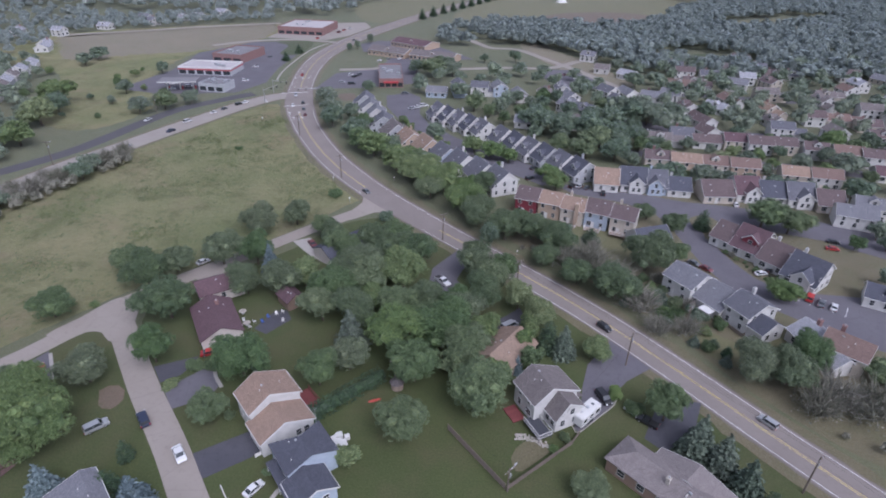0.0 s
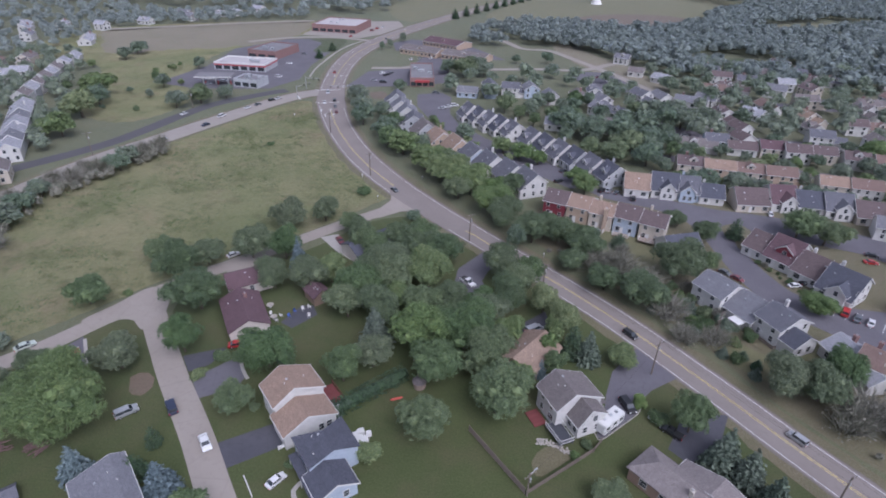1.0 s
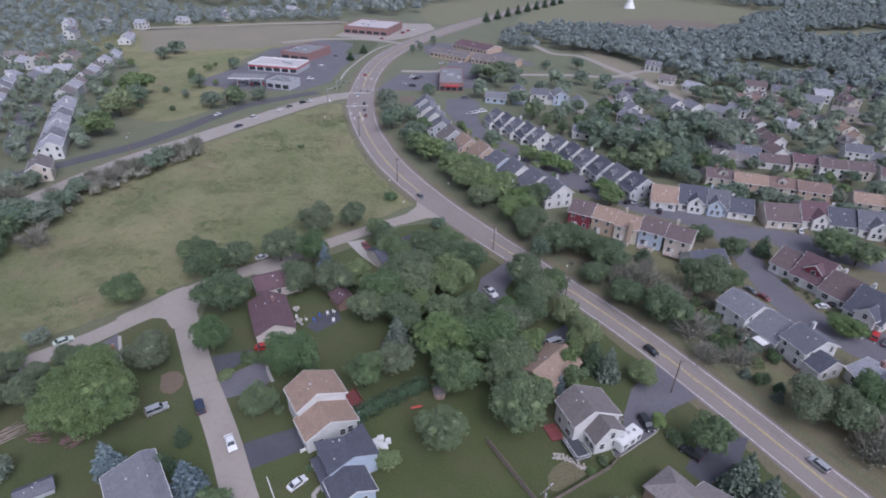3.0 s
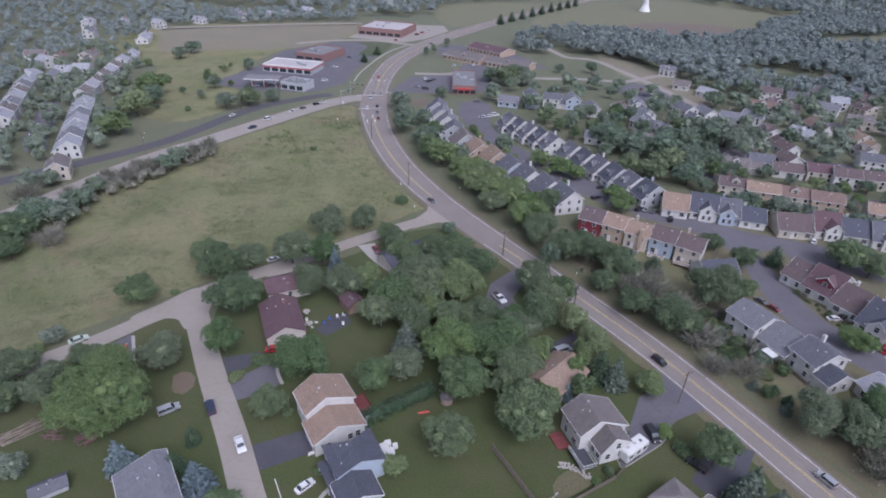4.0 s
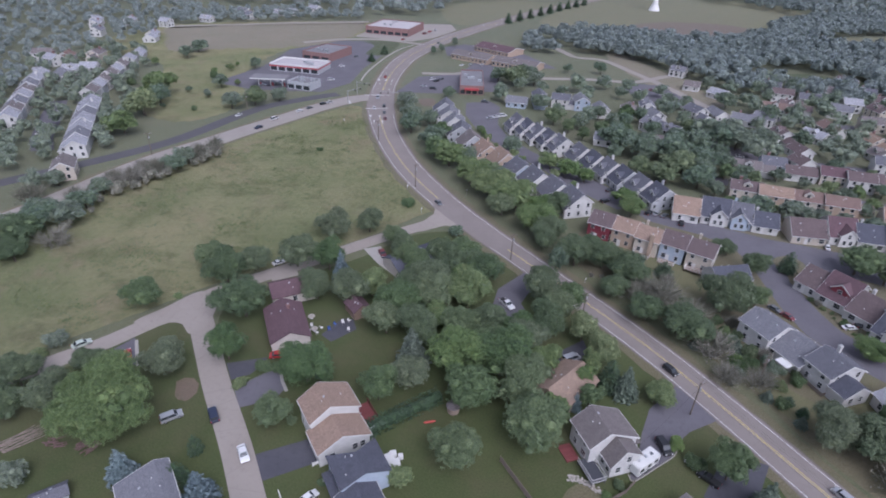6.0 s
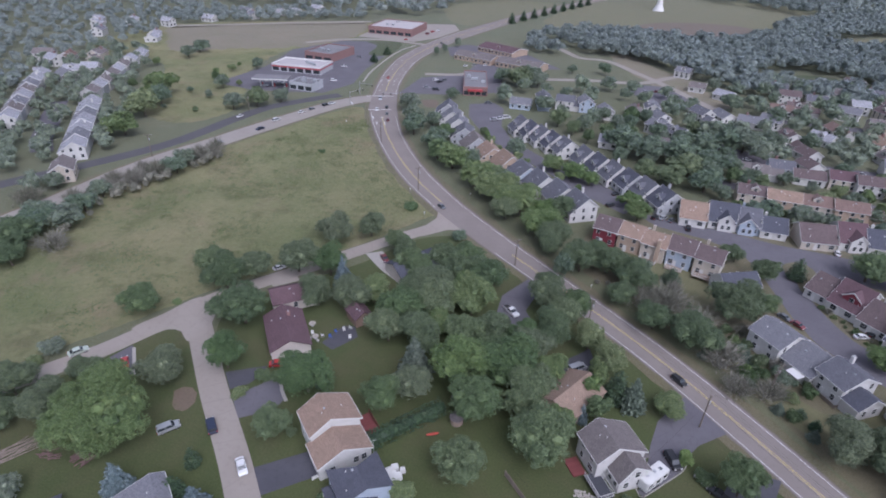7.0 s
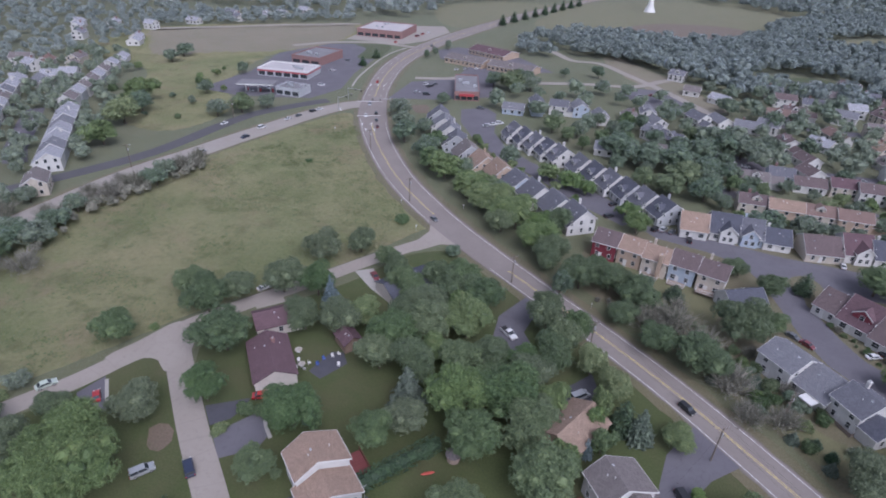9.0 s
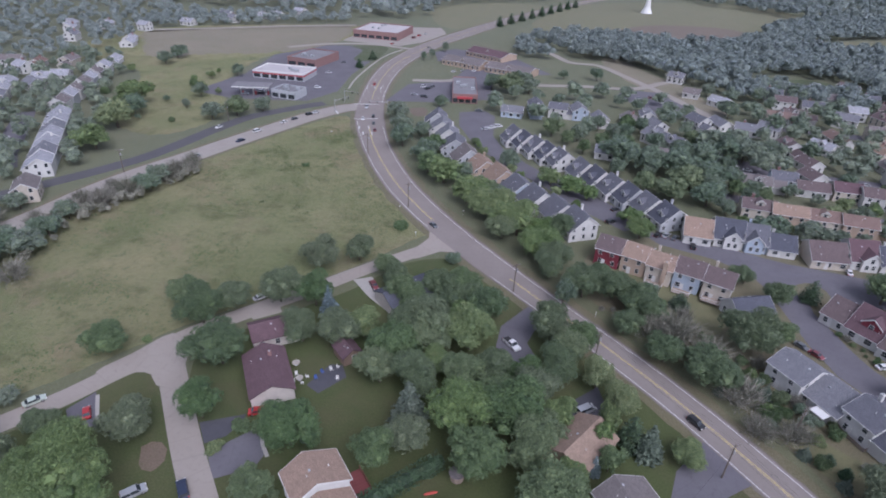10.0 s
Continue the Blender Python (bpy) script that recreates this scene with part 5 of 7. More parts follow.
def round_crown(seed, r=5.0, h=9.0, low=0.04, lobes=20, count=10800, size=0.155, ragged=1.0, sprays=34, body=0.79):
    """A broad crown in three steps: limbs carry lobes, lobes carry leafy sprays with gaps between them, sprays carry leaves."""
    rng = np.random.default_rng(seed)
    zc, hz = h * (1 + low) / 2, h * (1 - low) / 2
    lean = rng.normal(size=2) * 0.08 * r
    centres = [(np.array([lean[0], lean[1], zc]), r * 0.56, hz * 0.74)]
    for i in range(lobes):
        d = rng.normal(size=3)
        d /= np.linalg.norm(d)
        d[2] = d[2] * 0.75 + 0.16
        u = rng.uniform(0.42, 0.76) * ragged
        lr = rng.uniform(0.2, 0.4) * r
        c = np.array([d[0] * r * u + lean[0], d[1] * r * u + lean[1], zc + d[2] * hz * u])
        centres.append((c, lr, lr * rng.uniform(0.8, 1.1) * hz / r * 1.15))
    at0 = np.array([q[0] for q in centres])
    rad = np.array([(q[1], q[1], q[2]) for q in centres])
    pieces = [ball(rng, c, (a * body, a * body, b * body), 0.3, -0.45) for c, a, b in centres]
    total = sum(q[1] ** 2 for q in centres)
    spots, outs, wide = [], [], []
    for i, (c, lr, lz) in enumerate(centres):
        n = max(3, int(sprays * lobes * lr ** 2 / total * 1.9))
        d = rng.normal(size=(n, 3))
        d /= np.linalg.norm(d, axis=1)[:, None]
        d[:, 2] = np.where(d[:, 2] < -0.45, -d[:, 2], d[:, 2])
        p = c + d * np.array([lr, lr, lz]) * rng.uniform(0.82, 1.06, size=(n, 1))
        deep = np.linalg.norm((p[:, None] - at0) / rad, axis=2)
        deep[:, i] = 9
        keep = (deep.min(axis=1) > 0.86) & (p[:, 2] > h * 0.06)
        spots.append(p[keep])
        outs.append(d[keep])
        wide.append((lr * rng.uniform(0.2, 0.36, size=(n, 1)))[keep])
    spots, outs, wide = np.concatenate(spots), np.concatenate(outs), np.concatenate(wide)
    share = wide[:, 0] ** 2
    pick = rng.choice(len(spots), size=count, p=share / share.sum())
    d = rng.normal(size=(count, 3)) + outs[pick] * 0.9 + np.array([0, 0, 0.25])
    d /= np.linalg.norm(d, axis=1)[:, None]
    p = spots[pick] + d * wide[pick] * np.array([1.0, 1.0, 0.8]) * rng.uniform(0.55, 1.2, size=(count, 1))
    p[:, 2] = np.maximum(p[:, 2], 0.15)
    pieces.append(clumps(rng, p, d, size, single=True))
    return gather(pieces)


def cone_crown(seed, r=3.0, h=8.0, tiers=15, size=0.36, droop=0.35, slim=1.0):
    """A conifer: whorls of drooping boughs round a leader."""
    rng = np.random.default_rng(seed)
    pieces = []
    for i in range(tiers):
        t = i / (tiers - 1)
        z, rr = h * (0.06 + 0.92 * t), r * (1 - t) ** (0.85 * slim) + 0.12
        n = max(5, int(13 * (1 - t) + 5))
        for j in range(n):
            a = 2 * math.pi * (j + rng.uniform(-0.3, 0.3)) / n + i
            m = max(3, int(rr * 4.2))
            u = np.linspace(0.3, 1.0, m) * rng.uniform(0.85, 1.12)
            at = np.stack([np.cos(a) * rr * u, np.sin(a) * rr * u, z - droop * rr * u ** 2 + 0.1], 1) + rng.normal(size=(m, 3)) * 0.10
            out = np.tile(np.array([np.cos(a) * 0.6, np.sin(a) * 0.6, 0.7]), (m, 1))
            pieces.append(clumps(rng, at, out, size * (1.1 - 0.45 * t)))
    for t in np.linspace(0, 0.85, 6):
        pieces.append(ball(rng, (0, 0, h * (0.1 + 0.85 * t)), (r * 0.62 * (1 - t) + 0.1,) * 2 + (h * 0.12,)))
    return gather(pieces)


def brush_crown(seed, r=4.0, h=6.0, stems=70):
    """A leafless grey thicket: thin arching stems that fork, with few leaves."""
    rng = np.random.default_rng(seed)
    pieces = []
    for i in range(stems):
        a, u = rng.uniform(0, 2 * math.pi), rng.uniform(0.0, 1.0) ** 0.6
        foot = np.array([np.cos(a) * r * 0.35 * u, np.sin(a) * r * 0.35 * u, 0])
        tip = np.array([np.cos(a) * r * u, np.sin(a) * r * u, h * (1.05 - 0.45 * u) * rng.uniform(0.75, 1.05)])
        for k in range(7):
            b = foot + (tip - foot) * rng.uniform(0.3, 0.8)
            e = tip + rng.normal(size=3) * np.array([0.9, 0.9, 0.6])
            w = np.cross(e - b, rng.normal(size=3))
            w = w / (np.linalg.norm(w) + 1e-9) * rng.uniform(0.035, 0.075)
            pieces.append((np.array([b - w, b + w, e + w * 0.4, e - w * 0.4]), [(0, 1, 2, 3)]))
        w = np.cross(tip - foot, rng.normal(size=3))
        w = w / (np.linalg.norm(w) + 1e-9) * 0.09
        pieces.append((np.array([foot - w, foot + w, tip]), [(0, 1, 2)]))
    n = 260
    d = rng.normal(size=(n, 3))
    d /= np.linalg.norm(d, axis=1)[:, None]
    d[:, 2] = abs(d[:, 2])
    at = d * np.array([r, r, h * 0.8]) * rng.uniform(0.55, 1.0, size=(n, 1))
    at[:, 2] += 0.3
    pieces.append(clumps(rng, at, d, 0.22))
    return gather(pieces)


def trunk_mesh(seed, r, h, spread):
    """A tapered trunk with limbs."""
    rng = random.Random(seed)
    bm = bmesh.new()
    tube(bm, (0, 0, 0), (0.1, 0.05, h * 0.3), r, r * 0.75, 8)
    tube(bm, (0.1, 0.05, h * 0.3), (0, 0.1, h * 0.7), r * 0.75, r * 0.3, 8)
    for i in range(5):
        a = i * 1.26 + rng.uniform(-0.4, 0.4)
        tube(bm, (0.08, 0.05, h * (0.25 + 0.05 * i)), (math.cos(a) * spread * 0.55, math.sin(a) * spread * 0.55, h * (0.5 + 0.06 * i)), r * 0.4, r * 0.12, 6)
    return bm


SPECIES = {}


def species(key, crowns, size, trunk, mats, bark="bark"):
    """Several crown shapes and leaf tones for one kind of tree, built once and shared."""
    forms = []
    for mat in mats:
        for verts, faces in crowns:
            forms.append(raw("crown", verts, faces, M[mat]))
    SPECIES[key] = (forms, size, link_mesh("trunk", trunk, M[bark]) if trunk else None)


ROUND = [round_crown(s) for s in (1, 2, 3, 4)]
TALL = [round_crown(s, 5.0, 9.0, 0.0, 24, 10800, 0.155, 1.08) for s in (11, 12, 13)]
FAR = [round_crown(s, 5.0, 9.0, 0.02, 12, 2000, 0.33, 1.05, 14) for s in (14, 15, 16, 17)]
species("m", ROUND[:3] + TALL[:1], (5.0, 9.0), trunk_mesh(1, 0.26, 9, 5), ["leaf_mid"])
species("d", ROUND[1:] + TALL[1:], (5.0, 9.0), trunk_mesh(2, 0.26, 9, 5), ["leaf_dark"])
species("l", [ROUND[0], ROUND[3], TALL[2]], (5.0, 9.0), trunk_mesh(3, 0.26, 9, 5), ["leaf_light"])
# far or small crowns; the estate leaves carry haze in their colour
species("m far", FAR, (5.0, 9.0), trunk_mesh(1, 0.26, 9, 5), ["leaf_mid", "hazed_estate_leaf"])
species("d far", FAR, (5.0, 9.0), trunk_mesh(2, 0.26, 9, 5), ["hazed_estate_leaf"])
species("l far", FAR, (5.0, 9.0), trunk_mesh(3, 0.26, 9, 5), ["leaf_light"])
species("c", [cone_crown(21), cone_crown(22)], (3.0, 8.0), trunk_mesh(4, 0.16, 8, 1), ["needle_blue"])
species("k", [cone_crown(23, 3.4, 8.0, 14, 0.42, 0.5), cone_crown(24, 3.2, 8.0, 14, 0.4, 0.45)], (3.2, 8.0), trunk_mesh(5, 0.18, 8, 1), ["needle_dark"])
species("a", [cone_crown(25, 1.6, 6.0, 16, 0.26, -0.15, 0.55)], (1.6, 6.0), trunk_mesh(6, 0.12, 5, 0.5), ["cedar"])
species("g", [brush_crown(31), brush_crown(32)], (4.0, 6.0), None, ["brush"])
species("s", [round_crown(41, 2.4, 2.2, 0.0, 9, 1700, 0.17), round_crown(42, 2.4, 2.0, 0.0, 9, 1700, 0.17)], (2.4, 2.2), None, ["leaf_mid"])
species("y", [round_crown(43, 2.4, 2.2, 0.0, 9, 1700, 0.17)], (2.4, 2.2), None, ["leaf_light"])
species("b", [round_crown(51, 9.0, 12.0, 0.02, 46, 42000, 0.165, 1.03, 32)], (9.0, 12.0), trunk_mesh(7, 0.4, 12, 9), ["leaf_light"])
species("p", [round_crown(44, 2.4, 2.6, 0.0, 10, 2400, 0.17)], (2.4, 2.6), None, ["leaf_pale"])
TREE_WORDS = {"p": ("shrub", "dense pale yellow-green rounded shrub beside the driveway"), "b": ("maple", "large light green maple with a broad dense crown"), "m": ("tree", "leafy green deciduous tree with a full crown"), "d": ("tree", "dark green deciduous tree with a dense crown"), "l": ("tree", "light green maple with a broad crown"), "c": ("spruce", "blue-grey spruce with layered boughs"), "k": ("spruce", "dark green spruce with drooping boughs"), "a": ("cedar", "slim dark green cedar"), "g": ("thicket", "grey leafless thicket of thin stems"), "s": ("shrub", "low rounded green shrub"), "y": ("shrub", "low rounded yellow-green shrub")}
tree_rng = random.Random(77)


def tree(x, y, r, h, kind, group=""):
    """One tree of a kind with the given crown radius and height; parts: crown and trunk."""
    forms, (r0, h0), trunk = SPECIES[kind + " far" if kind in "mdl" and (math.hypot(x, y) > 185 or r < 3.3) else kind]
    name, label = TREE_WORDS[kind]
    t = thing(name, x, y, 0, tree_rng.uniform(0, 360), label, name, group)
    t.matrix_basis = t.matrix_basis @ Matrix.Diagonal((r / r0, r / r0 * tree_rng.uniform(0.9, 1.1), h / h0, 1))
    if not trunk and kind != "g":
        t.matrix_basis = t.matrix_basis @ Matrix.Translation((0, 0, -0.2 * h0))
    part("crown", tree_rng.choice(forms), None, t)
    if trunk:
        part("trunk", trunk, None, t)
    TAKEN.append((x, y, r * 0.6))
    return t


TAKEN += [(-4, 122, 5.5), (-3, 116, 4), (-6, 126, 4), (12, 103, 4), (11, 107, 3), (-38, 128, 4), (-42, 133, 4)]
TREES = {
    "trees by the bend in the street": [(-73, 64, 9.0, 12, "b"), (-72, 79.5, 5.0, 8, "d"), (-88.4, 76.2, 3.4, 4.2, "d"), (-89, 65, 5.0, 8, "d"), (-94, 61, 4.6, 7, "d"), (-64, 54.6, 3.0, 7, "c"), (-49, 53.6, 3.4, 7, "c"), (-54.4, 55.6, 1.9, 5, "a"), (-55, 62, 1.3, 4.5, "a"), (-58.4, 44.2, 3.0, 5, "l"), (-80, 49, 3.0, 5, "d"), (-43, 51, 3.0, 4, "m"), (-65.8, 100.8, 7.0, 10, "d"), (-62, 86, 4.4, 8.5, "m"), (-44.4, 71.4, 3.8, 6, "m"), (-42.6, 83.4, 6.2, 9.5, "m"), (-53.4, 84.6, 2.2, 1.8, "s"), (-50, 86, 2.2, 1.8, "s"), (-56, 79.6, 2.0, 1.6, "y")],
    "trees along the side street": [(-92, 99, 5.0, 8, "m"), (-83, 119, 4.7, 8, "m"), (-77, 112.5, 5.4, 9, "d"), (-73, 119.5, 5.2, 7.5, "d"), (-63, 124.5, 6.0, 9.5, "d"), (-59, 141, 5.0, 9, "d"), (-50, 148, 4.9, 8, "d"), (-54, 125, 4.8, 9, "m"), (-49, 121, 2.9, 9.5, "c"), (-52, 111.5, 4.8, 8, "d"), (-45, 113, 5.4, 9, "d"), (-24.5, 152, 2.6, 3.6, "d"), (-43, 170, 3.4, 2.4, "s"), (-100.5, 81, 3.0, 3, "d"), (-86, 104, 1.5, 1.0, "y"), (-102, 78, 2.2, 1.8, "y"), (-98, 69, 4.6, 6.5, "d"), (-105, 64, 5.0, 7, "d")],
    "grove behind the houses": [(-27, 82, 4.2, 8, "m"), (-22, 87, 4.6, 8, "d"), (-23, 93.5, 4.4, 10, "k"), (-31.4, 102.6, 4.8, 9, "m"), (-39, 116, 4.6, 8, "l"), (-30, 109, 6.4, 10, "m"), (-23, 102, 5.6, 9, "d"), (-13, 93, 6.8, 11.5, "l"), (-8.5, 84.5, 6.0, 10, "m"), (-4, 95, 6.8, 11.5, "m"), (0.5, 87.5, 4.9, 10, "m"), (-26, 123.5, 6.4, 8, "d"), (-20, 130.5, 6.2, 8, "d"), (-12, 129, 6.0, 9, "d"), (-14.5, 117, 6.4, 10, "l"), (-22, 115, 5.7, 9, "m"), (-31, 119.5, 4.8, 7, "d"), (3.4, 123, 4.8, 9, "d")],
    "trees in the gardens by the main road": [(6.0, 96.8, 3.6, 7, "l"), (14.6, 89.4, 2.8, 6, "m"), (-36.5, 137, 4.4, 8, "d"), (-30, 127, 4.4, 8, "m"), (-26, 136, 4.2, 8, "d"), (-40.5, 142, 3.4, 6, "m"), (-34, 131, 4.0, 8.5, "m"), (3, 93.5, 4.2, 7, "m"), (13.5, 95, 2.6, 6, "l"), (8.0, 116.6, 5.0, 10, "m"), (10.6, 120.6, 4.0, 9.5, "m"), (3.6, 128.0, 3.8, 8.5, "d"), (5.5, 110, 5.0, 9, "d"), (-9, 107, 5.2, 9, "d"), (-15.5, 104, 5.2, 9, "m"), (17.5, 104, 4.2, 8, "l"), (19, 96, 2.4, 7.5, "a"), (22, 94.5, 3.0, 8, "k"), (15.2, 98, 2.6, 8, "l"), (12, 88.5, 1.5, 4.5, "c"), (28, 94, 3.6, 4.6, "l"), (3.4, 77.4, 6.6, 10.5, "m"), (-9, 70, 5.0, 9.5, "m"), (-18, 64, 2.6, 3.6, "l"), (38.5, 77.5, 4.1, 8, "m"), (8.6, 85.4, 3.0, 5.5, "l"), (13.4, 110.6, 3.8, 8, "l"), (30.8, 82.8, 1.6, 3.6, "p")],
    "spruces and shrubs at the low house": [(41.2, 69.5, 3.4, 8.5, "k"), (45, 67, 3.4, 8.5, "k"), (47.4, 62.5, 3.2, 8, "k"), (43.5, 72.5, 2.8, 7, "k"), (23, 60, 3.4, 4.5, "m"), (33.5, 79.5, 2.2, 2.6, "s"), (50, 57, 3.5, 5, "d"), (17.5, 69.2, 1.2, 1.2, "y"), (19.5, 71.5, 1.3, 1.6, "s"), (-41.5, 72.5, 1.4, 1.2, "s"), (-38.5, 76, 1.8, 2.0, "s"), (-30.5, 61, 1.2, 1.0, "s")],
    "tree belt along the main road": [(-71, 272, 6.8, 9, "d"), (-60, 239, 7.4, 10, "d"), (-64, 253, 6, 9, "d"), (-48, 226, 6.8, 9, "d"), (-36.5, 206, 7.4, 10, "l"), (-44, 214, 6.4, 9, "m"), (-26, 192, 7.2, 10, "l"), (-16, 181, 7.8, 10, "l"), (-20, 187, 6.2, 9, "l"), (-7.5, 173, 7.6, 10, "l"), (-2, 163.5, 6.6, 9, "l"), (-12, 170, 5.2, 8, "m"), (-54, 250, 5, 8, "d"), (-46, 236, 5, 8, "m"), (5, 175, 5.4, 8, "d"), (5.5, 157.5, 5.4, 8, "d"), (3, 152, 4.9, 7, "d"), (11.5, 144, 6.0, 9.5, "d"), (19, 145, 6.0, 8.5, "d")],
    "tree belt by the terraces": [(24, 138, 5.8, 8, "d"), (6.4, 138.6, 3.2, 8.5, "d"), (27.5, 131.5, 5.6, 5.5, "g"), (33, 131.5, 5.6, 6.5, "g"), (36, 118.5, 6.4, 8.5, "d"), (29, 122.5, 5.0, 7, "d"), (43, 112.5, 5.2, 5.5, "g"), (48, 130.5, 6.6, 10.5, "d"), (60.0, 150.5, 4.2, 7.5, "d"), (30, 180, 4.8, 6.5, "l"), (71, 155.5, 2.4, 6.5, "a"), (39, 124, 5.2, 6, "g"), (21, 131, 4.5, 6, "d"), (50.5, 104, 3.6, 4.6, "g"), (44, 104, 3.6, 4.4, "g"), (15, 150, 4.6, 7, "d"), (57.5, 135.5, 3.4, 5.5, "m"), (36, 144.5, 2.4, 4.5, "a")],
    "trees of the eastern estate": [(90, 159, 7.0, 8.5, "m"), (96, 155, 5.8, 8, "m"), (72, 191, 6.4, 7.5, "d"), (82, 190, 6.0, 7, "d"), (60, 90, 5.4, 8.5, "d"), (66, 89, 5.6, 8.5, "d"), (73, 95, 5.0, 8, "m"), (79, 120.5, 4.4, 5.5, "l"), (55.4, 100, 1.1, 2, "a"), (57.2, 97, 1.2, 2.4, "a"), (73, 84, 5.2, 6.5, "g"), (79, 82, 6.0, 6.5, "g"), (56, 161, 4.0, 5, "d"), (2, 214, 5.2, 4.5, "l"), (8, 209.5, 5.4, 4.5, "l"), (15, 204.5, 4.8, 4.5, "l"), (27.5, 190, 4.6, 5.5, "l"), (85, 90, 4.4, 4, "m"), (68, 82, 4.6, 6, "g")],
    "tall trees behind the terraces": [(-14, 227, 5.6, 6, "d"), (28, 243, 8.8, 10, "d"), (38, 236, 9.0, 11, "d"), (49, 233, 9.2, 11, "d"), (60, 246, 9.2, 11, "d"), (68, 262, 9.4, 11, "d"), (80, 258, 8.8, 10, "d"), (52, 222, 8, 10, "m"), (60, 228, 8, 10, "d"), (90, 262, 8, 10, "d"), (45, 212, 7, 9, "m"), (56, 210, 7, 9, "d"), (96, 210, 4, 5, "l"), (105, 186, 5, 6, "d"), (130, 183, 6, 7, "d"), (138, 205, 7, 8, "d"), (147, 230, 7, 8, "l"), (-84, 397, 2.6, 6, "d"), (-80, 405, 2.8, 6.5, "d"), (-75, 428, 3.5, 7, "d"), (-55, 298, 4, 6, "d"), (27, 378, 4.5, 8, "d"), (7, 376, 3.4, 6, "d"), (87, 361, 4.5, 8, "d"), (89, 321, 6, 9.5, "d"), (104, 300.5, 6.5, 10, "d"), (72.5, 257.5, 8, 11, "d"), (109, 268, 5, 8.5, "d"), (126, 369, 5, 8, "d")],
    "trees along the western roads": [(-144, 116, 6.8, 8, "d"), (-144, 124, 6.6, 8, "d"), (-139, 130.5, 6.2, 7.5, "d"), (-141, 139.5, 5.2, 6.5, "d"), (-146, 154, 4.4, 4.5, "g"), (-141, 164, 4.6, 4.5, "g"), (-138, 172, 4.8, 4.8, "g"), (-132, 174, 5.4, 5.5, "d"), (-131.5, 183, 5.2, 5.2, "g"), (-129.5, 190, 4.8, 5.2, "g"), (-162, 140, 5.2, 6, "g"), (-162, 152, 4.6, 6, "d"), (-150, 132, 5, 6, "d"), (-152, 118, 6, 7, "d"), (-137, 108, 5, 6, "d"), (-150, 104, 6, 7, "d"), (-133, 118, 4.6, 5.5, "g"), (-128.6, 195, 4.0, 6.4, "g"), (-130.6, 187, 4.2, 6.8, "g"), (-133, 180.5, 4.2, 7.0, "d"), (-136.6, 169.5, 4.0, 6.6, "g"), (-139.6, 160, 4.2, 6.8, "g"), (-143.2, 150, 4.2, 6.6, "d"), (-147, 161, 3.4, 5.0, "g"), (-143.5, 171, 3.2, 5.0, "g"), (-147, 143, 4.2, 6.0, "g")],
    "trees on the far meadow": [(-197, 258, 9.5, 7, "l"), (-183, 227, 9.5, 7.5, "l"), (-175, 203, 8.5, 7.5, "l"), (-187, 245, 7.5, 6, "m"), (-175, 280, 4.5, 7.5, "d"), (-177, 322, 4.2, 7.5, "d"), (-151, 248, 6.6, 6.5, "m"), (-143, 256, 7.2, 6.5, "m"), (-135, 266, 5.4, 5.5, "m"), (-232, 351, 6.6, 6, "d"), (-230, 335, 6.4, 6, "d"), (-23, 334, 9, 9, "m"), (-33, 340, 7, 8.5, "m"), (-12, 336, 6.6, 8, "d"), (-116, 387, 2.6, 6, "a"), (-118, 364, 2.6, 5.5, "a"), (-90, 208, 1.7, 1.4, "s"), (-15, 345, 8, 8, "d")],
}
for group, rows in TREES.items():
    for x, y, r, h, kind in rows:
        tree(x, y, r, max(h, r * 1.25) if kind in "mdl" else h, kind, group)


def inside(p, poly):
    x, y, c = p[0], p[1], False
    for i in range(len(poly)):
        (x1, y1), (x2, y2) = poly[i - 1], poly[i]
        if (y1 > y) != (y2 > y) and x < (x2 - x1) * (y - y1) / (y2 - y1) + x1:
            c = not c
    return c


def scattered(poly, count, gap, seed):
    """Places inside an outline that keep clear of roads, houses and one another."""
    rng = random.Random(seed)
    xs, ys = [p[0] for p in poly], [p[1] for p in poly]
    taken = np.array(TAKEN)
    out = []
    for _ in range(count * 14):
        if len(out) >= count:
            break
        p = (rng.uniform(min(xs), max(xs)), rng.uniform(min(ys), max(ys)))
        if not inside(p, poly) or (np.hypot(taken[:, 0] - p[0], taken[:, 1] - p[1]) < taken[:, 2] + gap * 0.45).any():
            continue
        if any(math.dist(p, q) < gap for q in out):
            continue
        out.append(p)
    return out


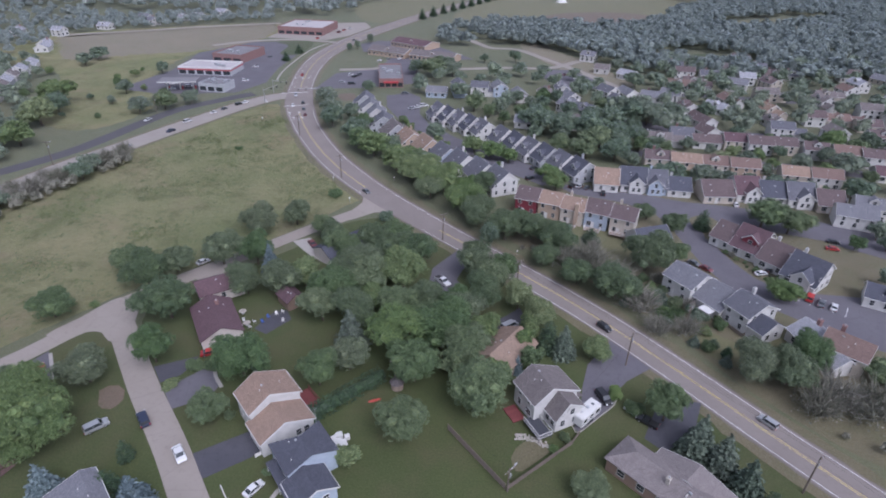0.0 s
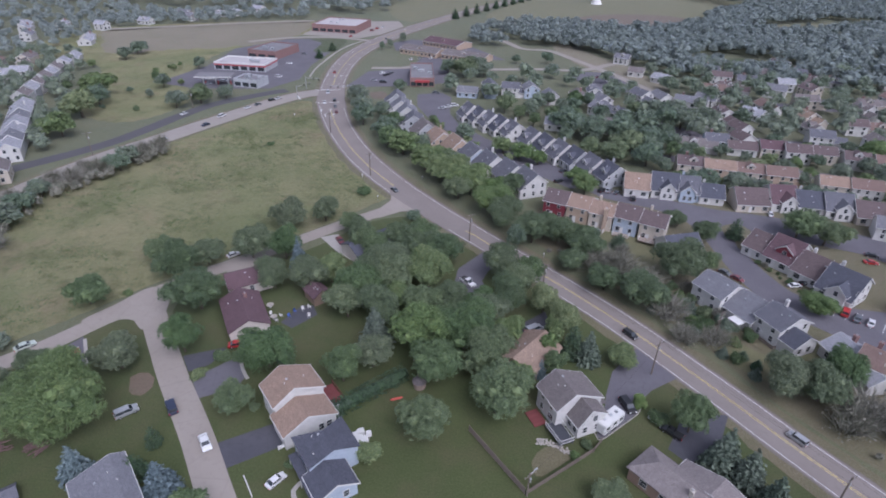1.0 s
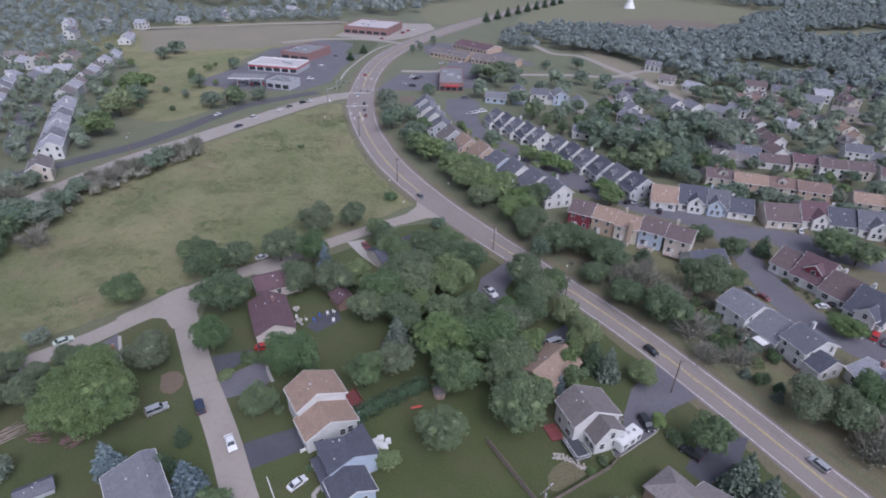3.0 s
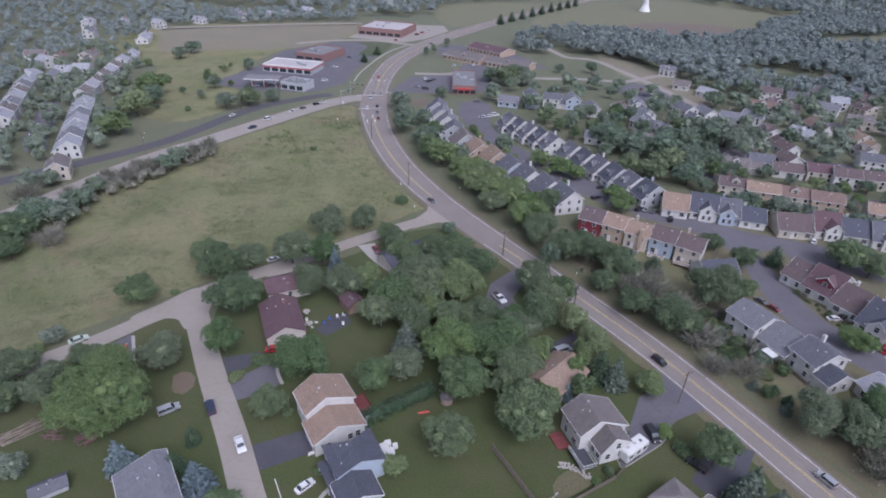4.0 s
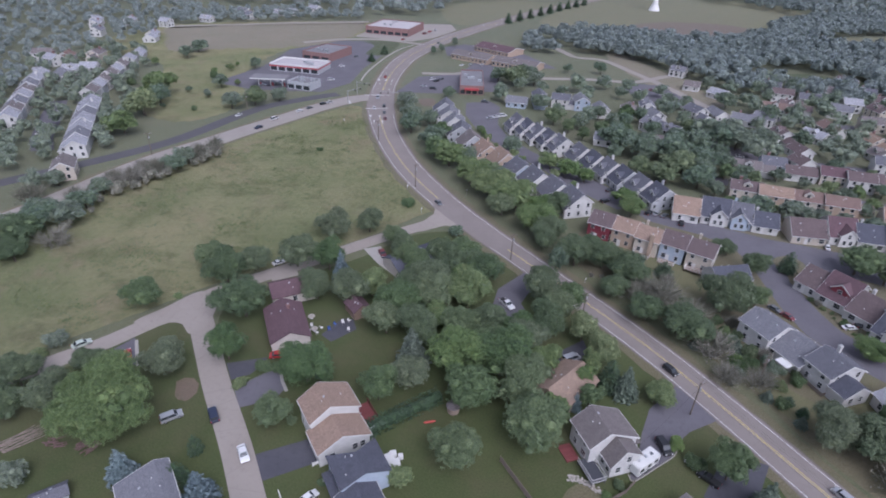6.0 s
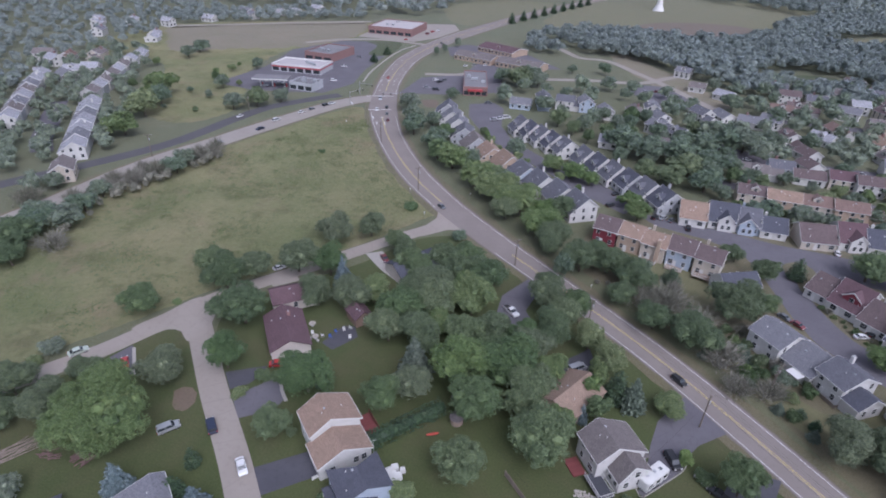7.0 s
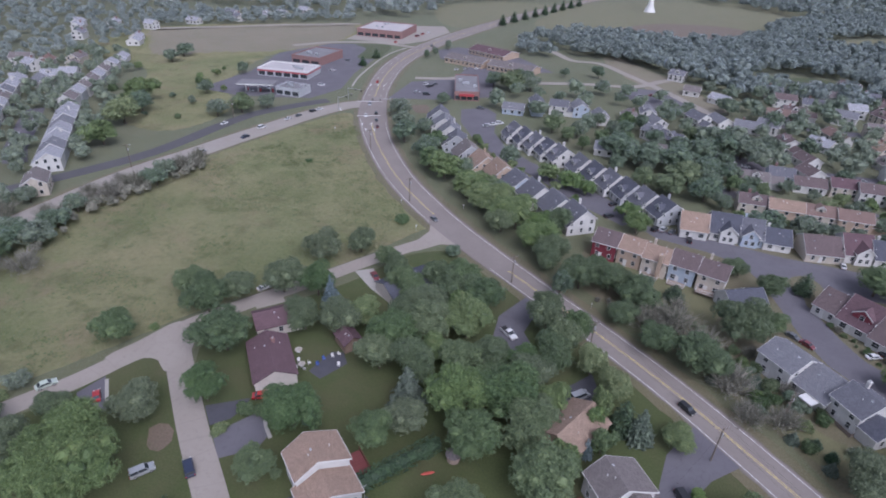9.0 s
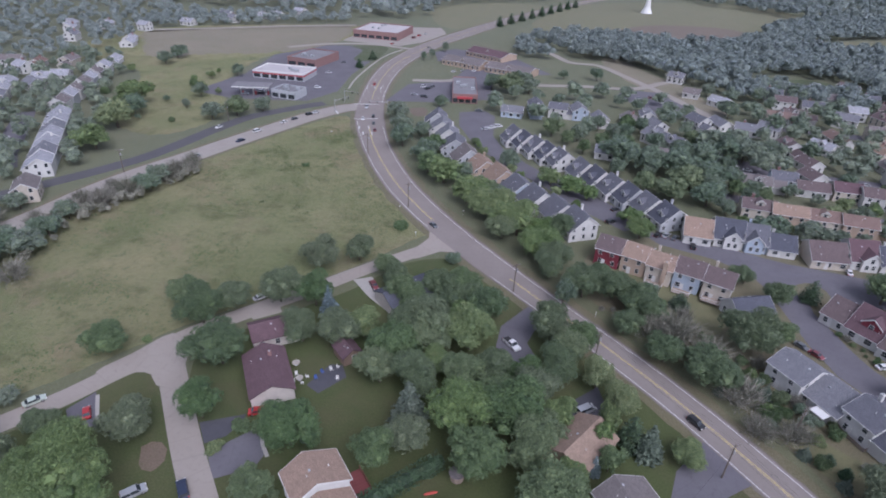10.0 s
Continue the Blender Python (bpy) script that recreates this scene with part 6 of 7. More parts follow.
for poly, count, gap, kinds, low, high, seed, group in (
        ([(-42, 228), (-33, 214), (-25, 203), (-17, 196), (-10, 189), (-4, 181), (3, 174), (-2, 166), (-14, 176), (-28, 192), (-44, 216)], 16, 4.5, "mmld", 7, 9, 11, "tree belt along the main road"),
        ([(12, 148), (24, 150), (36, 140), (44, 130), (46, 118), (46, 110), (54, 98), (62, 86), (74, 74), (92, 52), (84, 50), (70, 70), (54, 94), (42, 110), (28, 126), (14, 140)], 34, 4.6, "dgdmgsd", 3.5, 7, 12, "tree belt by the terraces"),
        ([(-34, 116), (-26, 140), (-10, 134), (12, 116), (12, 104), (-4, 84), (-20, 90), (-34, 104)], 22, 4.6, "mdlmd", 6.5, 9, 13, "grove behind the houses"),
        ([(-4, 268), (12, 246), (26, 228), (42, 208), (52, 200), (75, 200), (76, 218), (64, 280), (30, 290)], 26, 6.0, "ddmdm", 6, 9, 15, "tall trees behind the terraces"),
        ([(-34, 246), (-24, 232), (-12, 218), (4, 203), (12, 196), (16, 199), (6, 208), (-8, 222), (-20, 236), (-28, 252)], 14, 5, "lsyl", 2.2, 4.5, 16, "small trees of the terrace court"),
        ([(12, 150), (26, 150), (34, 139), (46, 130), (50, 114), (62, 90), (56, 92), (42, 110), (28, 126), (8, 142)], 70, 2.3, "sygsdsk", 1.4, 3.4, 21, "shrubs along the embankment"),
        ([(72.4, 152), (73.2, 140), (78, 128.5), (84, 124.5), (82, 131), (77, 139), (74, 150)], 14, 1.7, "sygs", 0.8, 2.0, 22, "shrubs of the front gardens"),
        ([(-222, 268), (-182, 218), (-166, 226), (-150, 250), (-163, 285), (-182, 320), (-200, 334), (-238, 316)], 15, 7.5, "lmslds", 2.5, 5.5, 23, "bushes on the far meadow"),
        ([(44, 118), (50, 126), (58, 118), (62, 108), (58, 103), (52, 106)], 16, 2.4, "sgsdy", 1.6, 3.6, 24, "shrubs along the embankment"),
        ([(60, 192), (84, 188), (130, 183), (128, 188), (86, 194), (62, 198)], 16, 4.5, "dmdl", 3.5, 6.5, 17, "trees of the eastern estate"),
        ([(60, 195), (150, 180), (200, 190), (200, 235), (100, 240), (60, 235)], 46, 5.5, "ddmdml", 4.5, 7.5, 5, "trees of the eastern estate"),
        ([(95, 130), (150, 110), (200, 130), (200, 185), (140, 180)], 26, 6, "ddml", 4.5, 7, 7, "trees of the eastern estate")):
    for x, y in scattered(poly, count, gap, seed):
        h = tree_rng.uniform(low, high)
        tree(x, y, h * tree_rng.uniform(0.52, 0.66), h, tree_rng.choice(kinds), group)


NEAR_WOOD = [round_crown(s, 1.0, 2.0, 0.0, 7, 380, 0.09, 1.06, 14, 0.88) for s in (71, 72, 73, 74, 75)]
FAR_WOOD = [round_crown(s, 1.0, 2.0, 0.0, 4, 150, 0.12, 1.0, 14, 0.97) for s in (81, 82, 83, 84, 85)]


def wood(name, poly, count, gap, low, high, seed, mat, label, crowns=None):
    """A distant wood in one mesh: lobed crowns with leafy sprays, turned and stretched at random."""
    rng = np.random.default_rng(seed)
    forms = [(np.array(v), f) for v, f in (crowns or FAR_WOOD)]
    pieces = []
    for x, y in scattered(poly, count, gap, seed):
        h = rng.uniform(low, high)
        r = h * rng.uniform(0.5, 0.7)
        v, f = forms[rng.integers(len(forms))]
        a = rng.uniform(0, 2 * math.pi)
        turn = np.array([[math.cos(a), math.sin(a), 0], [-math.sin(a), math.cos(a), 0], [0, 0, 1]])
        pieces.append((v @ turn * np.array([r, r * rng.uniform(0.85, 1.15), h / 2]) + np.array([x, y, 0]), f))
    verts, faces = gather(pieces)
    return tagged(new(name, raw(name, verts, faces, M[mat])), label, "wood", kind="stuff")


TAKEN += [(150, 405, 24), (130, 400, 14), (170, 400, 16), (100, 560, 50), (140, 585, 40), (250, 560, 26), (285, 580, 26), (320, 600, 24), (215, 545, 18)]
# far and estate woods take the leaves with haze painted into them
wood("wood_estate", [(60, 235), (100, 240), (200, 235), (280, 200), (300, 290), (100, 300), (60, 262)], 56, 9, 7, 10.5, 56, "hazed_estate_leaf", "trees among the eastern houses", NEAR_WOOD)
wood("wood_estate_north", [(-32, 305), (-20, 285), (20, 268), (60, 278), (120, 300), (300, 290), (320, 330), (260, 380), (180, 400), (120, 380), (95, 352), (20, 345), (-20, 322)], 85, 10, 7.5, 11, 62, "hazed_estate_leaf", "trees among the far eastern houses", NEAR_WOOD)
wood("wood_estate_west", [(-160, 150), (-172, 196), (-190, 228), (-215, 262), (-240, 310), (-270, 350), (-300, 340), (-300, 280), (-260, 215), (-230, 170), (-195, 130)], 150, 7, 5, 8, 63, "hazed_estate_leaf", "trees among the western terraces", NEAR_WOOD)
wood("wood_east", [(60, 420), (110, 350), (160, 345), (260, 350), (330, 300), (420, 330), (520, 480), (560, 700), (430, 760), (260, 690), (180, 600), (160, 540), (90, 515), (30, 520), (20, 470)], 1500, 7.2, 9, 13, 51, "hazed_far_leaf", "dense dark green wood beyond the estate")
wood("wood_north_east", [(160, 800), (260, 700), (430, 760), (560, 700), (760, 860), (700, 1000), (300, 1020), (170, 1000)], 420, 14, 11, 17, 52, "hazed_far_leaf", "hazy dark wood on the skyline")
wood("wood_north", [(-600, 640), (-420, 560), (-260, 545), (-150, 540), (-110, 580), (-110, 660), (-30, 720), (40, 800), (130, 960), (100, 1040), (-300, 1000), (-640, 860)], 760, 14, 11, 17, 53, "hazed_far_leaf", "hazy dark wood on the skyline")
wood("wood_lane", [(-312, 430), (-262, 458), (-222, 486), (-168, 508), (-180, 535), (-260, 530), (-330, 480)], 110, 8, 6, 9, 64, "hazed_far_leaf", "trees among far houses along the lane")
wood("wood_west", [(-230, 170), (-275, 255), (-300, 330), (-290, 400), (-320, 470), (-290, 500), (-420, 570), (-620, 640), (-700, 500), (-600, 300), (-400, 160)], 820, 8.6, 5.5, 8.5, 54, "hazed_far_leaf", "trees among the western estate")
wood("wood_centre", [(-30, 440), (-10, 425), (10, 440), (60, 425), (90, 440), (60, 520), (10, 520), (-25, 480)], 130, 8.0, 8, 12, 55, "hazed_far_leaf", "dark trees behind the low shops", NEAR_WOOD)
wood("wood_side", [(280, 190), (360, 170), (480, 330), (330, 300), (285, 290)], 220, 9, 8, 12, 57, "hazed_far_leaf", "trees beside the eastern estate")
wood("brush_belt", [(38, 112), (50, 96), (62, 82), (80, 66), (95, 56), (110, 62), (92, 80), (72, 92), (56, 104), (46, 116)], 36, 4.2, 1.4, 2.8, 58, "brush", "grey and green brush along the road embankment", NEAR_WOOD)
wood("brush_west", [(-128, 196), (-134, 178), (-141, 160), (-146, 140), (-142, 120), (-136, 125), (-138, 148), (-131, 168), (-122, 190)], 60, 3.2, 2.4, 5.0, 59, "brush", "grey-green brush along the pale road", NEAR_WOOD)
for i in range(9):
    tree(-52 + 8.5 * i + 4, 545 + 19 * i, 3.2, 9, "a", "row of dark trees by the far road")


def weeds(seed=9, count=2200):
    """Tufts and low weeds over the meadow, thicker in drifts."""
    rng = np.random.default_rng(seed)
    poly = [(-40, 168), (-52, 146), (-82, 112), (-108, 78), (-150, 70), (-150, 130), (-138, 172), (-112, 228), (-96, 262), (-86, 252), (-64, 210)]
    pieces, made = [], 0
    while made < count:
        x, y = rng.uniform(-160, -38), rng.uniform(60, 265)
        if not inside((x, y), poly) or noise.noise(Vector((x * 0.05, y * 0.05, 3))) + 0.25 * rng.normal() < 0.12:
            continue
        n, r = int(rng.integers(5, 12)), rng.uniform(0.25, 0.8)
        if made % 9 == 0:       # a broad tussock
            n, r = int(rng.integers(24, 50)), rng.uniform(0.8, 1.7)
        at = np.array([x, y, 0.12]) + rng.normal(size=(n, 3)) * np.array([r, r, 0.10])
        at[:, 2] = abs(at[:, 2])
        pieces.append(clumps(rng, at, np.tile([0, 0, 1.0], (n, 1)), 0.24, 1.0))
        made += 1
    verts, faces = gather(pieces)
    return tagged(new("meadow_weeds", raw("meadow_weeds", verts, faces, M["weed"])), "tufts of green and dry weeds in the meadow", "weeds", kind="stuff")


weeds()


def hedge(a, b, wide, high, mat, label):
    """A clipped hedge from a to b."""
    rng = np.random.default_rng(5)
    a, b = np.array(a, float), np.array(b, float)
    n = int(np.linalg.norm(b - a) * 60)
    d = (b - a) / np.linalg.norm(b - a)
    s = np.array([d[1], -d[0]])
    pieces = []
    for t in np.linspace(0.03, 0.97, int(np.linalg.norm(b - a) / 0.9)):
        c = a + (b - a) * t
        pieces.append(ball(rng, (*c, high * 0.48), (wide * 0.5, wide * 0.5, high * 0.46), 0.2))
    u, w = rng.uniform(0, 1, n), rng.uniform(-1, 1, n)
    top = rng.random(n) < 0.5
    at = np.zeros((n, 3))
    at[:, :2] = a + (b - a) * u[:, None] + s * (np.where(top, w, np.sign(w)) * wide * 0.55)[:, None]
    at[:, 2] = np.where(top, high, rng.uniform(0.1, high, n)) + rng.normal(size=n) * 0.08
    out = np.where(top[:, None], np.array([0, 0, 1.0]), np.column_stack([s[0] * np.sign(w), s[1] * np.sign(w), np.full(n, 0.2)]))
    pieces.append(clumps(rng, at, out, 0.24))
    verts, faces = gather(pieces)
    return tagged(new("hedge", raw("hedge", verts, faces, M[mat])), label, "hedge")


hedge((-27.5, 71.8), (-15.0, 84.6), 2.7, 2.5, "cedar", "tall dark green clipped hedge between the gardens")


# ---- vehicles ----
PAINT = {"white": car_material("white_paint", (0.60, 0.60, 0.595), 0.0), "silver": car_material("silver_paint", (0.42, 0.43, 0.44), 0.5), "grey": car_material("grey_paint", (0.13, 0.14, 0.15), 0.4), "black": car_material("black_paint", (0.02, 0.02, 0.022), 0.2), "red": car_material("red_paint", (0.38, 0.025, 0.025), 0.1), "blue": car_material("dark_blue_paint", (0.03, 0.04, 0.075), 0.3), "maroon": car_material("maroon_paint", (0.17, 0.03, 0.035), 0.2), "green": car_material("pale_green_paint", (0.42, 0.47, 0.40), 0.1)}
SHAPES = {  # half length, half width, belt, roof, cabin: foot rear, foot front, top rear, top front
    "sedan": (2.3, 0.9, 0.92, 1.42, -1.75, 1.25, -1.0, 0.45), "suv": (2.35, 0.95, 1.08, 1.72, -2.25, 1.35, -2.05, 0.6),
    "van": (2.45, 0.98, 1.1, 1.85, -2.38, 1.75, -2.25, 0.9), "pickup": (2.75, 0.98, 1.08, 1.78, -0.55, 1.4, -0.4, 0.7)}
CARS = {}


def slope(bm, amount, z):
    """Draws in the upper vertices sideways."""
    for v in bm.verts:
        if v.co.z > z:
            v.co.x *= amount


def build_car(kind, colour, near=True):
    """A car that points along local +y: body, glazed cabin, roof, four wheels, lamps."""
    hl, hw, belt, top, r0, r1, t0, t1 = SHAPES[kind]
    c = thing("pickup" if kind == "pickup" else "car", 0, 0, 0, 0, "", "pickup" if kind == "pickup" else "car")
    side = [(-hl, 0.42), (-hl + 0.05, belt - 0.12), (-hl + 0.25, belt), (hl * 0.55, belt), (hl - 0.35, belt - 0.16), (hl - 0.02, belt - 0.36), (hl, 0.42), (hl - 0.12, 0.24), (-hl + 0.12, 0.24)]
    if kind in ("suv", "van", "pickup"):
        side[4] = (hl - 0.3, belt - 0.06)
    bm = bmesh.new()
    vs = [[bm.verts.new((s * hw, y, z)) for y, z in side] for s in (-1, 1)]
    n = len(side)
    bm.faces.new(vs[0])
    bm.faces.new(list(reversed(vs[1])))
    for i in range(n):
        j = (i + 1) % n
        bm.faces.new((vs[0][j], vs[0][i], vs[1][i], vs[1][j]))
    bmesh.ops.recalc_face_normals(bm, faces=bm.faces)
    bmesh.ops.bevel(bm, geom=[e for e in bm.edges if abs(e.verts[0].co.x - e.verts[1].co.x) < 1e-4], offset=0.09, segments=2, affect="EDGES")
    part("body", bm, PAINT[colour], c)
    if kind == "pickup":
        part("bed", boxed(-hw + 0.12, hw - 0.12, -hl + 0.15, r0 - 0.15, belt - 0.03, belt + 0.012), M["tyre"], c)
    bm = bmesh.new()
    cabin = [(r0, belt - 0.04), (r1, belt - 0.04), (t1, top - 0.05), (t0, top - 0.05)]
    vs = [[bm.verts.new((s * (hw - 0.07), y, z)) for y, z in cabin] for s in (-1, 1)]
    bm.faces.new(vs[0])
    bm.faces.new(list(reversed(vs[1])))
    for i in range(4):
        j = (i + 1) % 4
        bm.faces.new((vs[0][j], vs[0][i], vs[1][i], vs[1][j]))
    bmesh.ops.recalc_face_normals(bm, faces=bm.faces)
    slope(bm, 0.84, belt + 0.2)
    part("cabin_glass", bm, M["glass"], c)
    roof = boxed(-(hw - 0.07) * 0.87, (hw - 0.07) * 0.87, t0 - 0.05, t1 + 0.08, top - 0.07, top, bevel=0.03)
    part("roof", roof, PAINT[colour], c)
    for s in (-1, 1) if near else ():
        for (ya, yb) in ((r0 + 0.03, t0), (r1 - 0.03, t1), ((r0 + r1) / 2, (t0 + t1) / 2)):
            part("pillar", tube(bmesh.new(), (s * (hw - 0.09), ya, belt - 0.02), (s * (hw - 0.07) * 0.85, yb, top - 0.05), 0.05, 0.05, 5), PAINT[colour], c)
    for s in (-1, 1):
        for y in (-hl * 0.6, hl * 0.62):
            w = part("wheel", tube(bmesh.new(), (s * (hw - 0.2), y, 0.33), (s * (hw + 0.01), y, 0.33), 0.33, 0.33, 16), M["tyre"], c)
            if near:
                part("rim", tube(bmesh.new(), (s * (hw - 0.03), y, 0.33), (s * (hw + 0.025), y, 0.33), 0.2, 0.19, 12), M["rim"], w)
        if not near:
            continue
        part("headlight", boxed(s * (hw - 0.25) - 0.18, s * (hw - 0.25) + 0.18, hl - 0.14, hl + 0.012, belt - 0.42, belt - 0.26), M["lamp_clear"], c)
        part("tail_light", boxed(s * (hw - 0.15) - 0.12, s * (hw - 0.15) + 0.12, -hl - 0.012, -hl + 0.1, belt - 0.4, belt - 0.14), M["lamp_red"], c)
    return c


def car(x, y, heading, kind="sedan", colour="white", label="", group="", size=0.88):
    """A car at a place; heading in degrees from +x towards +y."""
    near = math.hypot(x, y) < 215
    key = (kind, colour, near)
    m = pose(x, y, 0.055, 0, 0, heading - 90) @ Matrix.Scale(size, 4)
    if key in CARS:
        c = copy_thing(CARS[key], m)
    else:
        c = CARS[key] = build_car(kind, colour, near)
        c.matrix_basis = m
    words = {"sedan": "sedan", "suv": "sport utility car", "van": "van", "pickup": "pickup truck"}[kind]
    return tagged(c, label or "%s %s parked on asphalt" % (colour, words), "", group)


car(-56.5, 70.4, 130, "suv", "blue", "dark blue car on the pale street")
car(-46.6, 63.4, -50, "sedan", "white", "white sedan on the pale street")
car(-64.0, 68.2, 46, "suv", "silver", "silver estate car parked on the lawn edge")
car(-95.4, 82.5, 52, "sedan", "green", "pale green car parked beside the side street")
car(-31.7, 57.6, 57, "sedan", "white", "white sedan parked on the grass by the house")
car(-5.0, 120.2, -48, "pickup", "white", "white pickup parked under the trees")
car(11.2, 103.2, 38, "van", "silver", "silver van parked behind the low house")
car(28.4, 82.2, -68, "suv", "black", "black sport utility car on the dark driveway")
car(35.4, 76.6, 142, "pickup", "black", "black pickup with boards on its bed", "", 0.76)
car(-51.9, 89.2, 20, "sedan", "red", "red car beside the brown house")
car(-42.4, 136.2, -55, "sedan", "maroon", "maroon car on the concrete driveway")
car(-68.6, 124.4, 48, "sedan", "white", "white car parked beside the side street")
car(-83.6, 82.0, 130, "sedan", "red", "red car on a grey driveway")
for x, y, a, kind, colour in ((83.4, 121.8, 55, "sedan", "red"), (85.9, 120.4, 55, "suv", "red"), (87.6, 118.2, 55, "sedan", "grey"), (89.9, 116.8, 55, "sedan", "white"), (78.4, 130.9, 15, "sedan", "white"), (82.2, 132.6, 15, "sedan", "black"), (107, 150.4, -15, "sedan", "black"), (104.7, 146.2, -12, "sedan", "red"), (88, 173.6, 80, "sedan", "white"), (64.6, 132.2, -50, "sedan", "maroon"), (62.2, 134.8, -50, "sedan", "grey"), (36.2, 183.4, 55, "suv", "black"), (38.8, 183.8, 55, "sedan", "silver"), (41.2, 182.8, 55, "sedan", "grey"), (45.9, 178.4, 80, "suv", "black")):
    car(x, y, a, kind, colour, "", "cars parked by the terraces")
for x, y, a, kind, colour in ((-28.3, 269.3, 20, "sedan", "silver"), (-25.8, 272, 20, "sedan", "white"), (-23, 274.6, 20, "suv", "white"), (-34.8, 296, 0, "sedan", "grey"), (22, 189, 40, "suv", "black"), (13.8, 190, -50, "sedan", "red"), (2.2, 220.8, 40, "sedan", "white"), (24.3, 198.8, 40, "sedan", "black"), (-70.6, 331.9, 60, "suv", "white"), (-67.6, 328.4, 60, "sedan", "black"), (-65.8, 333.6, 60, "sedan", "grey"), (-72, 315, 0, "sedan", "silver"), (-66, 312, 0, "suv", "black"), (-60, 372, 60, "sedan", "white"), (-55, 376, 60, "sedan", "silver"), (-48, 378, 60, "sedan", "white")):
    car(x, y, a, kind, colour, "", "cars parked in the courts")
for x, y, a, kind, colour in ((-131, 345, 0, "sedan", "white"), (-125.4, 312, 10, "suv", "white"), (-133, 302.5, 40, "sedan", "silver"), (-131, 373, 0, "sedan", "grey"), (-107, 468, 70, "suv", "maroon"), (-105, 478, 70, "sedan", "red"), (-102, 486, 70, "sedan", "white"), (-117, 440, 70, "sedan", "red"), (-156, 290, 10, "sedan", "silver"), (-150, 296, 10, "suv", "white"), (-142, 297, 10, "sedan", "black"), (-160, 300, 10, "van", "white"), (98, 247, 5, "sedan", "white"), (122, 245, 5, "sedan", "silver"), (75, 252, -20, "suv", "white"), (80, 249, -10, "sedan", "white"), (150, 241, 5, "suv", "white"), (48, 345, 20, "sedan", "silver"), (55, 348, 20, "sedan", "maroon"), (60, 340, 20, "sedan", "white"), (-201, 186, 35, "sedan", "silver"), (-204.5, 188.5, 35, "suv", "black"), (-207, 193, 35, "sedan", "white"), (-211, 198, 35, "sedan", "grey"), (-216, 203, 35, "suv", "white"), (-221, 219, 120, "sedan", "white")):
    car(x, y, a, kind, colour, "", "cars by the shops and far houses")


def on_road(line, y, offset, ahead=True):
    """A place on a road: by its y, the offset to its right, and the heading along it."""
    i = int(np.argmin(abs(line[:, 1] - y)))
    d = line[min(i + 1, len(line) - 1)] - line[i - 1]
    p = line[i] + normals(line)[i] * offset
    return p[0], p[1], math.degrees(math.atan2(d[1], d[0])) + (0 if ahead else 180)


for line, y, o, ahead, kind, colour in ((MAIN, 175, -1.9, False, "sedan", "grey"), (MAIN, 78, 1.9, True, "suv", "silver"), (MAIN, 106.5, -1.9, False, "suv", "black"), (MAIN, 262, 2.2, True, "sedan", "grey"), (MAIN, 271, 2.2, True, "suv", "black"), (MAIN, 254, 2.2, True, "sedan", "maroon"), (MAIN, 268, -2.6, False, "sedan", "white"), (MAIN, 286, -1.5, False, "suv", "silver"), (MAIN, 330, -2, False, "sedan", "red"), (MAIN, 438, 2, True, "sedan", "grey"), (WEST, 271, 2, False, "sedan", "white"), (WEST, 265, 2, False, "suv", "black"), (WEST, 259, 2, False, "sedan", "grey"), (WEST, 252, 2, False, "sedan", "white"), (WEST, 239, 2, False, "van", "white"), (WEST, 227, -2, True, "sedan", "blue"), (WEST, 205, -2, True, "sedan", "silver"), (NEW_ROAD, 238, 0, True, "sedan", "white")):
    x, y, a = on_road(line, y, o, ahead)
    car(x, y, a, kind, colour, "%s car on the open road" % {"grey": "dark grey metallic", "silver": "silver metallic", "black": "black polished", "white": "plain white", "maroon": "dark maroon", "red": "bright red", "blue": "dark blue"}[colour], "cars on the roads")
c = thing("camper_trailer", 24.1, 76.9, 0.04, 46, "white camper trailer parked on the driveway", "trailer")
part("body", boxed(-3.0, 3.0, -1.2, 1.2, 0.5, 2.75, bevel=0.16), M["white_trim"], c)
for x, y in ((-1.6, 0.2), (0.2, 0.1), (1.6, -0.1)):
    part("roof_hatch", boxed(x - 0.3, x + 0.3, y - 0.3, y + 0.3, 2.75, 2.88, bevel=0.04), M["tarp"] if x > 1 else M["metal"], c)
for x in (-2.0, 0.0, 1.9):
    part("window", boxed(x - 0.5, x + 0.5, -1.235, -1.19, 1.5, 2.1), M["glass"], c)
part("stripe", boxed(-3.0, 3.0, -1.225, -1.19, 1.1, 1.25), M["tarp"], c)
part("door", boxed(0.7, 1.3, -1.23, -1.19, 0.6, 2.3), M["white_trim"], c)
for y in (-1.1, 1.1):
    for x in (-0.45, 0.45):
        part("wheel", tube(bmesh.new(), (x, y - 0.1, 0.34), (x, y + 0.1, 0.34), 0.34, 0.34, 14), M["tyre"], c)
part("drawbar", tube(bmesh.new(), (3.0, 0, 0.5), (4.1, 0, 0.45), 0.06, 0.06, 6), M["metal"], c)
for i, (x, y) in enumerate(((33.2, 79.4), (33.8, 78.6))):
    tagged(new("board", link_mesh("board", boxed(-0.2, 0.2, -1.5, 1.5, 0.06, 0.5 + 0.1 * i), M["white_trim"])), "long white board leaning by the pickup", "board", "boards by the pickup").matrix_basis = pose(x, y, 0, 0, 0, 62)

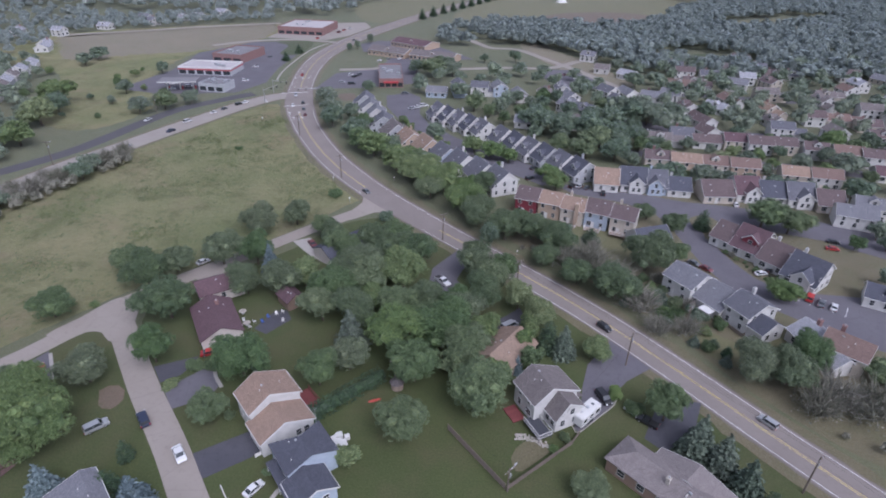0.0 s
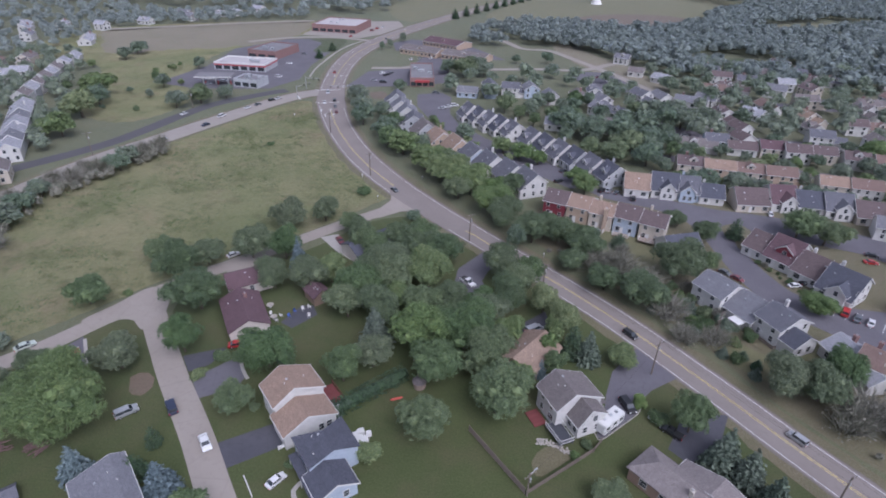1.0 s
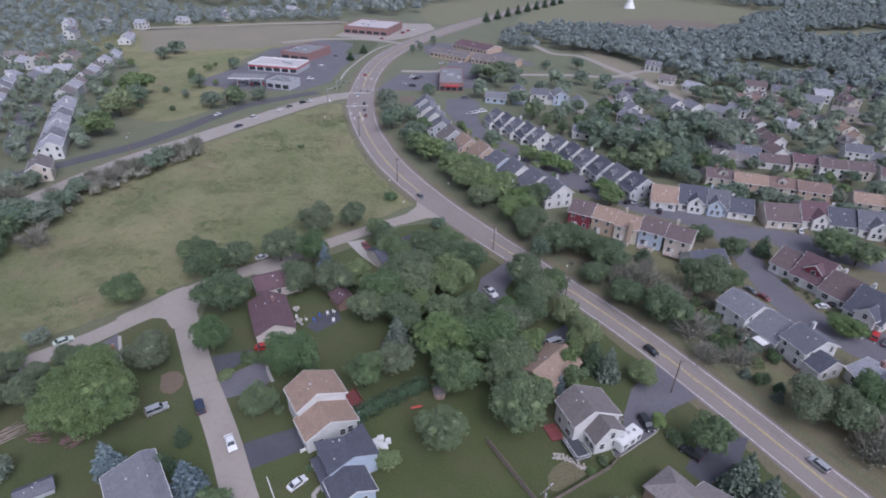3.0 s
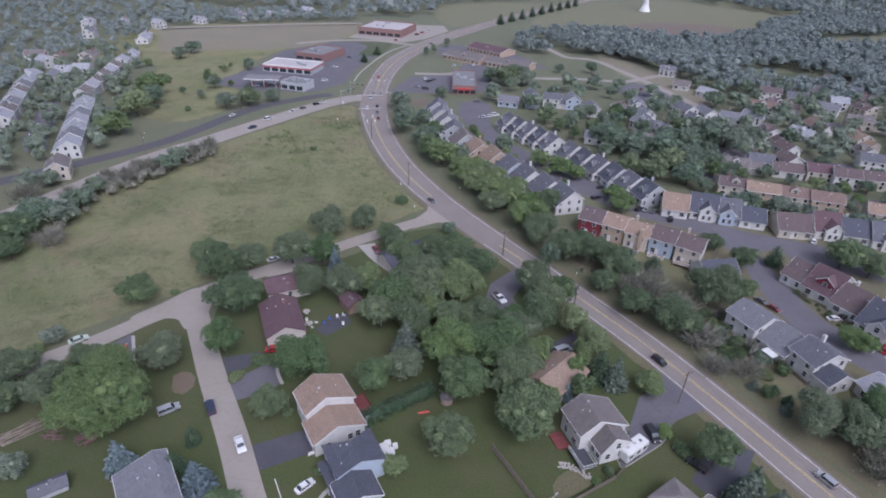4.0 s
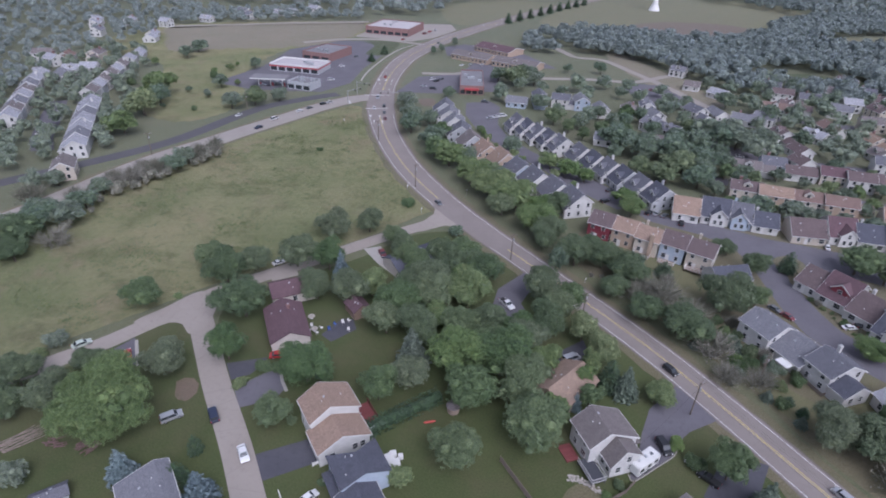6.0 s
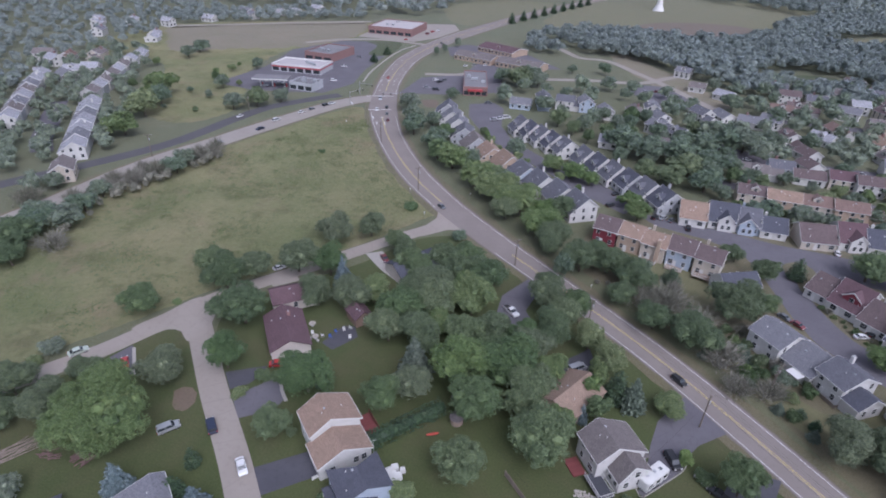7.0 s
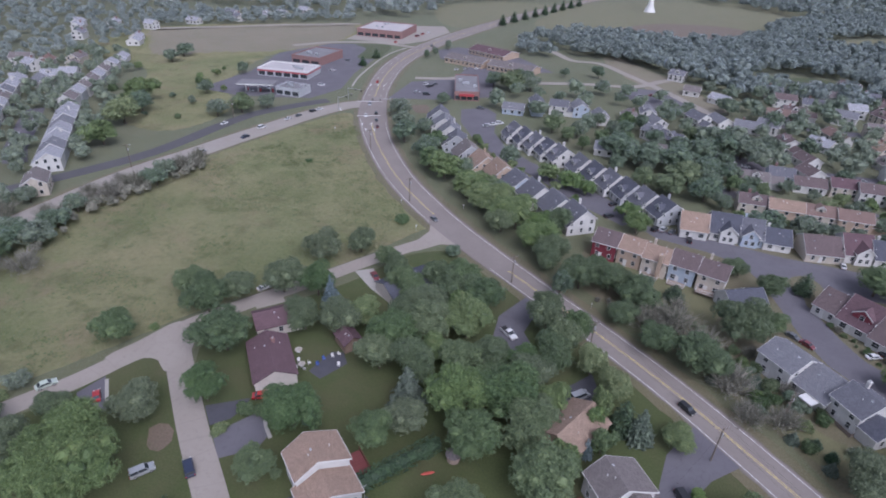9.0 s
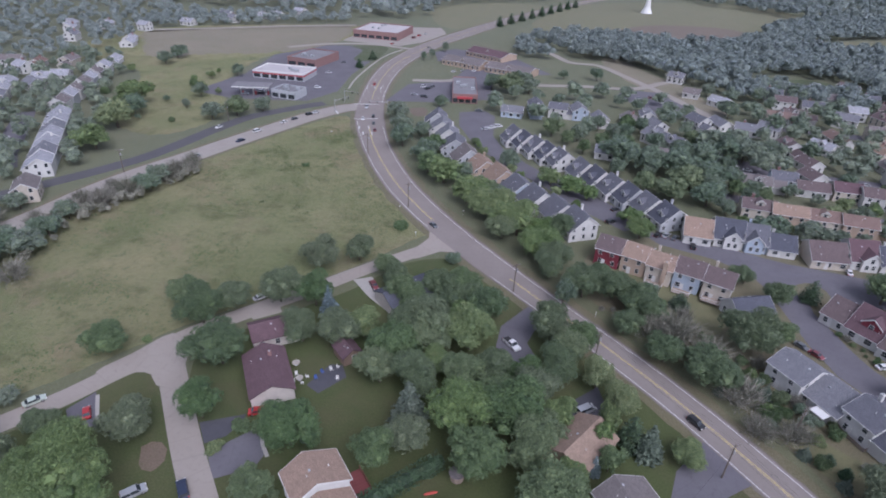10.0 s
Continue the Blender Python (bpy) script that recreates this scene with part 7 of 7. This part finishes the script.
# ---- poles, wires, lights and signs ----
def utility_pole(x, y, high, rz, arms=1, lamp=False, label="weathered wooden utility pole with a crossarm"):
    p = thing("utility_pole", x, y, 0, rz, label, "utility pole")
    part("pole", tube(bmesh.new(), (0, 0, -0.3), (0, 0, high), 0.17, 0.11, 10), M["pole_wood"], p)
    for i in range(arms):
        z = high - 0.4 - 0.9 * i
        arm = part("crossarm", boxed(-1.3, 1.3, -0.19, -0.09, z - 0.07, z + 0.07), M["pole_wood"], p)
        for u in (-1.15, -0.55, 0.55, 1.15):
            part("insulator", tube(bmesh.new(), (u, -0.14, z + 0.07), (u, -0.14, z + 0.28), 0.05, 0.035, 8), M["metal"], arm)
    part("transformer", tube(bmesh.new(), (0.32, 0, high - 2.4), (0.32, 0, high - 1.6), 0.2, 0.2, 12), M["metal"], p)
    if lamp:
        part("lamp_arm", tube(bmesh.new(), (0, 0, high - 0.6), (1.3, 0, high - 0.1), 0.04, 0.03, 6), M["metal"], p)
        part("lamp_head", boxed(1.1, 1.7, -0.12, 0.12, high - 0.18, high - 0.04, bevel=0.03), M["metal"], p)
    return p


def cable(a, b, sag, name="overhead_wire", thick=0.011):
    """A wire that hangs between two points."""
    curve = bpy.data.curves.new(name, "CURVE")
    curve.dimensions, curve.bevel_depth, curve.bevel_resolution = "3D", thick, 1
    s = curve.splines.new("POLY")
    s.points.add(16)
    for i, q in enumerate(s.points):
        t = i / 16
        q.co = (a[0] + (b[0] - a[0]) * t, a[1] + (b[1] - a[1]) * t, a[2] + (b[2] - a[2]) * t - sag * 4 * t * (1 - t), 1)
    curve.materials.append(M["tyre"])
    return tagged(new(name, curve), "thin dark overhead wire between two poles", "wire", "overhead wires")


ROADSIDE = [(80.5, 34, 8.6), (57.2, 63.4, 8.6), (34.9, 92.4, 8.6), (13.6, 118.6, 8.6), (-6.2, 142.4, 8.6), (-44.4, 183.8, 8.8), (-71, 226, 8.8)]
for x, y, h in ROADSIDE:
    utility_pole(x, y, h, 38)
for (a, b) in zip(ROADSIDE[:4], ROADSIDE[1:5]):
    for u in (-1.15, 0.55, 1.15):
        o = (u * 0.79, u * 0.61)
        cable((a[0] + o[0], a[1] + o[1], a[2] - 0.15), (b[0] + o[0], b[1] + o[1], b[2] - 0.15), 0.7)
utility_pole(50.6, 104.6, 8.8, 38, 3, label="tall wooden power pole with three crossarms")
utility_pole(9.0, 60.3, 5.6, 45, 1, True, label="wooden pole with a lamp at the fence corner")
utility_pole(-12.3, 84.2, 6.2, 45, 1, True, label="wooden pole with a small lamp in the gardens")
cable((9.0, 60.3, 5.3), (-12.3, 84.2, 5.9), 0.8)
cable((9.0, 60.3, 5.0), (34.9, 92.4, 7.4), 1.2)
cable((9.0, 60.3, 5.3), (56.6, 40, 7.0), 1.2)
utility_pole(-150.2, 185.4, 9.0, 20, 1, True, "grey pole with a lamp beside the dark road")
utility_pole(-143, 248, 8.5, 20, 1, False)


def signal_mast(x, y, rz, reach):
    """A steel mast with an arm over the road and signal heads."""
    p = thing("traffic_signal", x, y, 0, rz, "grey steel mast with traffic signals over the junction", "traffic signal")
    part("mast", tube(bmesh.new(), (0, 0, 0), (0, 0, 6.6), 0.16, 0.12, 10), M["metal"], p)
    part("arm", tube(bmesh.new(), (0, 0, 5.8), (reach, 0, 6.3), 0.1, 0.06, 8), M["metal"], p)
    for t in (0.55, 0.95):
        part("signal_head", boxed(reach * t - 0.18, reach * t + 0.18, -0.16, 0.16, 5.1, 6.1, bevel=0.04), M["tyre"], p)


signal_mast(-101.6, 273.5, 60, 9)
signal_mast(-77, 279, 195, 9)
signal_mast(-103, 292, -20, 9)
for x, y, h in ((-46.6, 181, 1.8), (-25.6, 182.4, 2.0), (-37.6, 164.4, 2.0), (14.6, 135.5, 1.8), (-93.5, 245.7, 1.2)):
    p = thing("road_sign", x, y, 0, 60, "small pale road sign on a steel post", "sign")
    part("post", tube(bmesh.new(), (0, 0, 0), (0, 0, h), 0.035, 0.035, 6), M["metal"], p)
    part("plate", boxed(-0.3, 0.3, -0.05, -0.036, h - 0.6, h), M["white_trim"], p)
p = thing("road_sign", 23.8, 130.6, 0, 50, "yellow warning sign on a steel post", "sign")
part("post", tube(bmesh.new(), (0, 0, 0), (0, 0, 2.4), 0.035, 0.035, 6), M["metal"], p)
part("plate", boxed(-0.35, 0.35, -0.05, -0.036, 1.7, 2.4), M["yellow_line"], p)


# ---- fences and garden things ----
def fence(points, high, mat, label, gap=2.4, board=0.14):
    """Posts, rails and upright boards along a line; each post and panel is a part."""
    f = thing("fence", *points[0], 0, 0, label, "fence")
    base = np.array(points[0], float)
    plank = link_mesh("board", boxed(0, board, 0.03, 0.055, 0.06, high), mat)
    for a, b in zip(points, points[1:]):
        a, b = np.array(a, float) - base, np.array(b, float) - base
        n = max(1, round(np.linalg.norm(b - a) / gap))
        turn = math.degrees(math.atan2(b[1] - a[1], b[0] - a[0]))
        long = np.linalg.norm(b - a) / n
        for i in range(n + 1):
            q = a + (b - a) * i / n
            part("post", boxed(-0.06, 0.06, -0.06, 0.06, 0, high + 0.1), mat, f).matrix_basis = pose(*q, 0, 0, 0, turn)
        for i in range(n):
            q = a + (b - a) * i / n
            top = part("rail", boxed(0.06, long - 0.06, -0.03, 0.03, high - 0.3, high - 0.2), mat, f)
            top.matrix_basis = pose(*q, 0, 0, 0, turn)
            rail = part("rail", boxed(0.06, long - 0.06, -0.03, 0.03, 0.25, 0.34), mat, f)
            rail.matrix_basis = pose(*q, 0, 0, 0, turn)
            k = int(long / (board * 1.12))
            for j in range(k):
                part("board", plank, None, rail).matrix_basis = pose(0.08 + (long - 0.16) * j / k, 0, 0 if j % 3 else -0.03)
    return f


fence([(-1.2, 72.4), (8.6, 60.6)], 1.5, M["fence_wood"], "weathered grey board fence between the gardens")
fence([(8.9, 60.4), (20.8, 70.6), (22.4, 73.0)], 1.15, M["pole_wood"], "brown board fence behind the white house")
fence([(60.4, 111.3), (60.9, 108.2), (63.0, 104.0), (67.5, 106.2)], 0.9, M["fence_wood"], "low grey board fence round a terrace patio")
strip("path_edging", spline([(21.3, 75.6), (21.7, 74.2), (22.5, 73.5), (26.6, 77.3), (30.2, 80.8), (31.0, 82.6)], 1.0), -0.08, 0.08, 0.1, M["concrete"], 0.1, label="low pale edging beside the driveway", category="kerb")
tagged(new("pole", link_mesh("pole", tube(bmesh.new(), (-37.4, 58.1, 0.12), (-34.4, 54.4, 0.12), 0.09, 0.09, 8), M["white_trim"])), "long white pole lying on the lawn", "pole")
fence([(-33.6, 63.9), (-31.4, 65.9)], 0.9, M["white_trim"], "low white picket fence at the end of the driveway")
strip("garden_path", spline([(-49.6, 85.2), (-48, 82.4), (-45.9, 79.9)], 1.0), -0.35, 0.35, 0.06, M["concrete"], 0.05, label="narrow pale concrete path beside the gravelled driveway", category="path")
strip("garden_path", spline([(-85.2, 86.9), (-82.4, 83.2), (-79.5, 79.6)], 1.0), -0.35, 0.35, 0.06, M["concrete"], 0.05, label="narrow pale concrete path beside a driveway", category="path")
strip("garden_path", spline([(-27.4, 54.6), (-28.4, 56.4), (-27.4, 58.6)], 1.0), -0.4, 0.4, 0.045, M["concrete"], 0.04, label="curved pale garden path by the house", category="path")
stone_rng = random.Random(3)
stone_bm = bmesh.new()
bmesh.ops.create_icosphere(stone_bm, subdivisions=1, radius=0.26)
for v in stone_bm.verts:
    v.co *= stone_rng.uniform(0.75, 1.15)
    v.co.z *= 0.55
stone_mesh = link_mesh("stone", stone_bm, M["stone"])
for i in range(80):
    t = i / 79
    x, y = 10.8 + 6.6 * t + stone_rng.uniform(-0.5, 0.5), 71.6 - 2.6 * t + 0.9 * math.sin(t * 3.1) + stone_rng.uniform(-0.6, 0.6)
    s = tagged(new("stone", stone_mesh), "rounded pale stone edging the garden pond", "stone", "pond stones")
    s.matrix_basis = pose(x, y, 0.16, 0, 0, stone_rng.uniform(0, 360)) @ Matrix.Diagonal((*[stone_rng.uniform(0.6, 1.3)] * 2, 1, 1))


def log_pile(x, y, rz, count, long, label, mat="fence_wood"):
    """Loose long timbers lying across one another."""
    rng = random.Random(int(x * 10))
    for i in range(count):
        bm = tube(bmesh.new(), (-long / 2, 0, 0), (long / 2, rng.uniform(-0.3, 0.3), 0.1), rng.uniform(0.07, 0.16), 0.06, 7)
        o = tagged(new("log", link_mesh("log", bm, M[mat])), label, "log", "felled logs")
        o.matrix_basis = pose(x + rng.uniform(-1.6, 1.6), y + rng.uniform(-1.0, 1.0), 0.17 + 0.05 * (i % 4), 0, 0, rz + rng.uniform(-16, 16))


log_pile(-87.0, 57.4, 52, 14, 6.5, "long bleached log lying on the grass")
log_pile(-80.7, 58.3, 20, 14, 2.0, "short reddish-brown log in a heap", "log_red")
log_pile(-74.6, 58.7, 60, 20, 2.2, "short brown log in a heap", "log_red")


def round_table(x, y, r, mat, label, name="garden_table"):
    p = thing(name, x, y, 0.05, 0, label, "table")
    part("tabletop", tube(bmesh.new(), (0, 0, 0.68), (0, 0, 0.74), r, r, 20), mat, p)
    part("leg", tube(bmesh.new(), (0, 0, 0), (0, 0, 0.68), 0.07, 0.05, 8), M["metal"], p)
    part("foot", tube(bmesh.new(), (0, 0, 0), (0, 0, 0.06), 0.35, 0.3, 12), M["metal"], p)


def garden_chair(x, y, rz, mat, label):
    p = thing("garden_chair", x, y, 0.05, rz, label, "chair", "garden chairs")
    part("seat", boxed(-0.3, 0.3, -0.3, 0.3, 0.4, 0.46, bevel=0.02), mat, p)
    part("backrest", boxed(-0.3, 0.3, 0.26, 0.34, 0.46, 1.0, bevel=0.02), mat, p)
    for u in (-0.26, 0.26):
        for v in (-0.26, 0.26):
            part("leg", tube(bmesh.new(), (u, v, 0), (u, v, 0.4), 0.03, 0.03, 6), mat, p)


round_table(-50.3, 103.6, 0.85, M["stone"], "round pale garden table on the lawn")
round_table(-47.8, 99.4, 0.8, M["stone"], "round pale stone table on a small terrace")
for x, y, rz in ((-49.0, 100.6, 30), (-46.8, 98.4, 200), (-46.5, 100.4, 120), (-48.8, 98.4, -30), (-42.4, 103.6, 40), (-41.2, 104.6, 90), (-40.2, 101.2, 10)):
    garden_chair(x, y, rz, M["white_trim"], "white plastic garden chair")
for x, y, rz in ((-44.6, 100.4, 40), (-43.9, 102.4, 60)):
    garden_chair(x, y, rz, M["plastic_blue"], "blue garden chair on the dark patio")
bm = bmesh.new()
bmesh.ops.create_uvsphere(bm, u_segments=14, v_segments=8, radius=1.0, matrix=Matrix.Translation((0, 0, 0.25)) @ Matrix.Diagonal((0.3, 1.3, 0.22, 1)))
tagged(new("kayak", link_mesh("kayak", bm, M["plastic_red"], True)), "bright red kayak lying on the lawn", "kayak").matrix_basis = pose(-15.6, 78.4, 0, 0, 0, -65)
p = thing("garden_hut", -11.7, 82.4, 0, 40, "small round brown garden hut", "hut")
part("wall", tube(bmesh.new(), (0, 0, 0), (0, 0, 1.6), 1.2, 1.2, 12), M["deck"], p)
part("roof", tube(bmesh.new(), (0, 0, 1.6), (0, 0, 2.3), 1.5, 0.1, 12), ROOF["taupe"], p)
for x, y, w, h in ((-20.4, 69.4, 1.2, 0.8), (-19.5, 67.8, 1.6, 0.6), (-18.9, 69.1, 0.9, 0.9)):
    tagged(new("garden_bin", link_mesh("garden_bin", boxed(-w / 2, w / 2, -w / 2, w / 2, 0.01, h, bevel=0.08), M["white_trim"])), "white garden storage bin beside the deck", "bin").matrix_basis = pose(x, y, 0, 0, 0, 25)
